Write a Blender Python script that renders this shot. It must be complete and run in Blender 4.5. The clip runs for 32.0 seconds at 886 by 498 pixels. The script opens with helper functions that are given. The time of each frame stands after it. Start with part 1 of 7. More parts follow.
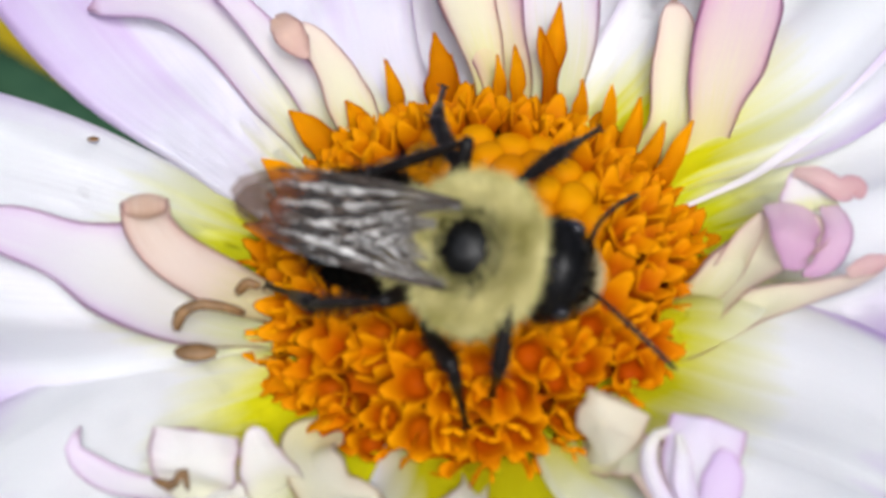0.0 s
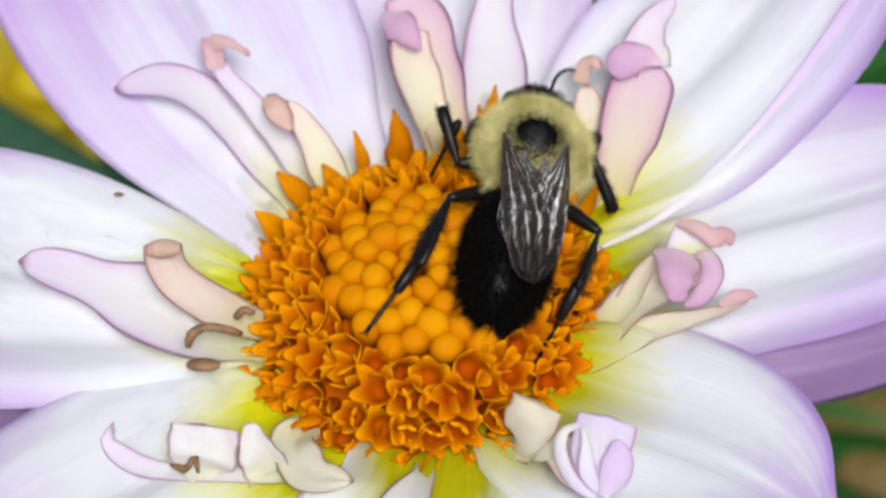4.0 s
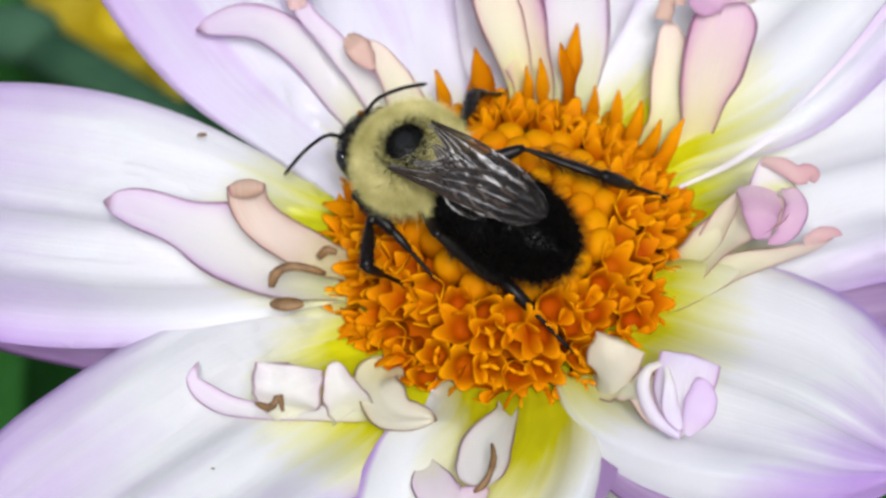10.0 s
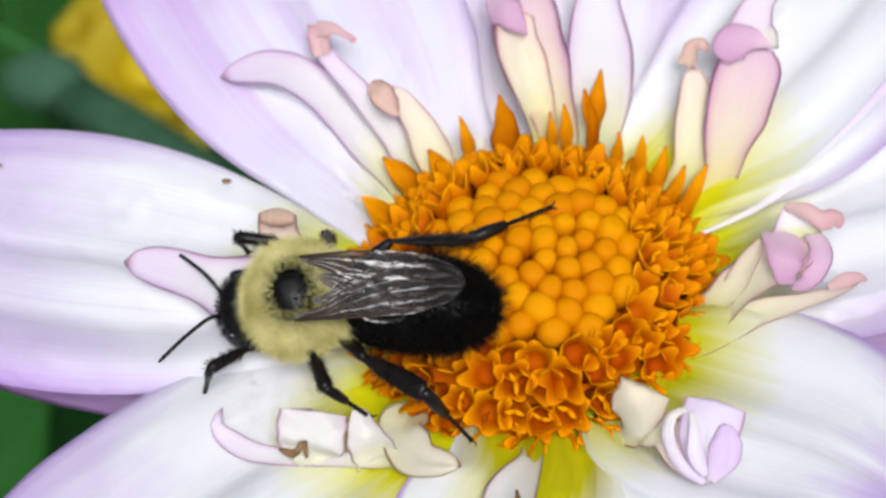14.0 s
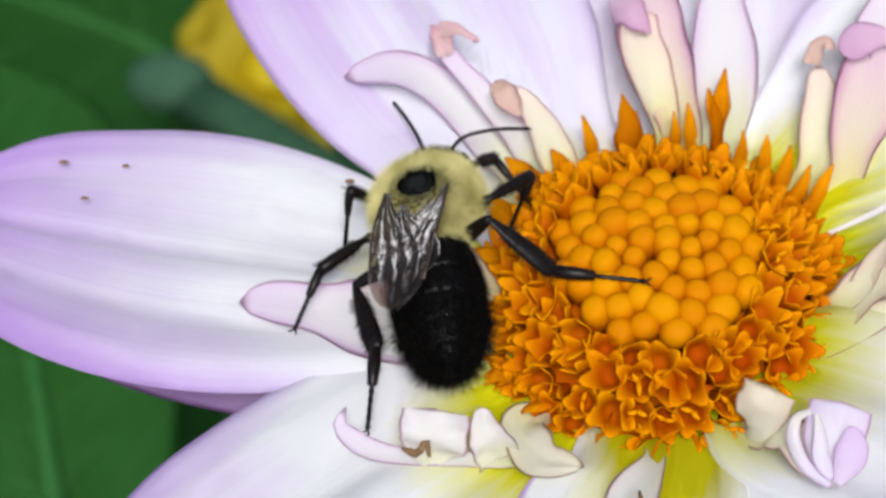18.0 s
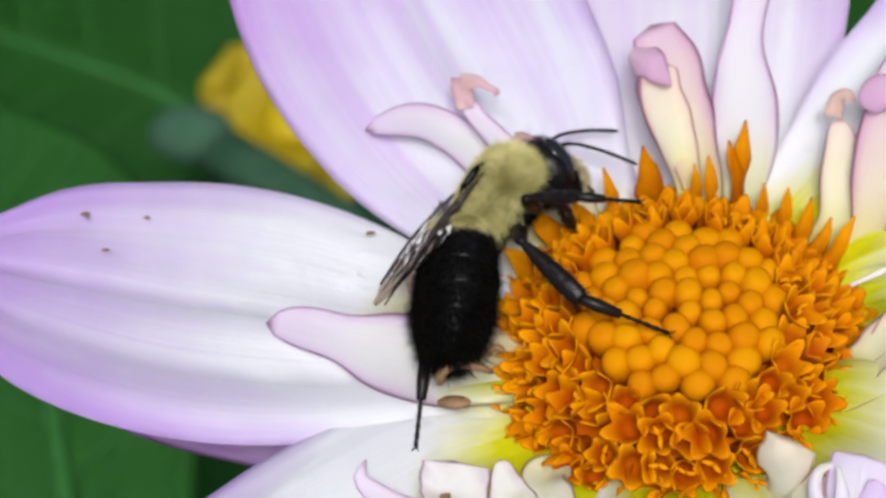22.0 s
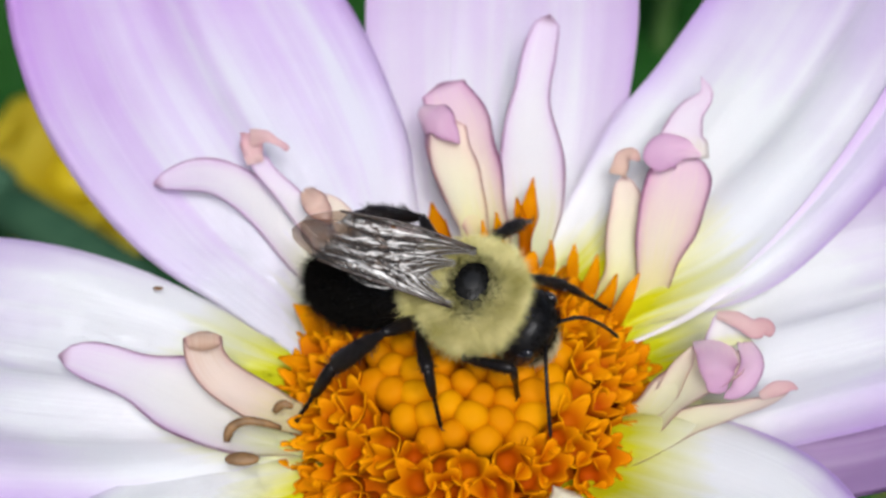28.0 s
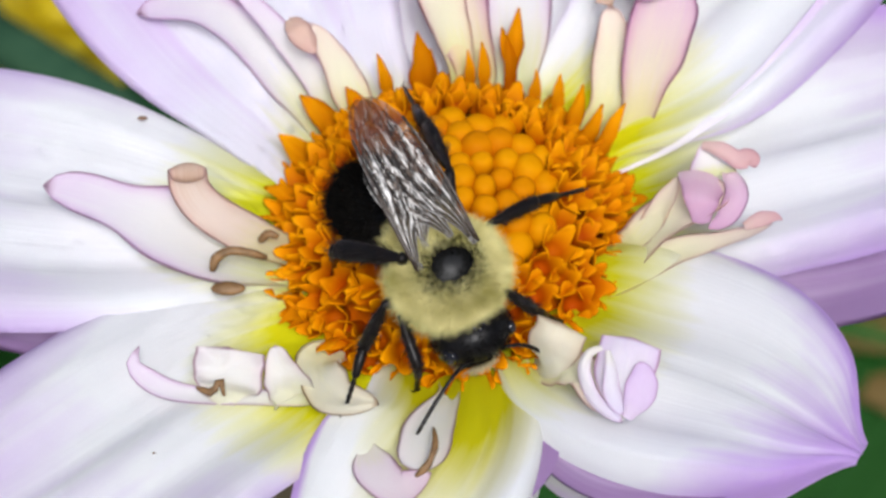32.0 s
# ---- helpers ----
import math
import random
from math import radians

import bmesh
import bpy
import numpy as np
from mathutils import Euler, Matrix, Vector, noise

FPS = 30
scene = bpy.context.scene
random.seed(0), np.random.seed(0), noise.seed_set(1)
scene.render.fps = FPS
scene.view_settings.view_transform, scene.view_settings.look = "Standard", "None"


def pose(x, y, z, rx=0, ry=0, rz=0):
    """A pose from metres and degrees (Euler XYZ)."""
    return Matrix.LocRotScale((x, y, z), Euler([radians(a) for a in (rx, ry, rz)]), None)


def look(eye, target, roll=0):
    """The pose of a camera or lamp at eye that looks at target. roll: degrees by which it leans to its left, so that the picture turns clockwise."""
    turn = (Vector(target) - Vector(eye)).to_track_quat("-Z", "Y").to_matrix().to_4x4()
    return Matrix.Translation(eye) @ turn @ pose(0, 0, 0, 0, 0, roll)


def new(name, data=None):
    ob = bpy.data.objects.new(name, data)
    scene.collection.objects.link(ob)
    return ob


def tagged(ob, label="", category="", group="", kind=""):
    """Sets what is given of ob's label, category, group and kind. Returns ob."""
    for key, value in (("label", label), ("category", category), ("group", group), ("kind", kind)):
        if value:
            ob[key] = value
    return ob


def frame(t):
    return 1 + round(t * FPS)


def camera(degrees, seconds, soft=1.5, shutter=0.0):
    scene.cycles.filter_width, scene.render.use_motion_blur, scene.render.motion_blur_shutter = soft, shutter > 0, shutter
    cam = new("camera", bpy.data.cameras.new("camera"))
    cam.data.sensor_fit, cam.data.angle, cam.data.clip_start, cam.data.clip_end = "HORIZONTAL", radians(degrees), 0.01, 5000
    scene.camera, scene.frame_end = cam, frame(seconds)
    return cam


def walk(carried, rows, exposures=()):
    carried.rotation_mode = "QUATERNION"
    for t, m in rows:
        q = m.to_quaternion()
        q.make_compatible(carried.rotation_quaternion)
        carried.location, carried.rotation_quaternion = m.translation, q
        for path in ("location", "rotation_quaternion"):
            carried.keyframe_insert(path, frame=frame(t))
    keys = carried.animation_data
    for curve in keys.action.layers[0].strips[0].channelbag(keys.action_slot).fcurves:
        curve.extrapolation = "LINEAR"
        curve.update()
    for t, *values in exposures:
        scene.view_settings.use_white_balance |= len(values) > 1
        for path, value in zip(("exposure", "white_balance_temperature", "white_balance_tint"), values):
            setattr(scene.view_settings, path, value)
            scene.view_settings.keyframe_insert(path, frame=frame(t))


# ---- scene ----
MM = 0.001
cam = camera(24, 32.0, soft=2.8)
cam.data.dof.use_dof = True
cam.data.dof.focus_distance = 0.109
cam.data.dof.aperture_fstop = 66
walk(cam, [
    (0.0, pose(-0.00031, -0.05441, 0.07815, 35.619, 0.605, 0.421)),
    (0.5, pose(-0.00004, -0.06651, 0.09496, 34.727, 0.540, 0.384)),
    (1.0, pose(0.00000, -0.06825, 0.09746, 34.240, 0.299, 0.222)),
    (1.5, pose(0.00000, -0.06825, 0.09746, 35.974, -0.575, -0.404)),
    (2.0, pose(0.00000, -0.06825, 0.09746, 36.643, -0.175, -0.154)),
    (2.5, pose(0.00000, -0.06825, 0.09746, 36.604, -0.195, -0.167)),
    (4.5, pose(0.00000, -0.06825, 0.09746, 36.573, -0.607, -0.022)),
    (5.0, pose(0.00000, -0.06825, 0.09746, 37.145, -0.742, 0.023)),
    (5.5, pose(0.00000, -0.06825, 0.09746, 37.327, -0.818, -0.129)),
    (6.0, pose(0.00000, -0.06825, 0.09746, 37.787, -0.131, 0.458)),
    (6.5, pose(0.00000, -0.06825, 0.09746, 38.792, 0.501, 0.804)),
    (7.0, pose(0.00000, -0.06825, 0.09746, 39.092, 0.803, 0.943)),
    (7.5, pose(0.00000, -0.06825, 0.09746, 38.952, 1.147, 1.000)),
    (8.0, pose(0.00000, -0.06825, 0.09746, 37.394, 1.383, 1.043)),
    (8.5, pose(0.00000, -0.06825, 0.09746, 35.591, 1.476, 1.044)),
    (9.0, pose(0.00000, -0.06825, 0.09746, 35.116, 1.279, 1.063)),
    (9.5, pose(0.00000, -0.06825, 0.09746, 34.620, 1.250, 0.809)),
    (10.0, pose(0.00000, -0.06825, 0.09746, 34.906, 1.501, 1.030)),
    (10.5, pose(0.00000, -0.06825, 0.09746, 35.547, 1.654, 1.232)),
    (11.0, pose(0.00000, -0.06825, 0.09746, 35.629, 1.873, 1.538)),
    (11.5, pose(0.00000, -0.06825, 0.09746, 35.566, 1.918, 1.303)),
    (12.0, pose(0.00000, -0.06825, 0.09746, 35.349, 2.104, 1.492)),
    (12.5, pose(0.00000, -0.06825, 0.09746, 35.191, 2.142, 1.421)),
    (13.0, pose(0.00000, -0.06825, 0.09746, 35.744, 1.935, 1.370)),
    (13.5, pose(0.00000, -0.06825, 0.09746, 36.036, 1.989, 1.368)),
    (14.0, pose(0.00000, -0.06825, 0.09746, 36.177, 2.082, 1.358)),
    (14.5, pose(0.00000, -0.06825, 0.09746, 36.007, 3.517, 2.452)),
    (16.5, pose(0.00000, -0.06825, 0.09746, 35.846, 4.329, 3.076)),
    (17.0, pose(0.00000, -0.06825, 0.09746, 35.768, 3.692, 2.619)),
    (17.5, pose(0.00000, -0.06825, 0.09746, 35.952, 3.768, 2.553)),
    (18.0, pose(0.00000, -0.06825, 0.09746, 36.300, 4.762, 3.406)),
    (18.5, pose(0.00000, -0.06825, 0.09746, 37.132, 7.211, 5.366)),
    (19.0, pose(0.00000, -0.06825, 0.09746, 38.264, 6.343, 4.677)),
    (19.5, pose(0.00000, -0.06825, 0.09746, 40.640, 1.872, 2.634)),
    (20.0, pose(0.00000, -0.06825, 0.09746, 40.383, 3.448, 2.577)),
    (20.5, pose(0.00000, -0.06825, 0.09746, 36.997, 4.489, 3.318)),
    (21.0, pose(0.00000, -0.06825, 0.09746, 38.028, 4.646, 3.399)),
    (21.5, pose(0.00000, -0.06825, 0.09746, 38.363, 4.788, 3.398)),
    (22.0, pose(0.00000, -0.06825, 0.09746, 37.764, 5.185, 3.786)),
    (22.5, pose(0.00000, -0.06825, 0.09746, 37.653, 5.358, 3.772)),
    (23.0, pose(0.00000, -0.06825, 0.09746, 37.423, 5.423, 3.944)),
    (23.5, pose(0.00000, -0.06825, 0.09746, 37.186, 4.718, 3.416)),
    (24.0, pose(0.00000, -0.06825, 0.09746, 38.961, 2.761, 2.016)),
    (24.5, pose(0.00000, -0.06825, 0.09746, 39.745, 2.537, 1.859)),
    (26.5, pose(0.00000, -0.06825, 0.09746, 41.495, 2.293, 1.695)),
    (27.0, pose(0.00000, -0.06825, 0.09746, 41.373, 2.088, 1.533)),
    (27.5, pose(0.00000, -0.06825, 0.09746, 39.482, 1.272, 0.784)),
    (28.0, pose(0.00000, -0.06825, 0.09746, 39.126, 0.531, 0.330)),
    (28.5, pose(0.00000, -0.06825, 0.09746, 39.414, -0.263, -0.259)),
    (29.0, pose(0.00000, -0.06825, 0.09746, 40.211, -0.457, -0.445)),
    (29.5, pose(0.00000, -0.06825, 0.09746, 35.064, -0.316, -0.657)),
    (30.0, pose(0.00000, -0.06825, 0.09746, 34.524, -0.919, -0.629)),
    (30.5, pose(0.00000, -0.06825, 0.09746, 35.545, -0.228, -0.653)),
    (31.0, pose(0.00000, -0.06825, 0.09746, 34.472, -0.530, -0.357)),
    (31.5, pose(0.00000, -0.06825, 0.09746, 34.683, -0.312, -0.251)),
    (32.0, pose(0.00000, -0.06825, 0.09746, 34.459, 0.173, 0.132)),
], exposures=[(0.0, 0.40), (1.0, 0.40), (5.0, 0.37), (7.0, 0.36), (14.0, 0.45), (17.0, 0.42), (20.0, 0.36), (27.0, 0.34), (29.3, 0.34), (32.0, 0.39)])

# ---- light ----
world = bpy.data.worlds.new("world")
scene.world = world
world.use_nodes = True
wt = world.node_tree
sky = wt.nodes.new("ShaderNodeTexSky")
sky.sky_type, sky.sun_disc = "NISHITA", False
sky.sun_elevation, sky.sun_rotation = radians(60), radians(168)
sky.air_density, sky.dust_density = 1.0, 3.0
wt.links.new(sky.outputs["Color"], wt.nodes["Background"].inputs["Color"])
wt.nodes["Background"].inputs["Strength"].default_value = 0.085
sun = new("sun", bpy.data.lights.new("sun", "SUN"))
sun.data.energy, sun.data.angle, sun.data.color = 3.05, radians(22), (0.965, 0.975, 1.0)
sun.matrix_world = look((0.12, -0.55, 1.0), (0, 0, 0))


# ---- material kit ----
class Kit:
    def __init__(self, name):
        self.m = bpy.data.materials.new(name)
        self.m.use_nodes = True
        self.t = self.m.node_tree
        self.b = self.t.nodes["Principled BSDF"]

    def put(self, kind, **values):
        n = self.t.nodes.new(kind)
        for key, v in values.items():
            n.inputs[key.replace("_", " ")].default_value = v
        return n

    def link(self, a, b):
        self.t.links.new(a, b)

    def set(self, **values):
        for key, v in values.items():
            self.b.inputs[key.replace("_", " ")].default_value = v
        return self

    def noise(self, scale, detail=3.0, stretch=None, uv=False):
        c = self.t.nodes.new("ShaderNodeTexCoord")
        n = self.put("ShaderNodeTexNoise", Scale=scale, Detail=detail)
        src = c.outputs["UV" if uv else "Object"]
        if stretch:
            mp = self.put("ShaderNodeMapping", Scale=stretch)
            self.link(src, mp.inputs["Vector"])
            src = mp.outputs["Vector"]
        self.link(src, n.inputs["Vector"])
        return n.outputs["Fac"]

    def ramp(self, fac, *stops):
        n = self.t.nodes.new("ShaderNodeValToRGB")
        el = n.color_ramp.elements
        while len(el) < len(stops):
            el.new(0.5)
        for e, (p, c) in zip(el, stops):
            e.position, e.color = p, (*c, 1)
        self.link(fac, n.inputs["Fac"])
        return n.outputs["Color"]

    def mix(self, fac, a, b, mode="MIX"):
        n = self.t.nodes.new("ShaderNodeMix")
        n.data_type, n.blend_type = "RGBA", mode
        for sock, v in ((n.inputs[0], fac), (n.inputs[6], a), (n.inputs[7], b)):
            if hasattr(v, "is_linked"):
                self.link(v, sock)
            elif isinstance(v, (int, float)):
                sock.default_value = v
            else:
                sock.default_value = (*v, 1)
        return n.outputs[2]

    def math(self, op, a, b=0.0, clamp=False):
        n = self.t.nodes.new("ShaderNodeMath")
        n.operation, n.use_clamp = op, clamp
        for sock, v in ((n.inputs[0], a), (n.inputs[1], b)):
            if hasattr(v, "is_linked"):
                self.link(v, sock)
            else:
                sock.default_value = v
        return n.outputs[0]

    def bump(self, fac, strength, distance):
        n = self.put("ShaderNodeBump", Strength=strength, Distance=distance)
        self.link(fac, n.inputs["Height"])
        self.link(n.outputs["Normal"], self.b.inputs["Normal"])
        return n

    def uv(self):
        c = self.t.nodes.new("ShaderNodeTexCoord")
        s = self.t.nodes.new("ShaderNodeSeparateXYZ")
        self.link(c.outputs["UV"], s.inputs[0])
        return s.outputs[0], s.outputs[1]

    def color(self, out):
        self.link(out, self.b.inputs["Base Color"])
        return self

    def thin(self, out, amount):
        """Lets part of the light through, as a leaf or petal does."""
        tr = self.t.nodes.new("ShaderNodeBsdfTranslucent")
        mx = self.t.nodes.new("ShaderNodeMixShader")
        mx.inputs[0].default_value = amount
        self.link(out, tr.inputs["Color"])
        self.link(self.b.outputs[0], mx.inputs[1])
        self.link(tr.outputs[0], mx.inputs[2])
        self.link(mx.outputs[0], self.t.nodes["Material Output"].inputs["Surface"])
        return self


def petal_material(name, base, body, tint, base_end, tint_start, edge, through_light=0.3, streak=0.15, edge_pow=5.0, length=1.0, span=0.45, skew=0.0, rim_free=0.16):
    k = Kit(name)
    u, v = k.uv()
    e = k.math("ABSOLUTE", k.math("MULTIPLY", k.math("SUBTRACT", u, 0.5), 2.0))
    rim = k.math("MULTIPLY", k.math("POWER", e, edge_pow), edge)
    st = k.noise(5.0, 3.0, (5.0, 0.3, 1.0), uv=True)
    blot = k.noise(180.0, 3.0)
    f = k.math("ADD", k.math("MULTIPLY", v, length), rim)
    f = k.math("ADD", f, k.math("MULTIPLY", k.math("SUBTRACT", st, 0.5), streak))
    f = k.math("ADD", f, k.math("MULTIPLY", k.math("SUBTRACT", blot, 0.5), 0.25))
    band = k.noise(3.2, 2.0, (2.6, 0.22, 1.0), uv=True)
    f = k.math("ADD", f, k.math("MULTIPLY", k.math("SUBTRACT", band, 0.5), streak * 2.2))
    c = k.ramp(f, (tint_start, body), (min(1.0, tint_start + span), tint))
    y = k.math("ADD", v, k.math("MULTIPLY", k.math("SUBTRACT", st, 0.5), 0.14))
    y = k.math("ADD", y, k.math("MULTIPLY", k.math("MULTIPLY", e, e), rim_free))
    y = k.math("ADD", y, k.math("MULTIPLY", k.math("SUBTRACT", u, 0.5), skew))
    c = k.mix(k.ramp(y, (base_end * 0.6, (1, 1, 1)), (base_end * 0.8, (0.42, 0.42, 0.42)), (base_end * 1.05, (0, 0, 0))), c, base)
    k.color(c).set(Roughness=0.55)
    k.b.inputs["Specular IOR Level"].default_value = 0.25
    vein = k.noise(14.0, 2.0, (6.0, 0.12, 1.0), uv=True)
    fine = k.noise(2500.0, 2.0)
    k.bump(k.math("ADD", vein, k.math("MULTIPLY", fine, 0.15)), 0.10, 0.0005)
    return k.thin(c, through_light).m


def collar_material(name, base, body, tip, margin, line, base_end=0.5, tip_from=0.65, through_light=0.42):
    """Short inner petals: lemon foot, pale body, flushed tip and margin, a thin darker outline."""
    k = Kit(name)
    u, v = k.uv()
    e = k.math("ABSOLUTE", k.math("MULTIPLY", k.math("SUBTRACT", u, 0.5), 2.0))
    st = k.noise(7.0, 4.0, (5.0, 0.4, 1.0), uv=True)
    blot = k.noise(420.0, 3.0)
    y = k.math("ADD", v, k.math("MULTIPLY", k.math("SUBTRACT", st, 0.5), 0.5))
    c = k.ramp(y, (0.15, base), (base_end, body), (tip_from, body), (1.0, tip))
    flush = k.math("MULTIPLY", k.math("POWER", e, 4.4), k.math("MULTIPLY", blot, 2.0), clamp=True)
    c = k.mix(k.math("MULTIPLY", flush, k.ramp(v, (0.1, (0, 0, 0)), (0.5, (1, 1, 1)))), c, margin)
    rim = k.math("MAXIMUM", k.ramp(e, (0.91, (0, 0, 0)), (0.975, (1, 1, 1))), k.ramp(v, (0.955, (0, 0, 0)), (0.995, (1, 1, 1))))
    rim = k.math("MULTIPLY", rim, k.ramp(v, (0.1, (0, 0, 0)), (0.35, (0.65, 0.65, 0.65))))
    c = k.mix(k.math("MULTIPLY", rim, k.math("ADD", blot, 0.5), clamp=True), c, line)
    k.color(c).set(Roughness=0.5)
    k.b.inputs["Specular IOR Level"].default_value = 0.3
    vein = k.noise(10.0, 3.0, (6.0, 0.2, 1.0), uv=True)
    k.bump(k.math("ADD", vein, k.math("MULTIPLY", blot, 0.5)), 0.25, 0.0005)
    return k.thin(c, through_light).m


WHITE, LILAC = (0.91, 0.915, 0.92), (0.665, 0.47, 0.82)
M_PETAL = petal_material("petal_lilac", (0.76, 0.76, 0.01), WHITE, LILAC, 0.34, 0.50, 0.44, edge_pow=4.0, span=0.6)
M_PETAL_SIDE = petal_material("petal_lilac_side", (0.84, 0.82, 0.01), WHITE, LILAC, 0.31, 0.50, 0.44, edge_pow=4.0, span=0.6, skew=-0.16)
M_PETAL_LOW = petal_material("petal_lilac_low", (0.84, 0.82, 0.01), WHITE, LILAC, 0.37, 0.50, 0.44, edge_pow=4.0, span=0.6, skew=0.26)
M_PETAL_GOLD = petal_material("petal_gold", (0.66, 0.62, 0.006), WHITE, LILAC, 0.80, 0.84, 0.40, edge_pow=7.0, span=0.6, rim_free=0.6)
M_PETAL_FRONT = petal_material("petal_front", (0.70, 0.68, 0.008), WHITE, LILAC, 0.52, 0.74, 0.40, edge_pow=6.0, span=0.6, rim_free=0.2, skew=0.15)
M_PETAL_PINK = petal_material("petal_pink", (0.80, 0.80, 0.35), (0.885, 0.87, 0.94), (0.72, 0.45, 0.86), 0.2, 0.30, 0.30, edge_pow=3.0, span=0.6, streak=0.35)
M_PETAL_TOP = petal_material("petal_top", (0.82, 0.82, 0.45), (0.90, 0.885, 0.93), (0.78, 0.60, 0.87), 0.2, 0.34, 0.34, edge_pow=3.5, span=0.6, streak=0.3)
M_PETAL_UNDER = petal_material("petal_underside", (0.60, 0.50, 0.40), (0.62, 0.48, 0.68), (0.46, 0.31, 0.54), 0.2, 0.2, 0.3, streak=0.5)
M_PETAL_EDGE = petal_material("petal_edge", (0.90, 0.89, 0.90), (0.90, 0.87, 0.91), (0.78, 0.60, 0.84), 0.1, 0.35, 0.25, span=0.7)
M_COLLAR = collar_material("collar_white", (0.86, 0.87, 0.60), (0.92, 0.905, 0.90), (0.88, 0.78, 0.88), (0.80, 0.60, 0.80), (0.50, 0.26, 0.38), 0.38)
M_COLLAR_ROSE = collar_material("collar_rose", (0.88, 0.84, 0.40), (0.93, 0.85, 0.74), (0.86, 0.68, 0.78), (0.74, 0.43, 0.62), (0.40, 0.16, 0.30), 0.5, 0.55)
M_COLLAR_CREAM = collar_material("collar_cream", (0.88, 0.89, 0.40), (0.95, 0.93, 0.76), (0.94, 0.84, 0.76), (0.88, 0.68, 0.64), (0.48, 0.24, 0.24), 0.5, 0.6)
M_WITHER = collar_material("collar_withered", (0.93, 0.91, 0.64), (0.96, 0.94, 0.84), (0.94, 0.90, 0.77), (0.86, 0.76, 0.62), (0.42, 0.26, 0.14), 0.5, 0.6)
M_FLAP = collar_material("collar_flap", (0.84, 0.66, 0.62), (0.84, 0.64, 0.62), (0.76, 0.50, 0.52), (0.74, 0.44, 0.50), (0.42, 0.17, 0.22), 0.3, 0.5)
M_FLAP_PALE = collar_material("collar_flap_pale", (0.86, 0.70, 0.78), (0.83, 0.63, 0.76), (0.75, 0.51, 0.69), (0.68, 0.42, 0.62), (0.46, 0.22, 0.34), 0.3, 0.5)
M_HOOD = collar_material("collar_hood", (0.90, 0.88, 0.84), (0.91, 0.885, 0.92), (0.86, 0.80, 0.92), (0.82, 0.68, 0.86), (0.52, 0.26, 0.44), 0.3, 0.5)
M_FLAP_LILAC = collar_material("collar_lobe", (0.88, 0.78, 0.89), (0.86, 0.75, 0.89), (0.84, 0.71, 0.88), (0.80, 0.62, 0.84), (0.50, 0.26, 0.44), 0.3, 0.5)
M_COLLAR_PALE = collar_material("collar_pale", (0.91, 0.90, 0.76), (0.93, 0.92, 0.90), (0.92, 0.89, 0.90), (0.88, 0.78, 0.82), (0.40, 0.18, 0.26), 0.45)
M_FLAP_WHITE = collar_material("collar_tip_white", (0.88, 0.84, 0.78), (0.90, 0.84, 0.88), (0.84, 0.70, 0.80), (0.80, 0.58, 0.74), (0.46, 0.22, 0.34), 0.3, 0.5)
M_FLAP_TAN = collar_material("collar_tip_tan", (0.84, 0.66, 0.54), (0.84, 0.66, 0.56), (0.80, 0.60, 0.54), (0.72, 0.48, 0.44), (0.42, 0.20, 0.20), 0.3, 0.6)
M_COLLAR_TAN = collar_material("collar_tan", (0.86, 0.80, 0.52), (0.90, 0.80, 0.72), (0.72, 0.54, 0.40), (0.82, 0.58, 0.52), (0.40, 0.20, 0.20), 0.35, 0.52)


def floret_material(name, low, high, rough, full=0.85, start=0.2, clear=0.15):
    k = Kit(name)
    info = k.t.nodes.new("ShaderNodeObjectInfo")
    u, v = k.uv()
    # darker low down: deeper orange of the throats plus painted shade between florets
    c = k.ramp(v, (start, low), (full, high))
    n = k.noise(900.0, 3.0)
    c = k.mix(k.math("MULTIPLY", n, 0.35), c, (0.50, 0.11, 0.0003))
    hs = k.put("ShaderNodeHueSaturation")
    k.link(k.math("ADD", k.math("MULTIPLY", info.outputs["Random"], 0.012), 0.494), hs.inputs["Hue"])
    k.link(k.math("ADD", k.math("MULTIPLY", info.outputs["Random"], 0.14), 0.93), hs.inputs["Value"])
    k.link(c, hs.inputs["Color"])
    k.color(hs.outputs[0]).set(Roughness=rough)
    k.b.inputs["Specular IOR Level"].default_value = 0.03
    k.bump(k.noise(2200.0, 2.0), 0.3, 0.0001)
    return k.thin(hs.outputs[0], clear).m


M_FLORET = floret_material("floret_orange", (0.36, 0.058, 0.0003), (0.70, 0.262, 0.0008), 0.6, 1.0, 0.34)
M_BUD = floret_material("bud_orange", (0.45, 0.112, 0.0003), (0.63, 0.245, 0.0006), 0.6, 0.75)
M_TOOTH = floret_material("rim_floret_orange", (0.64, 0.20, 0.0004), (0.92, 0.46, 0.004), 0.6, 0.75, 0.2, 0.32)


def plain(name, a, b, scale, rough, bump=0.2, dist=0.0001, metal=0.0, spec=0.5):
    k = Kit(name)
    n = k.noise(scale, 4.0)
    k.color(k.ramp(n, (0.3, a), (0.7, b))).set(Roughness=rough, Metallic=metal)
    k.b.inputs["Specular IOR Level"].default_value = spec
    k.bump(k.noise(scale * 3, 3.0), bump, dist)
    return k


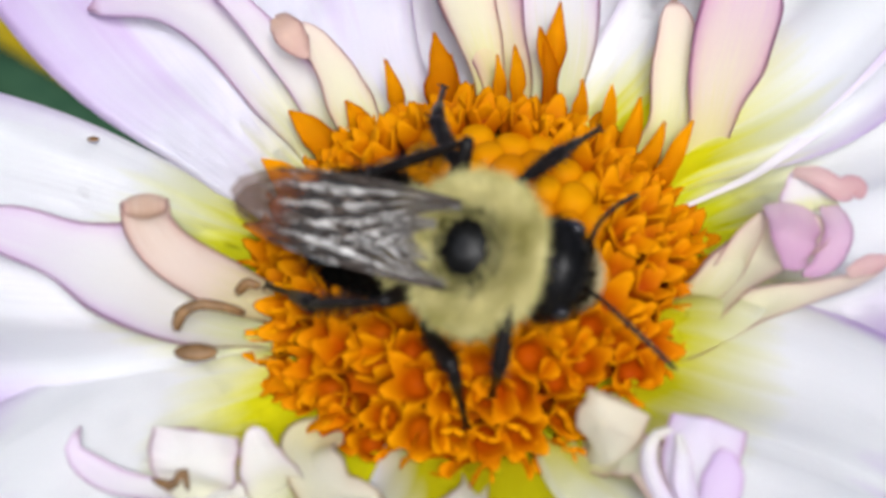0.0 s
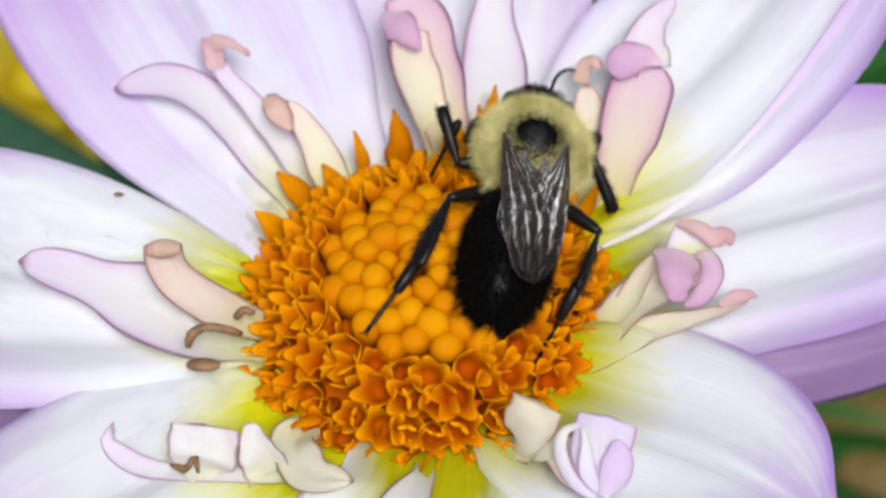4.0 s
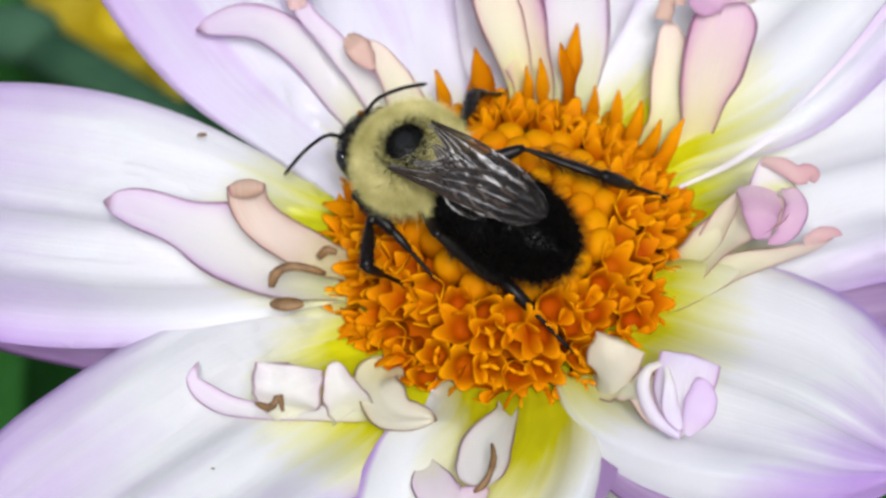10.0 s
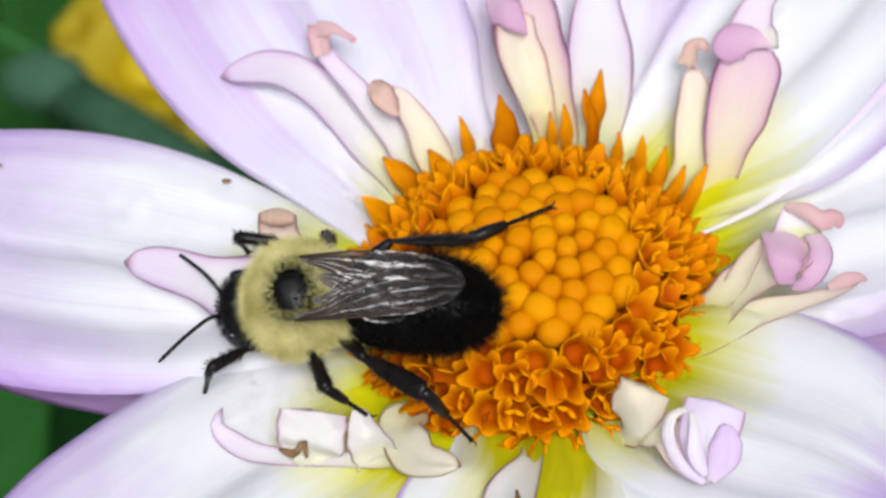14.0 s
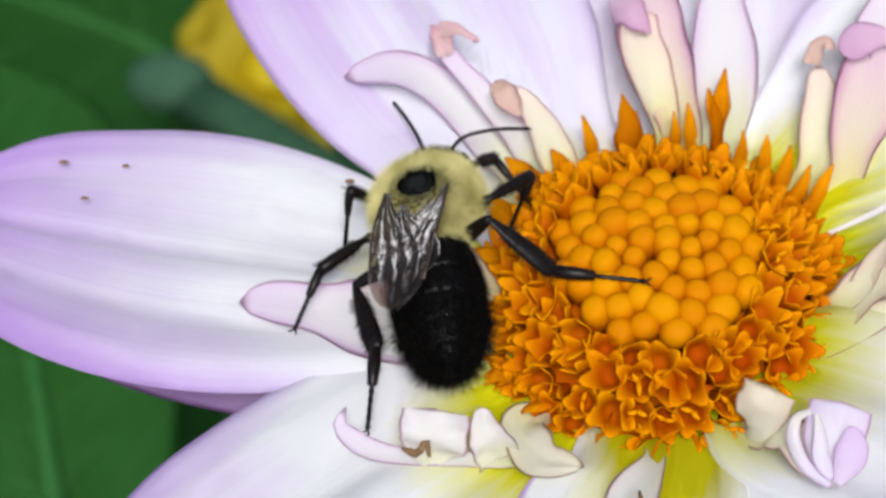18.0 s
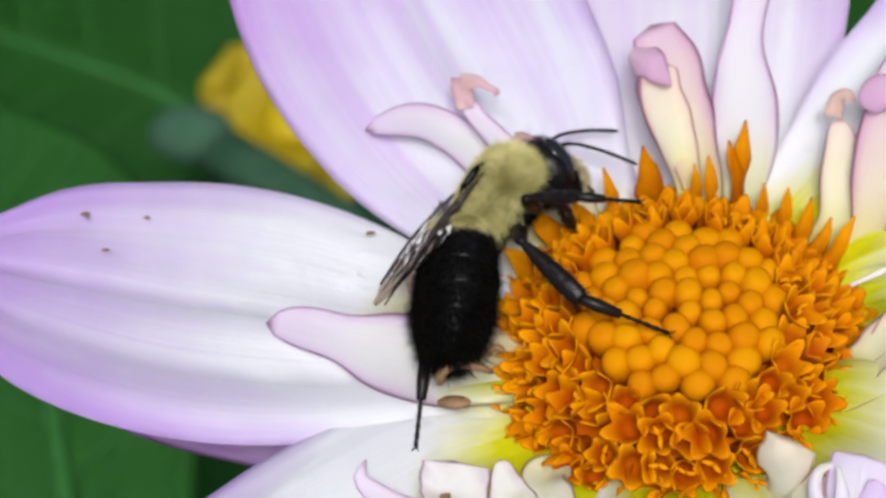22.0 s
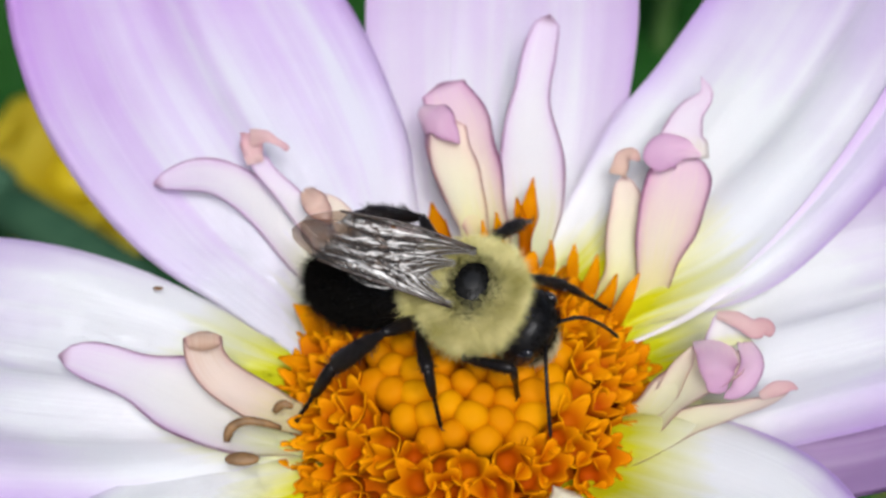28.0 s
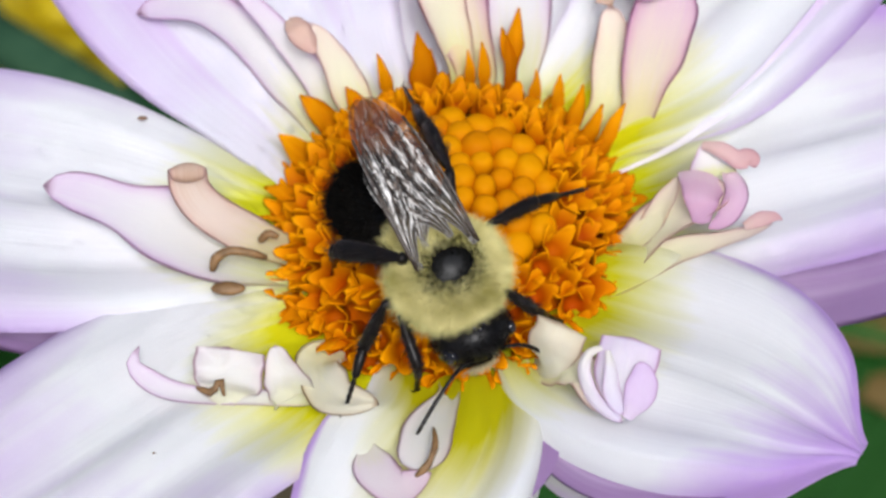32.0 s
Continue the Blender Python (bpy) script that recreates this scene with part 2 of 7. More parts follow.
M_DISC = plain("disc_base", (0.42, 0.08, 0.0005), (0.52, 0.11, 0.001), 800, 0.8, spec=0.03).m
M_STEM = plain("stem_green", (0.06, 0.13, 0.03), (0.10, 0.20, 0.05), 300, 0.5).m
M_STEM_DARK = plain("stem_dark_green", (0.02, 0.055, 0.03), (0.032, 0.075, 0.04), 200, 0.7, spec=0.05).m
M_SHELL = plain("bee_shell_black", (0.003, 0.003, 0.0035), (0.007, 0.006, 0.006), 900, 0.4, 0.3, 0.00005, spec=0.18).m
M_THORAX = plain("bee_thorax_black", (0.006, 0.006, 0.006), (0.012, 0.012, 0.011), 1400, 0.42, 0.25, 0.00005, spec=0.25).m
M_LEG = plain("bee_leg_black", (0.003, 0.0025, 0.0025), (0.008, 0.005, 0.004), 1200, 0.4, 0.4, 0.00005, spec=0.2).m
M_EYE = plain("bee_eye", (0.006, 0.006, 0.008), (0.012, 0.012, 0.016), 3000, 0.14, 0.15, 0.00002, spec=0.5).m
M_FUR_YELLOW = plain("fur_yellow", (0.38, 0.335, 0.10), (0.76, 0.69, 0.33), 600, 0.8, 0.0, spec=0.1).m
M_FUR_BLACK = plain("fur_black", (0.002, 0.002, 0.002), (0.006, 0.005, 0.004), 2500, 0.8, 0.0, spec=0.04).m
M_FUR_TAN = plain("fur_tan", (0.36, 0.28, 0.14), (0.5, 0.42, 0.24), 2500, 0.7, 0.0).m
M_VEIN = plain("wing_vein", (0.02, 0.012, 0.008), (0.05, 0.03, 0.018), 2500, 0.4, 0.0).m
M_DRYBIT = plain("dried_brown", (0.10, 0.05, 0.015), (0.24, 0.13, 0.05), 1500, 0.6).m
M_SOIL = plain("soil", (0.03, 0.024, 0.015), (0.10, 0.075, 0.04), 40, 0.9, 0.8, 0.004).m


def wing_material():
    """Smoky pleated membrane: u from the root to the tip, v across. Highlights along the pleats are painted pale, clear
    brownish tip.
    """
    k = Kit("wing_membrane")
    u, v = k.uv()
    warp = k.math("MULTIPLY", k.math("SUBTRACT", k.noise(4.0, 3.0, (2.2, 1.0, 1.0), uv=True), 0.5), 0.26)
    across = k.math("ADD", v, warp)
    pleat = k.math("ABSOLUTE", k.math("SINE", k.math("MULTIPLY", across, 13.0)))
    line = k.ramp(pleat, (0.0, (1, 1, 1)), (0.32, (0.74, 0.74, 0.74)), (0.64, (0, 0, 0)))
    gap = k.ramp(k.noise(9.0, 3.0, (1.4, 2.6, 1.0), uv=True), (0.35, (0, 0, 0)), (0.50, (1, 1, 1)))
    # pale streaks: sky reflections on the folds, put into colour and opacity
    glint = k.math("MULTIPLY", line, gap)
    glint = k.math("MULTIPLY", glint, k.ramp(u, (0.0, (0.9, 0.9, 0.9)), (0.62, (1, 1, 1)), (0.82, (0.25, 0.25, 0.25))))
    k.color(k.mix(glint, (0.05, 0.044, 0.04), (0.80, 0.77, 0.73))).set(Roughness=0.28)
    k.b.inputs["Specular IOR Level"].default_value = 0.6
    clear = k.t.nodes.new("ShaderNodeBsdfTransparent")
    clear.inputs["Color"].default_value = (0.60, 0.50, 0.43, 1)
    mx = k.t.nodes.new("ShaderNodeMixShader")
    dense = k.math("MAXIMUM", glint, k.ramp(u, (0.05, (0.58, 0.58, 0.58)), (0.6, (0.45, 0.45, 0.45)), (0.8, (0.2, 0.2, 0.2))))
    k.link(dense, mx.inputs[0])
    k.link(clear.outputs[0], mx.inputs[1])
    k.link(k.b.outputs[0], mx.inputs[2])
    k.link(mx.outputs[0], k.t.nodes["Material Output"].inputs["Surface"])
    k.bump(pleat, 0.5, 0.0003)
    return k.m


M_WING = wing_material()


def leaf_material(name, dark, light, vein):
    k = Kit(name)
    u, v = k.uv()
    e = k.math("ABSOLUTE", k.math("MULTIPLY", k.math("SUBTRACT", u, 0.5), 2.0))
    side = k.math("ABSOLUTE", k.math("SINE", k.math("MULTIPLY", k.math("SUBTRACT", v, k.math("MULTIPLY", e, 0.16)), 24.0)))
    line = k.math("MAXIMUM", k.ramp(side, (0.0, (1, 1, 1)), (0.14, (0, 0, 0))), k.ramp(e, (0.0, (1, 1, 1)), (0.06, (0, 0, 0))))
    c = k.mix(k.noise(60.0, 4.0), dark, light)
    c = k.mix(k.math("MULTIPLY", line, 0.55), c, vein)
    k.color(c).set(Roughness=0.65)
    k.b.inputs["Specular IOR Level"].default_value = 0.12
    k.bump(k.math("ADD", k.math("MULTIPLY", line, -1.0), k.noise(300.0)), 0.5, 0.0006)
    return k.thin(c, 0.2).m


M_LEAF = leaf_material("leaf_green", (0.015, 0.082, 0.011), (0.028, 0.132, 0.020), (0.042, 0.15, 0.032))
M_LEAF_LIGHT = leaf_material("leaf_fresh_green", (0.030, 0.13, 0.022), (0.046, 0.19, 0.034), (0.07, 0.22, 0.07))
M_YELLOW = petal_material("petal_yellow", (0.52, 0.36, 0.006), (0.55, 0.41, 0.008), (0.58, 0.46, 0.02), 0.2, 0.4, 0.2)
M_BUDGREEN = plain("bud_green", (0.03, 0.075, 0.042), (0.044, 0.095, 0.056), 120, 0.8, spec=0.05).m


# ---- mesh kit ----
def link_mesh(name, bm, material, smooth=True):
    me = bpy.data.meshes.new(name)
    bm.to_mesh(me)
    bm.free()
    me.materials.append(material)
    if smooth:
        me.shade_smooth()
    return me


def part(name, data, material=None, parent=None, label="", m=None):
    """Links a bmesh or a mesh as one object under a thing or a part."""
    if isinstance(data, bmesh.types.BMesh):
        data = link_mesh(name, data, material)
    ob = new(name, data)
    ob.parent = parent
    if m is not None:
        ob.matrix_basis = m
    return tagged(ob, label)


def thing(name, label, category, group="", kind="", at=(0, 0, 0)):
    ob = new(name)
    ob.empty_display_size = 0.002
    ob.location = at
    return tagged(ob, label, category, group, kind)


def spline(pts, n):
    """n points evenly along a smooth curve through pts."""
    p = [Vector(q) for q in pts]
    p = [p[0] * 2 - p[1], *p, p[-1] * 2 - p[-2]]
    fine = []
    for i in range(1, len(p) - 2):
        a, b, c, d = p[i - 1], p[i], p[i + 1], p[i + 2]
        for j in range(24):
            t = j / 24
            fine.append(0.5 * (2 * b + (c - a) * t + (2 * a - 5 * b + 4 * c - d) * t * t + (3 * b - a - 3 * c + d) * t ** 3))
    fine.append(p[-2])
    dist = [0.0]
    for a, b in zip(fine, fine[1:]):
        dist.append(dist[-1] + (b - a).length)
    out, k = [], 0
    for i in range(n):
        want = dist[-1] * i / (n - 1)
        while k < len(dist) - 2 and dist[k + 1] < want:
            k += 1
        f = (want - dist[k]) / max(1e-9, dist[k + 1] - dist[k])
        out.append(fine[k].lerp(fine[k + 1], min(1, f)))
    return out


def smooth_at(values, s):
    x = s * (len(values) - 1)
    i = min(int(x), len(values) - 2)
    f = x - i
    a, b, c, d = values[max(0, i - 1)], values[i], values[i + 1], values[min(len(values) - 1, i + 2)]
    return max(0.02, 0.5 * (2 * b + (c - a) * f + (2 * a - 5 * b + 4 * c - d) * f * f + (3 * b - a - 3 * c + d) * f ** 3))


def petal_mesh(pts, widths, up=(0, 0, 1), cup=0.1, curl=(0.0, 0.0), roll=None, twist=0.0, ridges=0.0, wave=0.0, na=30, nc=16, seed=0, thick=0.14, crease=0.8, blunt=0.0, rag=0.0, groove=0.0, vee=0.0):
    """A petal, millimetres in, metres out. curl: how far each margin bends down; roll: radius, turns and sense of a rolled tip."""
    line = spline(pts, na)
    length = sum((b - a).length for a, b in zip(line, line[1:]))
    step = length / (na - 1)
    tang = [(line[min(na - 1, i + 1)] - line[max(0, i - 1)]).normalized() for i in range(na)]
    upv = Vector(up).normalized()
    norm = [(upv - t * upv.dot(t)).normalized() for t in tang]
    if roll:
        radius, turns, sense = roll
        t, n, p = tang[-1].copy(), norm[-1].copy(), line[-1].copy()
        steps = max(6, int(turns * 20))
        side = t.cross(n).normalized()
        for i in range(steps):
            ang = sense * 2 * math.pi * turns / steps
            q = Matrix.Rotation(ang, 3, side)
            t, n = q @ t, q @ n
            p = p + t * (2 * math.pi * radius * turns / steps) * (1 - 0.45 * i / steps)
            line.append(p), tang.append(t), norm.append(n)
    rows = len(line)
    bm = bmesh.new()
    lay = bm.loops.layers.uv.new("UVMap")
    grid = []
    for i in range(rows):
        s = i / (rows - 1)
        w = smooth_at(widths, s) / 2
        if blunt and s > 1 - blunt:
            w *= max(0.08, math.sqrt(max(0.0, 1 - ((s - 1 + blunt) / blunt) ** 2)))
        side = tang[i].cross(norm[i]).normalized()
        a = radians(twist) * s
        sd = side * math.cos(a) + norm[i] * math.sin(a)
        nm = norm[i] * math.cos(a) - side * math.sin(a)
        row = []
        for j in range(nc + 1):
            c = 2 * j / nc - 1
            lift = cup * (1 - 0.55 * s) * w * c * c + vee * w * (abs(c) - 0.75) * min(1.0, 1.5 * s)
            drop = curl[0] if c < 0 else curl[1]
            over = max(0.0, abs(c) - crease) / (1 - crease)
            x = c * w * (1 + rag * noise.noise(Vector((s * 5.0, seed * 3.7, math.copysign(2.0, c)))))
            if over and drop:
                x -= math.copysign(over * over * w * (1 - crease) * 0.55 * min(1, abs(drop)), c)
                lift -= drop * over * w * 0.3 * min(1.0, 3 * s)
            rg = ridges * math.cos(c * 9.0 + seed) * math.sin(math.pi * min(1, s * 1.2)) * (1 - c * c)
            wv = wave * (noise.noise(Vector((c * 1.3 + seed * 7.1, s * 3.0, seed))) + 0.6 * abs(c) * math.sin(s * 11 + seed * 2 + c))
            dip = groove * math.exp(-(c / 0.06) ** 2) * min(1.0, 2 * s) + 0.6 * groove * math.exp(-((abs(c) - 0.45) / 0.05) ** 2) * min(1.0, 2 * s)
            row.append(bm.verts.new((line[i] + sd * x + nm * (lift + rg + wv - dip)) * MM))
        grid.append(row)
    for i in range(rows - 1):
        for j in range(nc):
            f = bm.faces.new((grid[i][j], grid[i][j + 1], grid[i + 1][j + 1], grid[i + 1][j]))
            for lp, (a, b) in zip(f.loops, ((i, j), (i, j + 1), (i + 1, j + 1), (i + 1, j))):
                lp[lay].uv = (b / nc, a / (rows - 1))
    bmesh.ops.solidify(bm, geom=bm.faces[:], thickness=thick * MM)
    bmesh.ops.recalc_face_normals(bm, faces=bm.faces[:])
    return bm


def tube(pts, radii, seg=10, caps=True):
    """A round limb through points (mm) with a radius at each."""
    bm = bmesh.new()
    p = [Vector(q) * MM for q in pts]
    rings, ref = [], None
    for i in range(len(p)):
        t = (p[min(len(p) - 1, i + 1)] - p[max(0, i - 1)]).normalized()
        if ref is None:
            ref = t.orthogonal()
        ref = (ref - t * ref.dot(t)).normalized()
        b = t.cross(ref)
        rings.append([bm.verts.new(p[i] + (ref * math.cos(2 * math.pi * k / seg) + b * math.sin(2 * math.pi * k / seg)) * radii[i] * MM) for k in range(seg)])
    for a, b in zip(rings, rings[1:]):
        for k in range(seg):
            bm.faces.new((a[k], a[(k + 1) % seg], b[(k + 1) % seg], b[k]))
    if caps:
        bm.faces.new(rings[0][::-1])
        bm.faces.new(rings[-1])
    return bm


def lathe(profile, seg=16, lobe=None, squash=1.0):
    """A turned form about z from (radius, height) pairs in mm; lobe(k, i) alters the radius."""
    bm = bmesh.new()
    lay = bm.loops.layers.uv.new("UVMap")
    rings = []
    for i, (r, z) in enumerate(profile):
        row = []
        for k in range(seg):
            rr, zz = lobe(k, i, r, z) if lobe else (r, z)
            a = 2 * math.pi * k / seg
            row.append(bm.verts.new((rr * math.cos(a) * MM, rr * math.sin(a) * squash * MM, zz * MM)))
        rings.append(row)
    n = len(profile) - 1
    for i in range(n):
        for k in range(seg):
            f = bm.faces.new((rings[i][k], rings[i][(k + 1) % seg], rings[i + 1][(k + 1) % seg], rings[i + 1][k]))
            for lp, v in zip(f.loops, (i, i, i + 1, i + 1)):
                lp[lay].uv = (k / seg, v / n)
    bm.faces.new(rings[0][::-1])
    top = bm.faces.new(rings[-1])
    for lp in top.loops:
        lp[lay].uv = (0.5, 1.0)
    return bm


def blob(rx, ry, rz, seg=24, rings=16, bend=None):
    bm = bmesh.new()
    bmesh.ops.create_uvsphere(bm, u_segments=seg, v_segments=rings, radius=1.0)
    for v in bm.verts:
        x, y, z = v.co
        v.co = Vector(bend(x, y, z) if bend else (x * rx, y * ry, z * rz)) * MM
    return bm


# ---- ground ----
def ground():
    bm = bmesh.new()
    n = 60
    grid = [[None] * (n + 1) for _ in range(n + 1)]
    for i in range(n + 1):
        for j in range(n + 1):
            u, v = 2 * i / n - 1, 2 * j / n - 1
            x, y = math.copysign(abs(u) ** 5, u) * 300 + u * 0.6, math.copysign(abs(v) ** 5, v) * 300 + v * 0.6
            near = math.exp(-(x * x + y * y))
            grid[i][j] = bm.verts.new((x, y, -0.42 + 0.012 * near * noise.noise(Vector((x * 14, y * 14, 0)))))
    for i in range(n):
        for j in range(n):
            bm.faces.new((grid[i][j], grid[i + 1][j], grid[i + 1][j + 1], grid[i][j + 1]))
    ob = new("ground", link_mesh("ground", bm, M_SOIL))
    tagged(ob, "dark brown garden soil under the plants", "ground", kind="structure")


ground()


# ---- the dahlia ----
dahlia = thing("dahlia_flower", "white and lilac collarette dahlia with an orange disc, green stem", "flower", at=(0, 0, -0.42))
LIFT = Matrix.Translation((0, 0, 0.42))
R_DISC, H_DISC = 9.6, 4.3


def dome(r):
    return H_DISC * (1 - min(1.0, r / R_DISC) ** 2.3) - 0.3


def ray_petal(pts, widths, material=M_PETAL, label="", **more):
    foot = Vector(pts[0])
    pts, widths = [(foot.x * 0.5, foot.y * 0.5, foot.z - 1.2), *pts], [widths[0] * 0.75, *widths]
    return part("ray_petal", petal_mesh(pts, widths, na=44, nc=30, **more), material, dahlia, label, LIFT)


ray_petal([(-9.1, 0.2, -0.5), (-18.0, 0.5, 1.5), (-28.7, 1.8, 2.5), (-36.1, 3.5, 2.5), (-43.6, 5.2, 2.0)], [9.0, 14.6, 18.4, 19.8, 18.4, 14.2, 4.0], label="long white petal with pale lilac margins", cup=0.1, curl=(0.4, 1.2), ridges=0.4, seed=1, wave=0.25, groove=0.42, vee=0.10)
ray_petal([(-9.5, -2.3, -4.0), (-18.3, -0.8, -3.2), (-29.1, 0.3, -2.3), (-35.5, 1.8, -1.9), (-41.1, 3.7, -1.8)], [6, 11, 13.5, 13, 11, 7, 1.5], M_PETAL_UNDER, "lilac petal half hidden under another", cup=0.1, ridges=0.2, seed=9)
ray_petal([(-6.9, 8.3, 0.4), (-10.6, 13.4, 3.1), (-15.2, 20.5, 6.4), (-19.6, 29.5, 9.2), (-24.1, 40.6, 11.0)], [13.5, 19.8, 22.4, 22.0, 19.2, 12, 2], M_PETAL_PINK, cup=0.04, curl=(0, 0.9), ridges=0.33, seed=2, wave=0.25, groove=0.32)
ray_petal([(1.6, 11.0, -2.0), (1.9, 17.6, 0.3), (2.2, 24.2, 2.7), (2.5, 32.4, 4.8), (2.6, 45.0, 7.0)], [12, 14.6, 16.4, 17.4, 16.4, 11, 1.5], M_PETAL_TOP, cup=0.1, ridges=0.33, seed=3, wave=0.2, groove=0.32)
ray_petal([(7.4, 8.0, -0.3), (14.3, 12.4, 3.3), (20.0, 18.1, 5.9), (24.9, 26.3, 7.9), (29.2, 36.4, 9.0)], [9, 14.6, 15.8, 16, 15, 10, 1.2], M_PETAL_SIDE, cup=0.2, curl=(0, 1.2), ridges=0.33, seed=4, wave=0.25, groove=0.32)
ray_petal([(8.5, 2.5, -1.0), (16.7, 4.7, 0.5), (23.8, 6.3, 1.5), (31.3, 8.5, 2.0), (39.3, 11.4, 1.5)], [9, 15.4, 16.4, 16.0, 14.4, 9, 1.2], cup=0.15, curl=(0, 1.2), ridges=0.4, seed=5, wave=0.25, groove=0.32)
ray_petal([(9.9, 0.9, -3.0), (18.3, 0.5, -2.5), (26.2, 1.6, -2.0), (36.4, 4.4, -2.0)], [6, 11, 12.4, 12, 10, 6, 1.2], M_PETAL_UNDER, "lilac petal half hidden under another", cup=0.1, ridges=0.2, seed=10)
ray_petal([(4.1, -5.1, -0.5), (9.5, -8.7, 1.2), (15.2, -11.7, 2.4), (21.2, -16.1, 3.0)], [8, 14.5, 16.6, 16.6, 14.8, 10.2, 1.2], M_PETAL_FRONT, label="broad white petal with a lilac margin bent down", cup=0.12, curl=(0.4, 2.4), ridges=0.4, seed=6, wave=0.25, groove=0.32)
ray_petal([(0.5, -7.9, -0.8), (0.2, -13.1, 0.8), (-1.6, -16.7, 1.2), (-4.3, -20.4, 0.8), (-7.0, -24.4, 0.0)], [8.5, 10, 11.4, 12.8, 12, 8, 1.0], M_PETAL_GOLD, cup=0.15, curl=(2.0, 0.3), ridges=0.4, seed=7, wave=0.2, groove=0.32)
ray_petal([(-7.2, -6.2, -0.8), (-13.5, -10.9, 0.8), (-19.9, -16.7, 2.0), (-26.4, -21.3, 1.5), (-31.6, -24.6, 0.0)], [11, 15.6, 16.8, 17.2, 16, 11, 1.5], M_PETAL_LOW, cup=0.12, curl=(0.3, 0.6), ridges=0.4, seed=8, wave=0.25, groove=0.32)

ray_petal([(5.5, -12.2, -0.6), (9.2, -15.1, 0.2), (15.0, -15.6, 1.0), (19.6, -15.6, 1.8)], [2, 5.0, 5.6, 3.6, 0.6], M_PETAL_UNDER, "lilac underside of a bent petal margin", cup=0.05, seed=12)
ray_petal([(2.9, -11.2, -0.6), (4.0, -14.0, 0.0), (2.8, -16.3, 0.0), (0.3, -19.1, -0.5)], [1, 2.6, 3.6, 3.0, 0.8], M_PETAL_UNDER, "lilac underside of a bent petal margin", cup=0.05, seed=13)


ray_petal([(11.6, 4.4, 0.9), (13.6, 5.0, 2.0), (16.4, 6.8, 3.2), (19.6, 9.6, 4.5), (22.6, 12.9, 5.6), (25.4, 16.6, 6.6), (28.4, 21.5, 7.6)], [0.2, 0.4, 0.7, 1.1, 1.5, 1.9, 2.0, 1.6], M_PETAL_EDGE, "pink-lilac folded margin of a petal", cup=0.3, up=(0.3, -0.4, 0.85), seed=14, thick=0.1)


HINGED = []
FACE = (0, -0.55, 0.83)


def collar(pts, widths, material=M_COLLAR, label="", **more):
    more.setdefault("cup", 0.35)
    more.setdefault("thick", 0.12)
    more.setdefault("blunt", 0.14)
    more.setdefault("rag", 0.16)
    foot = Vector(pts[0])
    if foot.z <= 1.5 and foot.xy.length < 14:
        pts, widths = [(foot.x * 0.8, foot.y * 0.8, foot.z - 1.6), *pts], [widths[0] * 0.9, *widths]
    if more.pop("hinged", False):
        root = Vector(pts[0])
        ob = part("collar_petal", petal_mesh([Vector(p) - root for p in pts], widths, nc=12, **more), material, dahlia, label)
        ob.location = root * MM + Vector((0, 0, 0.42))
        HINGED.append(ob)
        return ob
    return part("collar_petal", petal_mesh(pts, widths, nc=12, **more), material, dahlia, label, LIFT)


collar([(-10.2, -2.8, 0.0), (-14.6, -1.9, 1.8), (-18.5, -0.6, 2.9), (-20.9, 0.1, 3.4), (-22.7, 0.3, 3.8)], [2.4, 4.4, 5.4, 5.0, 3.2, 2.8, 2.2], seed=11, hinged=True, rag=0.05, blunt=0.12)
collar([(-10.2, -1.8, 1.0), (-12.6, -1.5, 2.8), (-13.8, -1.0, 3.7), (-14.4, -0.4, 4.6), (-14.5, 0.2, 5.3)], [1.8, 2.3, 2.3, 2.2, 2.1, 1.9, 1.7], M_COLLAR_TAN, cup=0.55, up=(0.1, -0.45, 0.9), seed=12, hinged=True, blunt=0, rag=0.04, roll=(0.72, 0.75, 1), label="pale pink collar petal with a rolled tan tip")
collar([(-8.4, 8.1, 0.6), (-11.2, 10.9, 2.6), (-13.4, 12.1, 4.2), (-15.4, 12.4, 5.0), (-18.3, 11.7, 5.2)], [2.2, 2.8, 2.9, 2.9, 2.7, 2.2], seed=13, blunt=0.22, rag=0.06)
collar([(-7.2, 8.7, 0.9), (-8.9, 10.2, 2.8), (-10.6, 11.6, 4.4), (-11.8, 12.5, 5.4), (-12.3, 13.2, 6.0)], [2.0, 2.0, 1.8, 1.4, 1.2], seed=14, blunt=0.03)
collar([(-12.3, 12.6, 6.0), (-12.5, 13.4, 6.5), (-12.5, 14.3, 6.8)], [1.0, 1.25, 1.45], M_FLAP, "puckered rose tip of a collar petal", seed=31, wave=0.15, cup=0.5, up=FACE, blunt=0.05)
collar([(-12.6, 13.9, 6.8), (-11.6, 13.7, 7.1), (-10.9, 13.4, 6.9), (-10.4, 13.3, 6.6), (-10.7, 13.3, 6.4)], [1.0, 0.9, 0.5, 0.35, 0.2], M_FLAP, "hooked rose tip of a collar petal", seed=60, cup=0.4, up=FACE)
collar([(-5.6, 7.8, 1.2), (-6.5, 9.2, 3.0), (-7.6, 10.5, 4.4), (-8.3, 11.1, 5.0)], [2.2, 2.3, 1.7, 0.8], M_COLLAR_CREAM, seed=15)
collar([(-9.5, 11.1, 5.2), (-8.8, 10.1, 5.5), (-7.8, 9.1, 4.6)], [0.4, 1.3, 1.4, 0.3], M_FLAP_TAN, "folded tip of a collar petal", seed=32, wave=0.1, up=FACE, cup=0.5)
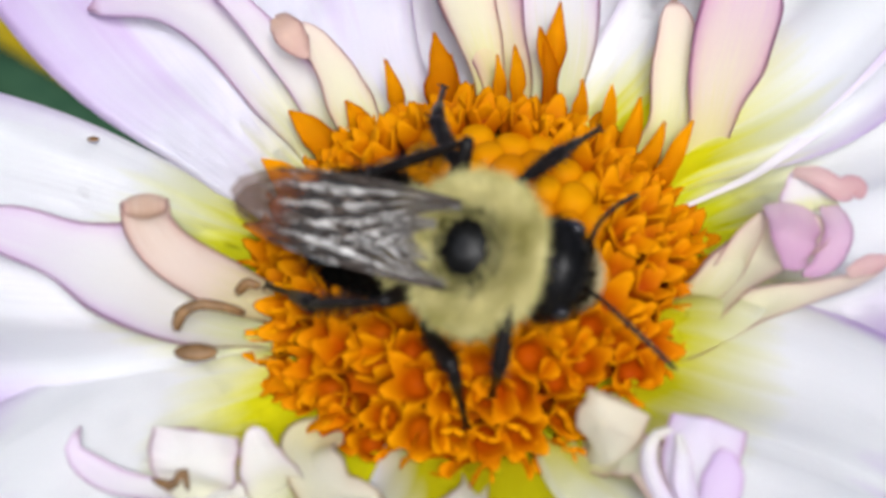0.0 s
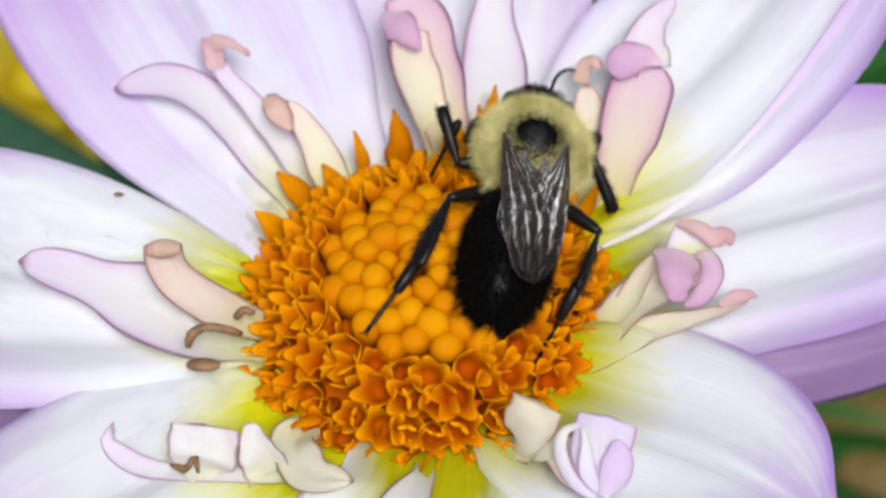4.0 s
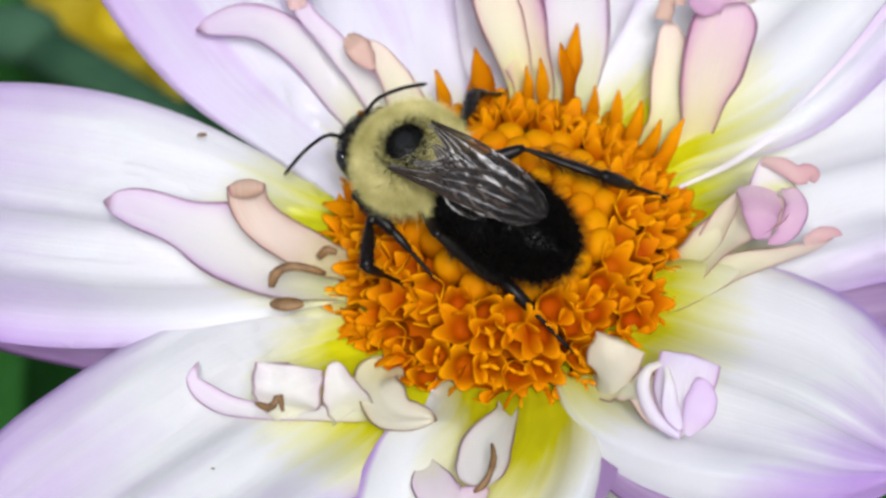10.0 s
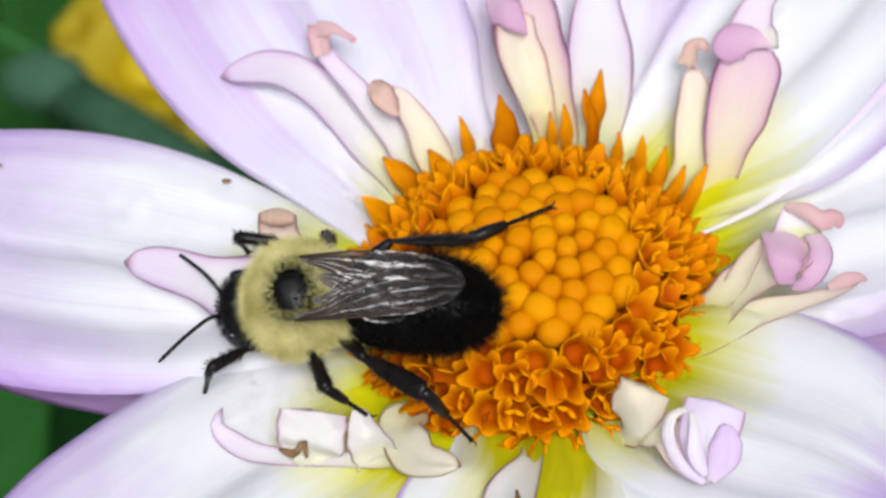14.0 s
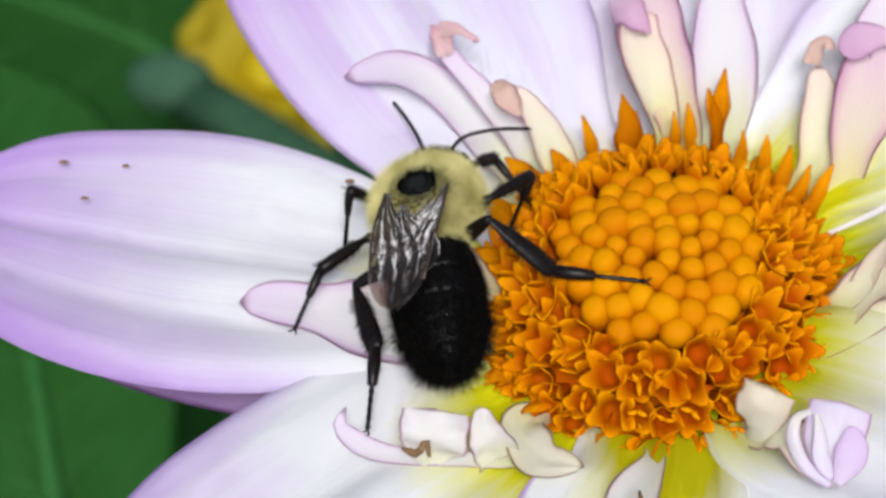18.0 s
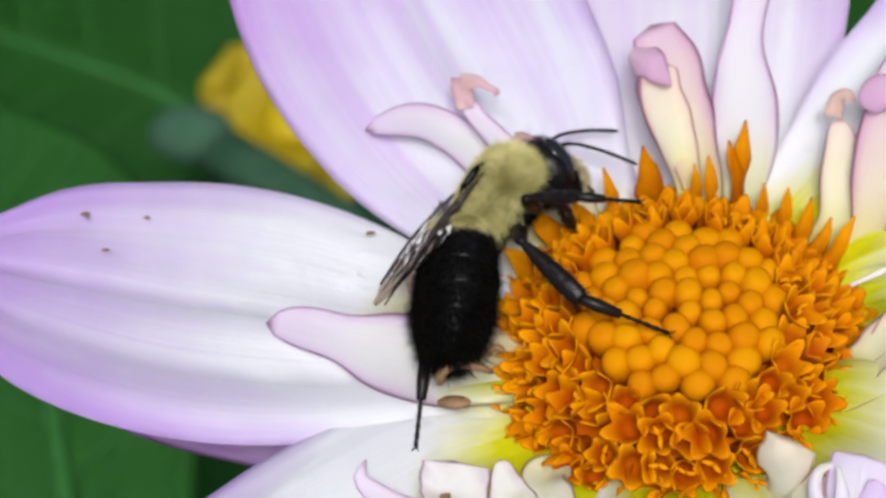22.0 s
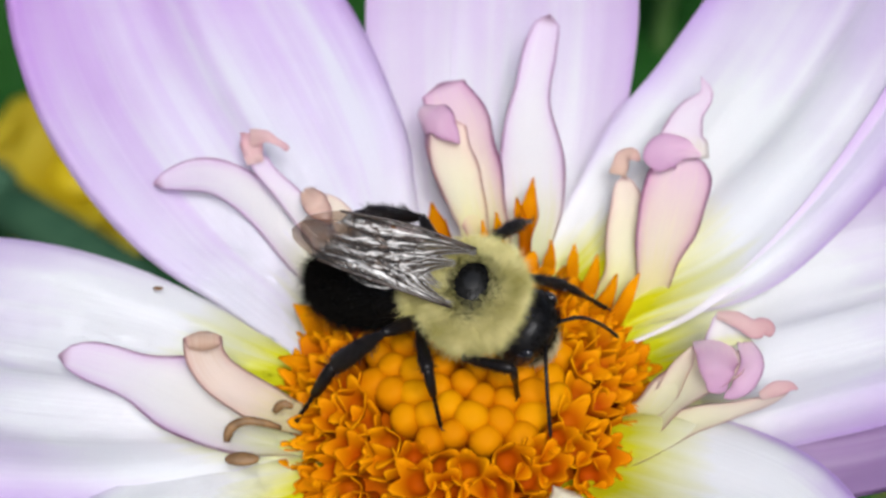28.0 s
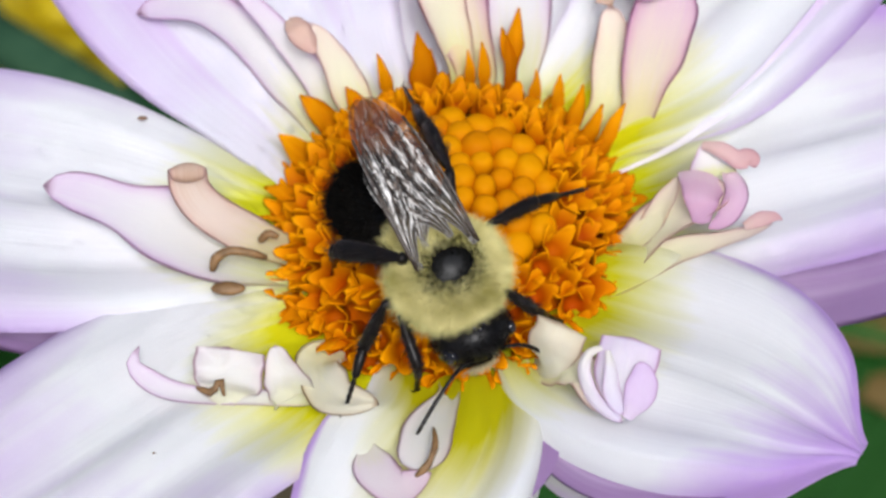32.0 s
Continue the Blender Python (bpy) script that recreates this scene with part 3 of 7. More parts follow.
collar([(1.5, 10.5, 0.6), (0.9, 12.2, 2.2), (-0.0, 14.5, 3.4), (-0.5, 17.1, 4.6), (-1.5, 19.3, 5.8)], [2.2, 2.8, 3.9, 4.2, 3.6, 2.6], M_COLLAR_ROSE, seed=16, cup=0.4, up=FACE, blunt=0.03)
collar([(0.5, 11.0, 1.2), (-0.5, 13.3, 3.7), (-1.1, 15.1, 4.7), (-1.1, 16.6, 5.6)], [1.6, 2.6, 2.8, 2.2], M_COLLAR_CREAM, seed=33, cup=0.5, up=(0.35, -0.5, 0.8), blunt=0.05)
collar([(-2.7, 17.1, 5.9), (-1.6, 15.7, 6.4), (-0.8, 14.8, 6.1), (-0.3, 14.5, 5.6)], [0.9, 2.1, 1.5, 0.3], M_FLAP_PALE, "rolled mauve tip of a collar petal", seed=34, cup=-0.5, up=FACE)
collar([(4.0, 10.9, 0.8), (4.0, 14.8, 3.0), (3.9, 18.1, 4.4), (4.5, 21.2, 6.0), (5.2, 23.5, 7.4)], [2.4, 3.6, 4.0, 3.2, 2.2, 2.1, 1.5], seed=17, cup=0.25, blunt=0.05, rag=0.06)
collar([(9.0, 7.9, 0.8), (9.5, 10.5, 2.9), (9.4, 13.0, 4.4)], [1.8, 2.3, 2.0, 1.4], M_COLLAR_CREAM, seed=18, cup=0.5)
collar([(9.0, 12.9, 4.6), (9.3, 13.5, 5.4), (9.8, 13.5, 5.8), (10.3, 13.3, 5.4)], [1.0, 0.95, 0.8, 0.3], M_FLAP_TAN, "hooked rose tip of a collar petal", seed=35, up=FACE, cup=0.4)
collar([(10.7, 7.1, 0.8), (11.5, 9.5, 3.0), (12.3, 11.8, 4.5), (13.0, 13.9, 5.6)], [1.8, 2.5, 3.6, 3.9, 3.4], M_COLLAR_ROSE, seed=19, cup=0.45, up=FACE)
collar([(12.9, 13.4, 5.3), (12.8, 14.6, 6.3), (13.3, 15.5, 7.2), (14.2, 16.3, 7.9), (13.9, 17.3, 8.4)], [2.8, 2.7, 1.7, 0.9, 0.2], M_FLAP_WHITE, "pale pointed tip of a collar petal", seed=36, cup=0.3, up=FACE)
collar([(13.8, 13.0, 6.2), (12.6, 13.1, 6.7), (11.5, 12.7, 6.7), (11.0, 12.0, 6.0)], [0.3, 1.4, 2.3, 1.3], M_FLAP_PALE, "folded mauve margin of a collar petal", seed=37, cup=-0.35, up=FACE)
collar([(9.7, -2.2, 0.0), (11.7, -1.5, 2.6), (13.3, -1.2, 4.2), (15.4, -1.1, 5.0)], [3, 2.6, 2.8, 3.2, 2.2], M_COLLAR_CREAM, seed=20, cup=0.5)
collar([(13.9, 0.1, 5.4), (13.7, -1.8, 5.6), (13.7, -2.9, 4.6)], [2.6, 2.4, 1.9, 0.9], M_FLAP_PALE, "cupped mauve tip of a collar petal", seed=38, cup=-0.4, up=(0.1, -0.6, 0.8), blunt=0.05)
collar([(15.3, 0.3, 5.0), (15.6, -1.1, 5.0), (15.0, -2.3, 4.4), (14.1, -2.6, 3.8)], [0.8, 1.4, 1.2, 0.4], M_FLAP_PALE, "mauve margin of a collar petal", seed=61, cup=0.4, up=(0.2, -0.5, 0.8))
collar([(10.6, -1.5, 1.0), (11.9, -0.6, 3.5), (12.6, 0.1, 5.0)], [1.2, 1.4, 1.3, 0.5], M_COLLAR_CREAM, seed=40, cup=0.6)
collar([(14.4, 0.3, 4.6), (14.2, 0.9, 5.4), (13.9, 1.6, 6.0)], [2.8, 2.1, 0.5], M_COLLAR, "cream collar petal with a folded edge", seed=21, up=FACE, rag=0.05)
collar([(13.8, 1.3, 6.2), (14.7, 0.9, 6.4), (15.7, 0.4, 6.2), (16.5, 0.5, 6.0), (16.7, 0.2, 5.6)], [0.5, 0.8, 0.9, 1.1, 0.6], M_FLAP, "rolled rose edge of a collar petal", seed=62, up=FACE, cup=-0.4)
collar([(9.2, -3.5, 0.0), (12.5, -2.8, 1.6), (14.7, -2.6, 2.4), (16.4, -2.5, 3.2), (17.7, -2.2, 3.8)], [3, 2.8, 2.3, 1.7, 1.2, 0.7], M_COLLAR_CREAM, seed=22, twist=20)
collar([(16.1, -2.5, 3.8), (16.8, -2.4, 4.3), (17.6, -2.3, 4.5), (18.1, -2.5, 4.5)], [0.5, 0.8, 0.7, 0.2], M_FLAP, "rolled rose tip of a collar petal", seed=63, cup=-0.4, up=FACE)
collar([(4.9, -9.7, 0.8), (5.4, -10.0, 3.2), (5.9, -9.3, 4.6)], [1.4, 2.2, 2.9, 3.1], M_WITHER, "crumpled cream collar petal", seed=23, wave=0.22, rag=0.2, cup=-0.25, up=(-0.2, -0.6, 0.77), blunt=0.03)
collar([(8.7, -14.1, 2.7), (8.8, -13.5, 3.6), (9.0, -12.3, 4.4), (9.5, -10.5, 5.1)], [0.7, 2.0, 3.0, 3.3, 3.2], M_HOOD, "hooded pale lilac collar petal", seed=24, cup=-0.55, wave=0.12, ridges=0.12, up=(-0.1, -0.6, 0.8), blunt=0.02, rag=0.05)
collar([(5.2, -9.5, 0.2), (6.2, -10.5, 2.0), (7.1, -11.3, 2.6), (7.7, -12.6, 2.6), (8.7, -14.0, 2.7)], [1.6, 1.9, 2.1, 1.9, 0.6], M_COLLAR_CREAM, seed=41, cup=0.5, up=(0.2, -0.4, 0.9))
collar([(7.9, -10.8, 4.7), (7.15, -11.1, 4.4), (6.95, -12.0, 3.9), (7.55, -13.4, 3.5), (8.9, -14.4, 3.1)], [0.3, 0.65, 0.75, 0.7, 0.5], M_HOOD, "rolled white lip of a collar petal", seed=51, cup=-0.6, up=(-0.3, -0.5, 0.8), rag=0.05)
collar([(8.2, -11.2, 5.0), (8.35, -12.2, 4.8), (8.4, -13.3, 4.3), (8.9, -14.3, 3.7)], [0.3, 0.7, 1.0, 0.5], M_HOOD, "inner fold of a collar petal", seed=52, cup=-0.5, up=(0.3, -0.5, 0.8), rag=0.1)
collar([(9.1, -14.5, 3.6), (9.7, -13.7, 4.5), (9.9, -12.8, 5.0), (9.8, -12.0, 5.2)], [0.5, 1.5, 1.6, 0.7], M_FLAP_LILAC, "lilac lobe of a collar petal", seed=42, cup=-0.4, up=FACE, rag=0.1)
collar([(-7.6, -11.2, 0.2), (-10.0, -11.6, 0.7), (-13.1, -11.8, 1.2), (-15.4, -11.5, 1.6), (-16.9, -10.5, 2.2), (-16.6, -9.7, 3.0)], [1.4, 1.1, 0.9, 1.1, 1.2, 0.5], seed=25)
collar([(-11.9, -12.1, 0.9), (-11.8, -11.6, 1.9), (-11.7, -11.0, 2.9), (-11.6, -10.2, 3.6)], [0.6, 3.2, 3.7, 3.8], M_COLLAR_PALE, "ragged cream collar petal edged pink", seed=26, cup=0.35, wave=0.4, blunt=0.03, rag=0.1, up=FACE)
collar([(-8.4, -11.4, 0.6), (-9.0, -10.8, 2.2), (-9.4, -9.8, 3.2)], [2.6, 2.1, 0.9], M_COLLAR_PALE, "folded cream side of a collar petal", seed=43, up=FACE, cup=0.4, wave=0.15)
collar([(-7.2, -9.2, 0.4), (-6.7, -11.3, 1.3), (-5.6, -12.5, 1.8), (-3.8, -12.8, 2.2)], [1.7, 2.4, 2.6, 2.2, 1.0], M_WITHER, "withered beige collar petal", seed=27, cup=0.5, wave=0.3, rag=0.3)
collar([(-0.2, -11.4, 0.3), (-1.1, -13.9, 1.5), (-1.9, -17.0, 2.4)], [1.2, 2.1, 2.8, 2.4], M_COLLAR_PALE, seed=28, cup=0.5)
collar([(-4.5, -14.8, 1.3), (-3.8, -16.8, 1.8), (-2.6, -17.7, 2.1), (-1.0, -17.1, 2.6)], [0.8, 2.1, 2.3, 1.8, 0.6], M_FLAP_WHITE, seed=44, cup=0.3)
part("dried_bit", tube(spline([(-13.5, -11.8, 2.2), (-12.6, -12.2, 2.4), (-12.2, -11.7, 3.0), (-12.0, -12.3, 2.2)], 8), [0.08, 0.2, 0.24, 0.2, 0.16, 0.2, 0.14, 0.08], 6), M_DRYBIT, dahlia, "brown dried petal tip", LIFT)
part("dried_bit", tube(spline([(-1.8, -17.3, 2.6), (-1.2, -16.9, 3.0), (-0.8, -15.8, 3.2), (-0.9, -14.7, 3.0)], 8), [0.1, 0.2, 0.2, 0.16, 0.2, 0.18, 0.14, 0.08], 6), M_DRYBIT, dahlia, "brown dried petal margin", LIFT)

# stem, bracts and receptacle under the disc
part("stem", tube([(0, 6, -420), (2, 10, -250), (-1, 4, -90), (0, 0, -6)], [4.0, 3.6, 3.0, 4.0], 14), M_STEM, dahlia, "green flower stem", LIFT)
part("receptacle", lathe([(3, -8), (7, -5), (9.2, -2.6), (9.2, -1.4), (8.2, -0.2), (6.4, 1.0), (4.0, 2.0), (1.5, 2.4)], 28), M_DISC, dahlia, "", LIFT)


# disc florets
def joined(pieces):
    """One bmesh of several, which are used up."""
    out = bmesh.new()
    for bm in pieces:
        me = bpy.data.meshes.new("piece")
        bm.to_mesh(me)
        bm.free()
        out.from_mesh(me)
        bpy.data.meshes.remove(me)
    return out


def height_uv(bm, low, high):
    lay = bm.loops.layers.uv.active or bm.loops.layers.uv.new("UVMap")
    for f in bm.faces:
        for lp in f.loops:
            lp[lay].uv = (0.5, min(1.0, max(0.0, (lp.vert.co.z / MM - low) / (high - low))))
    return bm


def bud_mesh(seed):
    rnd = random.Random(seed)
    a0, tall = rnd.uniform(0, 6), rnd.uniform(0.92, 1.12)

    def lobe(k, i, r, z):
        return r * (1 + 0.05 * math.cos(2 * 2 * math.pi * k / 14 + a0)), z * tall
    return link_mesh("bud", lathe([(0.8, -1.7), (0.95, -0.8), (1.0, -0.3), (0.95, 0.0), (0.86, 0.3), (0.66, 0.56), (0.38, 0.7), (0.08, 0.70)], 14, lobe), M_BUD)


def open_floret_mesh(seed, flare, tall):
    """A trumpet with five broad pointed lobes round a deep throat."""
    rnd = random.Random(seed)
    dl = [rnd.uniform(0.7, 1.25) for _ in range(5)]
    bent = [rnd.uniform(-0.25, 0.35) for _ in range(5)]

    def lobe(k, i, r, z):
        g = abs(math.cos(math.pi * 5 * k / 30)) ** 1.6
        which = int((k + 3) / 6) % 5
        rim = (0, 0, 0.15, 0.45, 0.8, 1.0, 0.95, 0.55, 0.2, 0, 0)[i]
        up = rim * g * dl[which]
        return r * (1 + (flare + bent[which]) * up + 0.05 * rim), z + tall * up - 0.22 * rim * (1 - g)
    bm = lathe([(0.45, -2.2), (0.58, -0.9), (0.74, -0.1), (0.88, 0.35), (0.96, 0.62), (1.0, 0.82), (0.92, 0.80), (0.80, 0.48), (0.64, 0.08), (0.45, -0.35), (0.12, -0.5)], 30, lobe)
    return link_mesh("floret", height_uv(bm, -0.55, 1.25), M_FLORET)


def rim_blade(pts, widths, seed):
    return petal_mesh(pts, widths, up=(0.1, -0.6, 0.8), cup=0.75, na=12, nc=8, thick=0.3, seed=seed, rag=0.3, wave=0.12)


def rim_floret_mesh(seed, length):
    rnd = random.Random(seed)
    lean, w = rnd.uniform(-0.3, 0.4), rnd.uniform(0.75, 1.1)
    pieces = [rim_blade([(0, 0, -1.4), (0, 0.05, 0.0), (0.05, 0.1, length * 0.55), (lean, 0.0, length)], [0.7, 0.8, w, w * 0.8, 0.12], seed)]
    if seed % 2:
        pieces.append(rim_blade([(-0.2, 0.2, -1.0), (-0.35, 0.3, 0.2), (-0.5 + lean * 0.4, 0.2, length * 0.7)], [0.6, 0.7, 0.6, 0.1], seed + 9))
    return link_mesh("rim_floret", joined(pieces), M_TOOTH)


def stigma_mesh(seed):
    """Two thin curled arms above an open floret."""
    rnd = random.Random(seed)
    arms = []
    for s in (1, -1):
        a, b = rnd.uniform(0.2, 0.45), rnd.uniform(0.35, 0.7)
        arms.append(tube(spline([(0, 0, -0.4), (0, s * 0.05, 0.6), (a * 0.3, s * a, 0.7 + b * 0.6), (a * 0.6, s * (a + 0.3), 0.7 + b * 0.7), (a * 0.6, s * (a + 0.5), 0.7 + b * 0.25)], 10), [0.15, 0.14, 0.14, 0.15, 0.17, 0.2, 0.21, 0.19, 0.14, 0.06], 6))
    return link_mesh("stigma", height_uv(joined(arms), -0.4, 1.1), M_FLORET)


def seat(r, a):
    """Place and normal on the disc: a low button of buds inside a raised ring of open florets."""
    z = dome(r) + (0.75 * math.exp(-((r - 7.2) / 1.3) ** 2) if r > 4 else 0.0)
    slope = (dome(r + 0.05) - dome(r - 0.05)) / 0.1
    return Vector((r * math.cos(a), r * math.sin(a), z)), Vector((-slope * math.cos(a), -slope * math.sin(a), 1)).normalized()


def disc():
    rnd = random.Random(5)

    def put(name, me, at, n, sc):
        q = n.to_track_quat("Z", "Y").to_matrix().to_4x4() @ Matrix.Rotation(rnd.uniform(0, 6.28), 4, "Z")
        part(name, me, None, dahlia, "", LIFT @ Matrix.Translation(at * MM) @ q @ Matrix.Diagonal((sc, sc, sc, 1)))

    buds = [bud_mesh(s) for s in range(4)]
    for i in range(58):
        r, a = 5.75 * math.sqrt((i + 0.5) / 58), i * 2.39996 + 0.4
        at, n = seat(r, a)
        n = (n + Vector((rnd.uniform(-1, 1), rnd.uniform(-1, 1), 0)) * 0.08).normalized()
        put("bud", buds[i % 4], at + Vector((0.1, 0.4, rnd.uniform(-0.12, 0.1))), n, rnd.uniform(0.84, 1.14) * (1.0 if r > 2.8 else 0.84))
    arms = [stigma_mesh(s) for s in range(4)]
    opened = [open_floret_mesh(s, f, h) for s, f, h in ((1, 0.20, 0.7), (2, 0.32, 0.6), (3, 0.22, 0.9), (4, 0.08, 0.8), (5, 0.4, 0.5), (6, 0.12, 1.0), (7, 0.28, 0.7))]
    for ring, (r0, count) in enumerate(((6.5, 25), (7.6, 31), (8.75, 37), (9.7, 38))):
        for i in range(count):
            a = 2 * math.pi * (i + 0.5 * (ring % 2)) / count + rnd.uniform(-0.05, 0.05)
            r = r0 + rnd.uniform(-0.22, 0.22)
            at, n = seat(r, a)
            if ring == 3:
                n = (n + Vector((math.cos(a), math.sin(a), 0)) * 0.5).normalized()
            n = (n + Vector((rnd.uniform(-1, 1), rnd.uniform(-1, 1), 0)) * 0.26).normalized()
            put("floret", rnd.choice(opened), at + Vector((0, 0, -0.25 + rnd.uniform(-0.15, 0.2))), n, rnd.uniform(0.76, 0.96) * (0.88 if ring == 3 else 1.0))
            if rnd.random() < (0.12, 0.22, 0.28, 0.25)[ring]:
                put("stigma", arms[i % 4], at, n, rnd.uniform(0.6, 0.85))
    rims = [rim_floret_mesh(s, l) for s, l in ((1, 1.5), (2, 2.0), (3, 2.4), (4, 1.7), (5, 1.3))]
    for i in range(30):
        a = 2 * math.pi * i / 30 + rnd.uniform(-0.06, 0.06)
        if 0.5 < a < 2.75:
            continue
        n = Vector((math.cos(a), math.sin(a), rnd.uniform(0.25, 0.9))).normalized()
        put("rim_floret", rnd.choice(rims), Vector((9.3 * math.cos(a), 9.3 * math.sin(a), rnd.uniform(-0.3, 0.6))), n, rnd.uniform(0.75, 1.05) * (1.15 if math.cos(a) < -0.6 else 0.8))


# tall rim florets of the far side: foot, tip, width
for n, (foot, tip, w) in enumerate((
        ((-1.6, 9.4, 0.2), (-2.0, 11.3, 4.0), 1.7), ((-3.7, 8.8, 0.3), (-4.3, 9.9, 3.7), 0.95), ((1.9, 9.5, 0.3), (1.8, 10.9, 3.6), 0.95), ((1.0, 9.5, 0.3), (1.0, 10.5, 3.3), 0.8),
        ((-5.2, 7.5, 0.3), (-6.1, 7.9, 3.1), 1.6), ((-6.6, 6.5, 0.3), (-8.8, 7.7, 2.6), 1.7), ((-8.1, 4.2, 0.3), (-9.9, 4.8, 2.6), 1.7), ((-8.6, 1.6, 0.3), (-10.6, 1.5, 2.0), 1.3),
        ((6.0, 7.8, 0.3), (6.4, 9.2, 2.7), 0.95), ((7.0, 6.9, 0.3), (7.7, 8.5, 2.6), 1.0), ((7.8, 6.0, 0.3), (8.8, 7.1, 2.5), 1.0), ((8.5, 5.2, 0.3), (10.1, 7.1, 2.6), 1.0), ((4.8, 8.5, 0.3), (5.0, 9.6, 2.6), 0.9))):
    foot, tip = Vector(foot), Vector(tip)
    mid = foot.lerp(tip, 0.5) + Vector((0.1, 0, 0.15))
    blades = [rim_blade([foot - Vector((0, 0, 1)), foot, mid, tip], [w * 0.8, w * 0.9, w * (0.62 if w < 0.96 else 0.95), w * 0.88, w * 0.58, 0.14], n)]
    if w > 1.5:
        side = Vector((0.55, 0.3, -0.5))
        blades.append(rim_blade([foot + side, mid + side, foot.lerp(tip, 0.78) + side * 1.3], [w * 0.6, w * 0.55, w * 0.35, 0.1], n + 20))
    part("rim_floret", joined(blades), M_TOOTH, dahlia, "", LIFT)
part("rim_floret", joined([rim_blade([(3.4, 9.4, -0.2), (3.5, 10.2, 1.4), (3.6, 10.9, 2.6), (4.0, 12.7, 4.6)], [0.9, 0.8, 0.75, 1.0, 1.1, 0.7, 0.1], 41),
                           rim_blade([(3.4, 9.5, 0.4), (3.5, 10.5, 1.9), (3.2, 11.0, 2.9), (3.0, 11.6, 4.1)], [0.5, 0.6, 0.7, 0.75, 0.6, 0.1], 42)]), M_TOOTH, dahlia, "tall forked orange floret", LIFT)
disc()

# ---- the background plants ----
def leaf(pts, widths, material, label, up=(0, -0.3, 1), seed=1, vein=None):
    ob = thing("dahlia_leaf", label, "leaf", "leaves under the flower", at=(0, 0, 0))
    part("blade", petal_mesh(pts, widths, up=up, cup=0.12, ridges=0.8, wave=1.5, na=44, nc=24, thick=0.6, seed=seed), material, ob)
    line = spline(pts, 14)
    part("midrib", tube([p + Vector(up) * 0.1 for p in line], [1.9 - 0.11 * i for i in range(14)], 8), M_VEINGREEN, ob, "pale green midrib")
    side_up = Vector(up).normalized()
    for i in range(2, 12):
        tan = (line[i + 1] - line[i - 1]).normalized()
        across = tan.cross(side_up).normalized()
        w = smooth_at(widths, i / 13) * 0.42
        for s in (1, -1):
            end = line[i] + across * s * w + tan * w * 0.7 + side_up * 0.12 * w * 0.7
            part("side_vein", tube(spline([line[i], (line[i] + end) * 0.5 + tan * -0.4, end], 6), [0.4, 0.34, 0.3, 0.26, 0.22, 0.12], 6), M_VEINGREEN, ob)
    return ob


M_VEINGREEN = plain("leaf_vein", (0.02, 0.094, 0.018), (0.028, 0.11, 0.024), 200, 0.65, spec=0.1).m
M_WITHERED = plain("withered_leaf", (0.16, 0.10, 0.02), (0.26, 0.17, 0.05), 120, 0.7).m
M_PALE_YELLOW = petal_material("petal_pale_yellow", (0.70, 0.60, 0.20), (0.72, 0.64, 0.28), (0.74, 0.68, 0.36), 0.2, 0.4, 0.2)

leaf([(-46.8, 187.7, -262.0), (-98.3, 231.1, -250.0), (-142.9, 249.0, -240.0), (-241.7, 291.9, -250.0)], [20, 140, 160, 130, 20], M_LEAF, "broad dark green dahlia leaf behind the flower", seed=1)
leaf([(-80.0, 50.0, -170.0), (-90.0, 85.0, -165.0), (-102.0, 120.0, -165.0), (-128.0, 174.0, -172.0)], [18, 40, 52, 42, 6], M_LEAF_LIGHT, "fresh green dahlia leaf below the long petal", seed=2)
leaf([(-176.3, 145.3, -280.0), (-137.9, 178.6, -270.0), (-58.5, 172.9, -270.0)], [30, 120, 130, 30], M_LEAF, "dark green dahlia leaf low under the flower", seed=3)
leaf([(1.2, 243.2, -240.0), (-11.8, 304.6, -230.0), (-28.6, 415.9, -240.0)], [30, 150, 150, 30], M_LEAF, "dark green dahlia leaf behind the upper petals", seed=4)
leaf([(30.7, 196.5, -250.0), (101.1, 243.5, -250.0), (186.6, 296.1, -250.0)], [30, 170, 170, 30], M_LEAF, "dark green dahlia leaf beside the flower", seed=5)
leaf([(-21.4, 128.4, -300.0), (28.9, 121.1, -300.0), (89.5, 117.5, -303.0), (165.0, 112.3, -305.0)], [30, 95, 105, 95, 30], M_LEAF, "dark green dahlia leaf beneath the front petals", seed=6)
leaf([(75.6, 180.2, -290.0), (98.1, 169.8, -285.0), (122.8, 167.3, -290.0)], [10, 30, 34, 8], M_WITHERED, "withered yellow-brown leaf low under the flower", seed=7)
leaf([(-164.9, 152.0, -255.0), (-144.2, 147.6, -250.0), (-127.9, 144.2, -255.0)], [8, 22, 24, 6], M_WITHERED, "withered brown leaf low under the flower", seed=8)


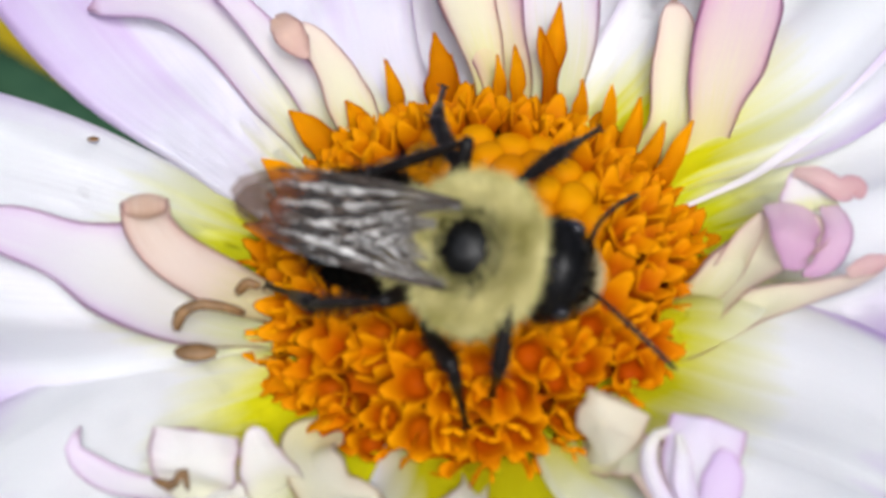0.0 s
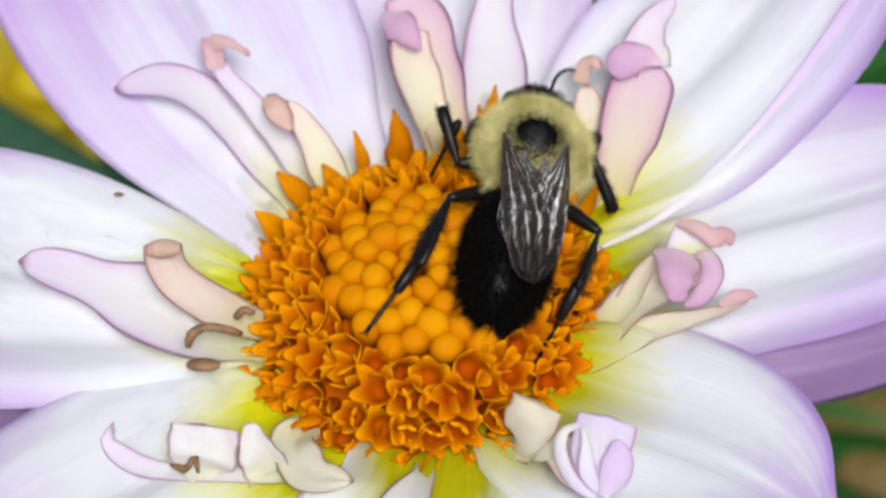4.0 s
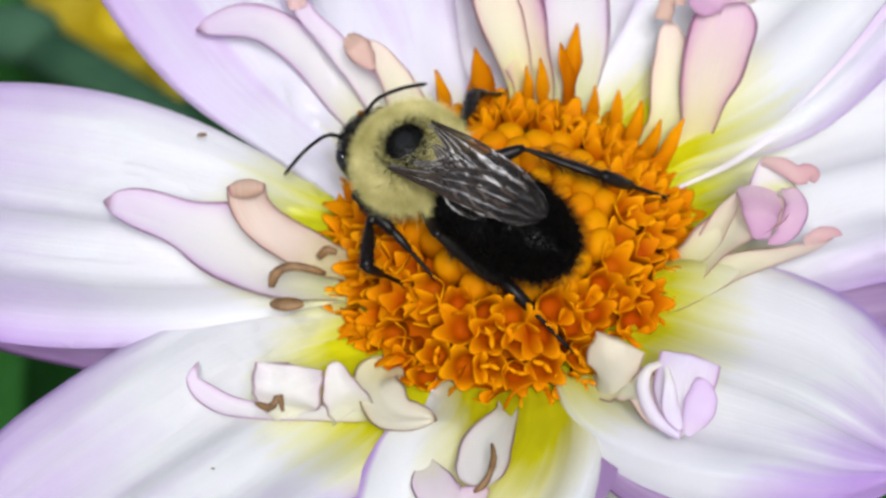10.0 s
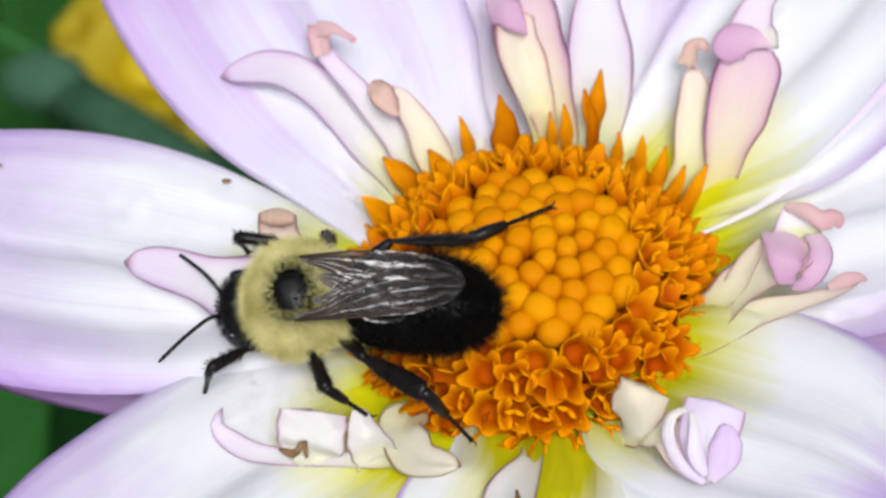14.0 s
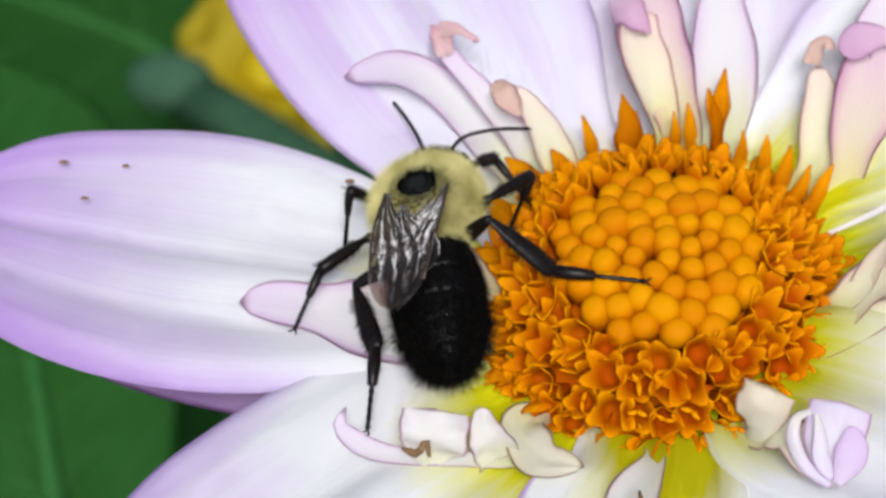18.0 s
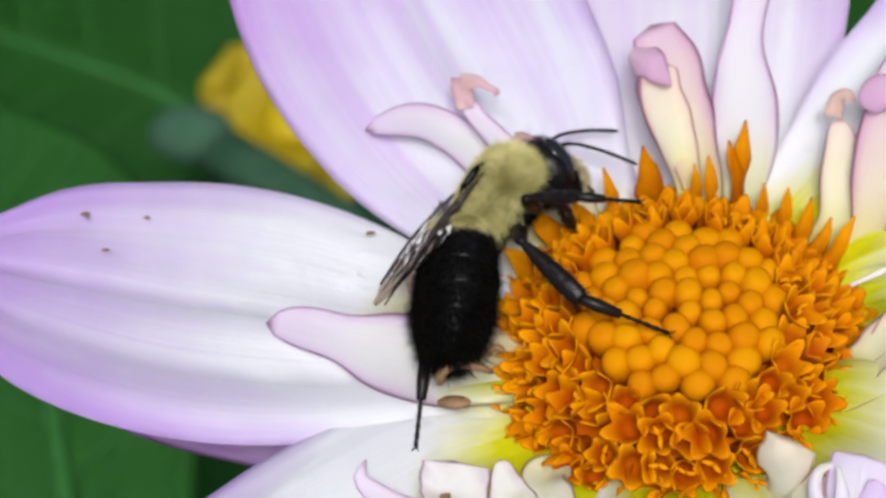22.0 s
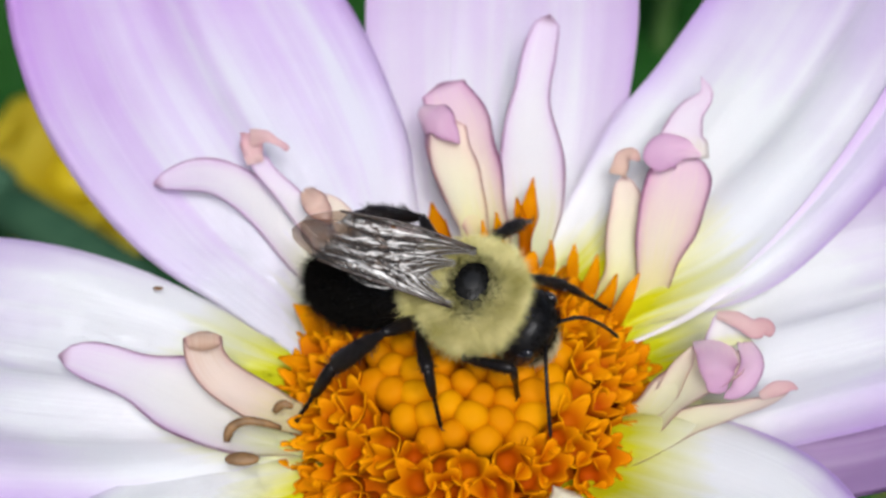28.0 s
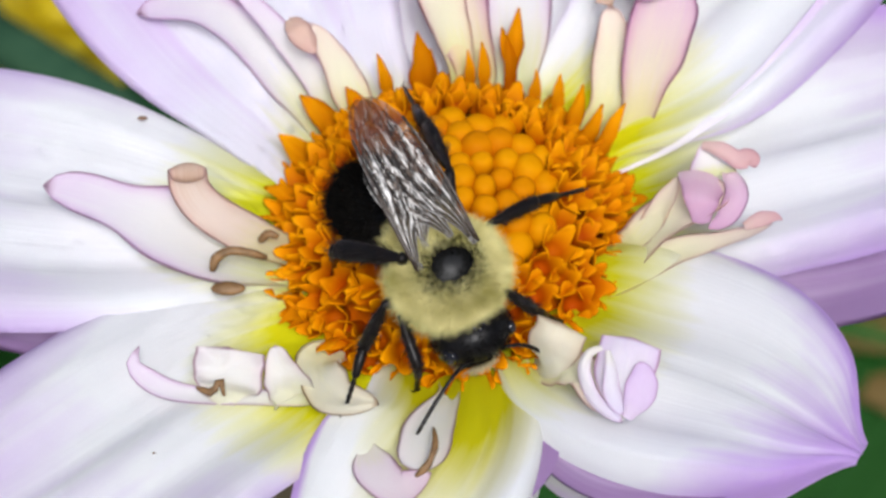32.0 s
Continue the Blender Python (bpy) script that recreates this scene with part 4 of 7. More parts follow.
def yellow_bloom(centre, size, material, label, face=(0, -0.4, 1), seed=1):
    c = Vector(centre)
    ob = thing("yellow_flower", label, "flower")
    n = Vector(face).normalized()
    a = n.orthogonal().normalized()
    b = n.cross(a)
    rnd = random.Random(seed)
    for ring, (r, lift, count) in enumerate(((1.0, 0.1, 7), (0.62, 0.3, 5))):
        for i in range(count):
            ang = 2 * math.pi * (i + 0.5 * ring) / count + rnd.uniform(-0.1, 0.1)
            d = a * math.cos(ang) + b * math.sin(ang)
            pts = [c + d * size * 0.1, c + d * size * r * 0.5 + n * size * lift * 0.6, c + d * size * r + n * size * lift]
            part("petal", petal_mesh(pts, [size * 0.35, size * 0.95, size * 1.05, size * 0.5], up=n, cup=0.2, na=14, nc=8, seed=i), material, ob)
    part("centre", blob(size * 0.3, size * 0.3, size * 0.16, 16, 10), material, ob, "", Matrix.Translation((c + n * size * 0.12) * MM))
    part("stem", tube([c - n * size * 0.05, c - n * size * 0.6 + Vector((0, 4, -30)), Vector((c.x, c.y + 8, -420))], [size * 0.12, 2.2, 3.0], 10), M_STEM, ob)
    return ob


yellow_bloom((-77.0, 207.0, -218.0), 21, M_YELLOW, "deep yellow flower out of focus behind the petals", seed=2)
yellow_bloom((43.5, 253.0, -190.0), 15, M_PALE_YELLOW, "pale yellow flower behind the gap of two petals", seed=3)
bud_thing = thing("flower_bud", "grey-green closed flower bud beside the yellow flower", "bud")
bud_at = Vector((-97.0, 201.0, -214.0))
part("bud", blob(9.0, 6.2, 6.0), M_BUDGREEN, bud_thing, "", Matrix.Translation(bud_at * MM))
part("stem", tube(spline([bud_at + Vector((3, -1, -2)), bud_at + Vector((20, -12, -3)), bud_at + Vector((44, -24, -14)), bud_at + Vector((58, -20, -60)), Vector((bud_at.x + 62, bud_at.y, -420))], 16), [5.5, 5.2, 5.0, 4.6, 4.2, 4.0, 3.6, 3.2] + [3.0] * 8, 10), M_STEM_DARK, bud_thing)

# small marks and dried bits on the flower
part("dried_bit", tube(spline([(-13.1, -4.5, 2.4), (-12.9, -4.0, 2.9), (-12.1, -3.7, 3.2), (-11.0, -3.7, 3.0), (-10.2, -3.6, 2.4)], 12), [0.16, 0.26, 0.3, 0.28, 0.26, 0.25, 0.25, 0.24, 0.23, 0.22, 0.2, 0.15], 7), M_DRYBIT, dahlia, "curled brown dried floret", LIFT)
part("dried_bit", blob(0.95, 0.42, 0.3), M_DRYBIT, dahlia, "small brown seed scale on a petal", LIFT @ Matrix.Translation(Vector((-12.2, -5.5, 2.2)) * MM))
part("dried_bit", tube(spline([(-10.6, -2.2, 2.0), (-10.1, -2.1, 2.6), (-9.6, -2.2, 2.4)], 7), [0.2, 0.24, 0.25, 0.24, 0.22, 0.2, 0.15], 7), M_DRYBIT, dahlia, "curled brown dried floret", LIFT)
part("dried_bit", tube(spline([(-0.3, -11.6, 1.2), (0.1, -11.3, 2.2), (0.7, -11.0, 2.6), (1.4, -10.5, 2.4)], 9), [0.06, 0.08, 0.1, 0.09, 0.07, 0.08, 0.08, 0.06, 0.05], 7), M_TOOTH, dahlia, "dry strand hanging from the disc", LIFT)
for spot_at, size in (((-35.0, 7.2, 3.0), 0.32), ((-17.8, 6.0, 2.6), 0.3), ((-31.2, 6.9, 3.0), 0.22), ((-33.3, 4.5, 3.0), 0.25), ((-15.5, -15.6, 1.9), 0.14)):
    part("blemish", blob(size * 1.0, size * 0.5, 0.06, 10, 6), M_DRYBIT, dahlia, "tiny brown blemish", LIFT @ Matrix.Translation(Vector(spot_at) * MM))


# ---- the bumblebee ----
BEE = {}
bee = thing("bumblebee", "black and pale yellow furry bumblebee walking on the flower", "bee")


def fur(points, length, width, seed, lean=(0, 0, 0), spread=0.45):
    """Tapered hairs at (place, normal, length factor), in mm."""
    rnd = random.Random(seed)
    bm_v, bm_f = [], []
    for p, n, g in points:
        d = (n + Vector(lean) + Vector((rnd.gauss(0, spread), rnd.gauss(0, spread), rnd.gauss(0, spread)))).normalized()
        side = d.cross(Vector((rnd.gauss(0, 1), rnd.gauss(0, 1), rnd.gauss(0, 1)))).normalized() * width * 0.5
        h = length * g * rnd.uniform(0.7, 1.25)
        mid = p + d * h * 0.55
        tip = p + d * h + Vector((rnd.gauss(0, 0.1), rnd.gauss(0, 0.1), rnd.gauss(0, 0.1) - 0.05)) * h
        b = len(bm_v)
        bm_v += [p - side, p + side, mid + side * 0.8, mid - side * 0.8, tip]
        bm_f += [(b, b + 1, b + 2, b + 3), (b + 3, b + 2, b + 4)]
    me = bpy.data.meshes.new("fur")
    me.from_pydata([v * MM for v in bm_v], [], bm_f)
    return me


def on_ellipsoid(count, c, r, seed, keep):
    rnd = random.Random(seed)
    out = []
    while len(out) < count:
        d = Vector((rnd.gauss(0, 1), rnd.gauss(0, 1), rnd.gauss(0, 1))).normalized()
        g = keep(d, rnd)
        if g > 0:
            p = Vector((d.x * r[0], d.y * r[1], d.z * r[2]))
            n = Vector((d.x / r[0], d.y / r[1], d.z / r[2])).normalized()
            out.append((p + Vector(c), n, g))
    return out


def fur_part(name, me, material, parent, label):
    me.materials.append(material)
    ob = part(name, me, None, parent, label)
    ob["kind"] = "stuff"
    return ob


def build_bee():
    TR = (2.08, 2.42, 2.0)
    thorax = part("thorax", blob(*TR), M_THORAX, bee, "black thorax with a shiny bald spot")

    def bald(d):
        return math.hypot(d.x + 0.08, d.y * 0.92) if d.z > 0 else 9

    def yellow(d, rnd):
        if bald(d) < 0.73 + rnd.gauss(0, 0.07) and (bald(d) < 0.42 or rnd.random() > 0.3):
            return 0
        if d.z < rnd.gauss(-0.3, 0.1):
            return 0
        return min(1.0, 0.2 + max(0.0, bald(d) - 0.42) * 1.6)

    def dark(d, rnd):
        b = bald(d)
        if b < 0.2 or b > 0.76 + rnd.gauss(0, 0.13):
            return 0
        return 0.12 + 0.8 * max(0.0, b - 0.2)
    fur_part("thorax_fur", fur(on_ellipsoid(30000, (0, 0, 0), TR, 3, yellow), 1.15, 0.028, 4, (-0.1, 0, 0.05), 0.32), M_FUR_YELLOW, thorax, "pale yellow fur")
    fur_part("belly_fur", fur(on_ellipsoid(5000, (0, 0, 0), TR, 15, lambda d, r: 0.8 if d.z < -0.22 else 0), 0.8, 0.03, 16, (0, 0, -0.1), 0.35), M_FUR_BLACK, thorax, "black fur under the thorax")
    fur_part("dark_fur", fur(on_ellipsoid(9000, (0, 0, 0), TR, 5, dark), 0.8, 0.022, 6, (-0.2, 0, 0.1)), M_FUR_BLACK, thorax, "black fur round the bald spot")

    # head, tilted down; its own origin is the neck
    head = part("head", blob(1, 1, 1, 24, 16, lambda x, y, z: (1.35 + 1.48 * x, 2.2 * y * (1 - 0.12 * x), -0.65 + 2.05 * z)), M_SHELL, bee, "black head", pose(2.2 * MM, 0, -0.5 * MM, 0, 22, 0))
    for s in (1, -1):
        part("eye", blob(1, 1, 1, 20, 14, lambda x, y, z: (1.6 + 0.62 * x, s * 1.74 + 0.5 * y, -0.45 + 1.3 * z)), M_EYE, head, "glossy black eye")
    part("muzzle", blob(1, 1, 1, 16, 10, lambda x, y, z: (2.55 + 0.85 * x, 0.95 * y, -1.95 + 1.0 * z)), M_SHELL, head)
    part("mandible", tube([(2.8, 0.55, -2.6), (3.1, 0.4, -3.1), (3.05, 0.05, -3.4)], [0.3, 0.26, 0.1], 8), M_LEG, head)
    part("mandible", tube([(2.8, -0.55, -2.6), (3.1, -0.4, -3.1), (3.05, -0.05, -3.4)], [0.3, 0.26, 0.1], 8), M_LEG, head)
    for x, y in ((0.75, 0.0), (0.55, 0.28), (0.55, -0.28)):
        part("ocellus", blob(1, 1, 1, 10, 8, lambda a, b, c: (x + 0.13 * a, y + 0.13 * b, 1.34 + 0.1 * c)), M_EYE, head)
    fur_part("head_fur", fur(on_ellipsoid(3000, (1.35, 0, -0.65), (1.48, 2.15, 2.05), 7, lambda d, r: 0.7 if abs(d.y) < 0.72 or d.x < 0.0 else 0), 0.5, 0.03, 8, (0.2, 0, 0.2)), M_FUR_BLACK, head, "short black fur")
    fur_part("face_fur", fur(on_ellipsoid(1700, (2.45, 0, -1.75), (0.95, 1.1, 1.15), 9, lambda d, r: 0.8 if d.x > 0.05 else 0), 0.62, 0.035, 10, (0.2, 0, -0.2)), M_FUR_TAN, head, "tan fur on the face")

    # abdomen; its own origin is the waist
    abdomen = part("abdomen", blob(1, 1, 1, 20, 14, lambda x, y, z: (-4.0 + 3.9 * x, 2.2 * y, 1.85 * z - 0.1)), M_SHELL, bee, "black abdomen", pose(-2.0 * MM, 0, -0.25 * MM, 0, -8, 0))
    BEE["abdomen"] = abdomen
    spans = [(0.1, 1.5, 1.2, 2.45), (1.2, 2.9, 2.35, 2.72), (2.6, 4.3, 2.66, 2.68), (4.0, 5.6, 2.62, 2.4), (5.3, 6.8, 2.34, 1.8), (6.5, 7.9, 1.75, 0.5)]
    for i, (x0, x1, ra, rb) in enumerate(spans):
        prof = []
        for q in range(7):
            f = q / 6
            rr = 0.8 * (ra + (rb - ra) * f) + 0.07 * math.sin(math.pi * f)
            prof.append((rr, x0 + (x1 - x0) * f))
        bm = lathe(prof, 28)
        for v in bm.verts:
            x, y, z = v.co
            v.co = Vector((-z * 1.13, y * 1.08, x * 0.92 - 0.0001))
        part("tergite", bm, M_SHELL, abdomen, "glossy black abdominal plate")

    def ab(count, seed, a, b, g):
        rnd = random.Random(seed)
        out = []
        while len(out) < count:
            f = rnd.uniform(a, b)
            ang = rnd.uniform(0, 2 * math.pi)
            if b < 2 and math.cos(ang) < rnd.gauss(-0.25, 0.15):
                continue
            r = 2.2 * math.sqrt(max(0.0, 1 - ((f - 3.7) / 4.2) ** 2))
            n = Vector(((3.7 - f) * 0.16, math.sin(ang), math.cos(ang))).normalized()
            n.x = -n.x if f < 3.7 else -abs(n.x)
            out.append((Vector((-f * 1.13, r * math.sin(ang) * 1.08, r * math.cos(ang) * 0.92 - 0.1)), n, g))
        return out
    fur_part("waist_fur", fur(ab(5000, 11, 0.0, 0.75, 1.0), 1.0, 0.032, 12, (-0.5, 0, 0), 0.35), M_FUR_YELLOW, abdomen, "pale yellow fur on the first abdominal plate")
    fur_part("abdomen_fur", fur(ab(16500, 13, 0.5, 7.85, 1.0), 0.66, 0.032, 14, (-0.75, 0, 0), 0.38), M_FUR_BLACK, abdomen, "short black fur")
    fur_part("tail_fur", fur(ab(2600, 17, 4.6, 7.9, 1.0), 1.15, 0.034, 18, (-0.45, 0, 0), 0.42), M_FUR_BLACK, abdomen, "longer black hairs towards the tip")

    # wings
    def wing(length, chord, tip_at, s, pose_m, label, veins, under, name):
        bm = bmesh.new()
        lay = bm.loops.layers.uv.new("UVMap")
        n, m = 40, 26
        grid = []

        def edge(f):
            g = min(1.0, f / 0.62)
            g = g * g * (3 - 2 * g)
            lead, trail = 0.12 + 0.10 * chord * math.sin(math.pi * f), 0.25 + (chord * 0.92 - 0.25) * g
            if f > 0.68:
                k = math.sqrt(max(0.0, 1 - ((f - 0.68) / 0.32) ** 2))
                mid = trail * 0.4
                lead, trail = -mid + (lead + mid) * k, mid + (trail - mid) * k
            return lead, trail

        def spot(f, c):
            lead, trail = edge(f)
            y = lead + (-trail - lead) * c
            ripple = 0.16 * math.sin(c * 26 + f * 5 + s) * math.sin(math.pi * min(1, f * 1.05)) + 0.05 * math.sin(f * 31 + c * 11 + s * 2)
            return Vector((-f * length, s * y, ripple * min(1, f * 4) + 0.3 * math.sin(math.pi * f) * (1 - c)))
        for i in range(n + 1):
            grid.append([bm.verts.new(spot(i / n, j / m) * MM) for j in range(m + 1)])
        for i in range(n):
            for j in range(m):
                f = bm.faces.new((grid[i][j], grid[i][j + 1], grid[i + 1][j + 1], grid[i + 1][j]))
                for lp, (a, b) in zip(f.loops, ((i, j), (i, j + 1), (i + 1, j + 1), (i + 1, j))):
                    lp[lay].uv = (a / n, b / m)
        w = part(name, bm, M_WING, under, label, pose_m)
        for path, r in veins:
            pts = [spot(*q) + Vector((0, 0, 0.02)) for q in path]
            part("vein", tube(spline(pts, 10), [r] * 10, 5), M_VEIN, w)
        return w

    fore_veins = [([(0.0, 0.02), (0.4, 0.01), (0.8, 0.01)], 0.075), ([(0.0, 0.1), (0.3, 0.14), (0.62, 0.05)], 0.05), ([(0.02, 0.3), (0.25, 0.42), (0.5, 0.5), (0.62, 0.55)], 0.045),
                  ([(0.05, 0.7), (0.3, 0.86), (0.48, 0.95)], 0.04), ([(0.3, 0.14), (0.36, 0.3), (0.33, 0.45)], 0.04), ([(0.36, 0.3), (0.55, 0.32), (0.78, 0.22)], 0.04),
                  ([(0.55, 0.06), (0.58, 0.2), (0.55, 0.32)], 0.035), ([(0.68, 0.04), (0.72, 0.15), (0.70, 0.26)], 0.035), ([(0.55, 0.32), (0.57, 0.42), (0.52, 0.5)], 0.035), ([(0.33, 0.45), (0.34, 0.65), (0.33, 0.86)], 0.035)]
    hind_veins = [([(0.0, 0.05), (0.4, 0.04), (0.75, 0.05)], 0.05), ([(0.0, 0.3), (0.3, 0.4), (0.6, 0.5)], 0.035), ([(0.3, 0.05), (0.35, 0.2), (0.33, 0.4)], 0.03)]
    for key, s in (("LW", 1), ("RW", -1)):
        fore = wing(9.5, 2.85, 0.8, s, pose(-0.6 * MM, s * 1.7 * MM, 1.75 * MM), "smoky translucent fore wing", fore_veins, bee, "fore_wing")
        wing(6.0, 2.2, 0.8, s, pose(-0.9 * MM, -s * 0.9 * MM, -0.12 * MM, 0, 0, s * 6), "smoky translucent hind wing", [], fore, "hind_wing")
        BEE[key] = fore

    # antennae, each hinged on the head
    for key, s in (("LA", 1), ("RA", -1)):
        base = part("antenna", tube(spline([(0, 0, 0), (0.5, 0, 0.35), (1.2, 0, 0.72)], 7), [0.14, 0.12, 0.11, 0.11, 0.11, 0.12, 0.13], 8), M_LEG, head, "thin black elbowed antenna", pose(2.3 * MM, s * 0.5 * MM, 0.35 * MM))
        line = spline([(1.2, 0, 0.72), (2.0, 0, 0.78), (3.6, 0, 0.45), (5.3, 0, -0.2)], 23)
        me = link_mesh("flagellum", tube(line, [0.10 if i % 2 else 0.125 for i in range(22)] + [0.06], 8), M_LEG)
        bm = bmesh.new()
        bm.from_mesh(base.data)
        bm.from_mesh(me)
        bm.to_mesh(base.data)
        bm.free()
        base.data.shade_smooth()
        BEE[key] = base

    # legs: the thigh hangs on the body, shin and foot on the thigh
    hips = {"F": (1.4, 1.1, -1.6), "M": (0.1, 1.35, -1.85), "H": (-1.8, 1.25, -1.75)}
    sizes = {"F": (2.6, 2.8, 3.4, 0.34), "M": (2.9, 3.3, 3.7, 0.40), "H": (3.9, 4.6, 5.2, 0.52)}
    words = {"F": "front", "M": "middle", "H": "hind"}
    for k in "FMH":
        la, lb, lc, w = sizes[k]
        thigh = tube([(-0.35, 0, -0.05), (0, 0, 0), (la * 0.25, 0, 0), (la * 0.6, 0, 0), (la * 0.92, 0, 0), (la + 0.1, 0, 0)], [0.34, 0.44, 0.50, 0.44, 0.32, 0.2], 10)
        shin = tube([(-0.1, 0, 0), (0.15, 0, 0), (lb * 0.35, 0, 0), (lb * 0.75, 0, 0), (lb * 0.97, 0, 0), (lb + 0.08, 0, 0)], [0.15, 0.20, w * 0.8, w, w * 0.9, w * 0.5], 10)
        if k == "H":
            for v in shin.verts:
                v.co.y *= 0.55
                v.co.z *= 1.15
        b0, foot_pts, foot_r = lc * 0.46, [(-0.1, 0, 0), (0.1, 0, 0), (lc * 0.2, 0, 0), (lc * 0.44, 0, 0)], [0.16, w * 0.66, w * 0.76, w * 0.55]
        for i in range(5):
            x0, x1 = b0 + (lc - b0) * i / 5, b0 + (lc - b0) * (i + 0.8) / 5
            foot_pts += [(x0, 0, 0), (x1, 0, 0)]
            foot_r += [0.10, 0.15]
        foot = tube(foot_pts, foot_r, 8)
        for sy in (1, -1):
            claw = tube([(lc - 0.1, 0, 0), (lc + 0.15, sy * 0.18, 0.02), (lc + 0.25, sy * 0.26, -0.16)], [0.06, 0.05, 0.02], 5)
            me = bpy.data.meshes.new("claw")
            claw.to_mesh(me)
            claw.free()
            foot.from_mesh(me)
            bpy.data.meshes.remove(me)
        hair = random.Random(ord(k))
        pts = []
        for _ in range(420):
            f, a = hair.uniform(0.15, 1.0), hair.uniform(0, 6.28)
            n = Vector((0.35, math.cos(a) * (0.6 if k == "H" else 1), math.sin(a))).normalized()
            pts.append((Vector((lb * f, 0, 0)) + n * w * 0.75, n, 1.0))
        bristles = fur(pts, 0.5 if k == "H" else 0.35, 0.03, 21, (0.6, 0, 0), 0.3)
        shin.from_mesh(bristles)
        m1, m2, m3 = (link_mesh(n, b, M_LEG) for n, b in (("femur", thigh), ("tibia", shin), ("tarsus", foot)))
        for side, s in (("L", 1), ("R", -1)):
            x, y, z = hips[k]
            f = part("femur", m1, None, bee, "black " + words[k] + " leg", pose(x * MM, s * y * MM, z * MM))
            t = part("tibia", m2, None, f)
            BEE[side + k + "_femur"], BEE[side + k + "_tibia"] = f, t
            BEE[side + k + "_tarsus"] = part("tarsus", m3, None, f)


build_bee()


def mm(x, y, z, rx, ry, rz):
    return pose(x * MM, y * MM, z * MM, rx, ry, rz)


# ---- what moves ----
def sway(ob, rows):
    """A petal bent about its foot: seconds, degrees down and degrees sideways."""
    x, y, z = (v / MM for v in ob.location)
    walk(ob, [(t, mm(x, y, z, a, b, c)) for t, a, b, c in rows])


def motions():
    sway(HINGED[0], [(0, 0, 0, 0), (11, 0, 0, 0), (13, 0, 0, 2), (16.5, 4, -4, 7), (18, 4, -6, 9), (19, 3, -5, 3), (20, 3, -5, 0), (21, 3, -5, 0), (22, 3, -5, 2), (23, 3, -4, 6), (24.5, 2, -3, 5), (26.5, 0, 0, 0), (32, 0, 0, 0)])
    sway(HINGED[1], [(0, 0, 0, 0), (11, 0, 0, 0), (13, 0, 0, -4), (14.5, -8, 0, -10), (16.5, -20, 0, -20), (20, -20, 0, -20), (23, -8, -12, -10), (24.5, -4, -16, -8), (26.5, -1, 0, -2), (32, 0, 0, 0)])
    walk(bee, [
        (0, mm(-0.10, -4.51, 8.20, 30.3, -1.9, -13.4)), (1, mm(2.14, -3.70, 8.89, 11.8, -14.2, 12.8)),
        (2, mm(5.12, -0.19, 7.22, -8.7, 2.7, 37.0)), (2.5, mm(6.16, 1.41, 6.85, -2.4, -6.5, 39.8)),
        (4.5, mm(5.71, 7.05, 6.18, 6.7, -3.9, 96.2)), (5, mm(4.16, 7.07, 6.22, -1.8, -0.2, 104.4)),
        (6, mm(1.63, 6.68, 7.23, 2.0, -1.4, 114.7)), (7, mm(-1.83, 1.71, 8.30, -15.8, 8.5, 136.8)),
        (8, mm(-3.83, -1.95, 8.28, -16.3, -2.7, 161.4)), (9, mm(-4.97, -0.38, 7.29, -7.3, 8.0, 148.0)),
        (10, mm(-5.40, 0.67, 7.31, -10.5, 6.5, 140.0)), (11, mm(-8.40, -0.44, 5.19, -2.4, 11.3, 171.9)),
        (12, mm(-10.14, -0.88, 4.31, 2.9, 17.7, 177.6)), (13, mm(-10.95, -5.94, 6.00, -17.9, 5.9, -171.2)),
        (14, mm(-12.78, -4.07, 5.07, -18.0, 10.7, 175.7)), (14.5, mm(-12.82, -2.37, 4.90, -17.7, -0.6, 162.7)),
        (16.5, mm(-13.15, 0.75, 5.41, 2.2, 3.9, 112.7)), (17, mm(-13.09, 1.10, 5.27, -4.8, 4.8, 106.1)),
        (18, mm(-12.80, 2.41, 5.09, -13.0, 6.9, 91.5)), (19, mm(-12.72, 3.53, 5.08, -20.8, 7.0, 88.6)),
        (20, mm(-10.40, 5.48, 4.96, -45.0, 9.6, 73.5)), (21, mm(-9.71, 6.85, 5.04, -60.3, 15.6, 61.6)),
        (22, mm(-10.19, 6.75, 5.03, -55.3, -0.4, 66.7)), (23, mm(-8.94, 9.01, 5.79, -51.8, -6.8, 43.7)),
        (24, mm(-7.24, 10.75, 6.33, -44.6, -6.1, 31.7)), (24.5, mm(-7.06, 10.43, 6.29, -43.8, -4.5, 35.0)),
        (26.5, mm(-1.91, 7.89, 6.56, 3.7, 2.2, -2.6)), (27, mm(-0.31, 7.75, 6.20, 5.8, -3.4, -1.6)),
        (28, mm(0.42, 0.95, 8.39, 13.6, 7.8, -20.8)), (29, mm(1.93, -0.51, 8.27, 20.3, -0.5, -13.8)),
        (30, mm(2.44, -3.65, 8.73, 26.0, -2.1, -6.3)), (31, mm(1.01, -6.60, 7.58, 17.4, 12.9, -39.2)),
        (32, mm(-0.13, -7.52, 6.61, 2.9, 22.6, -59.4))])
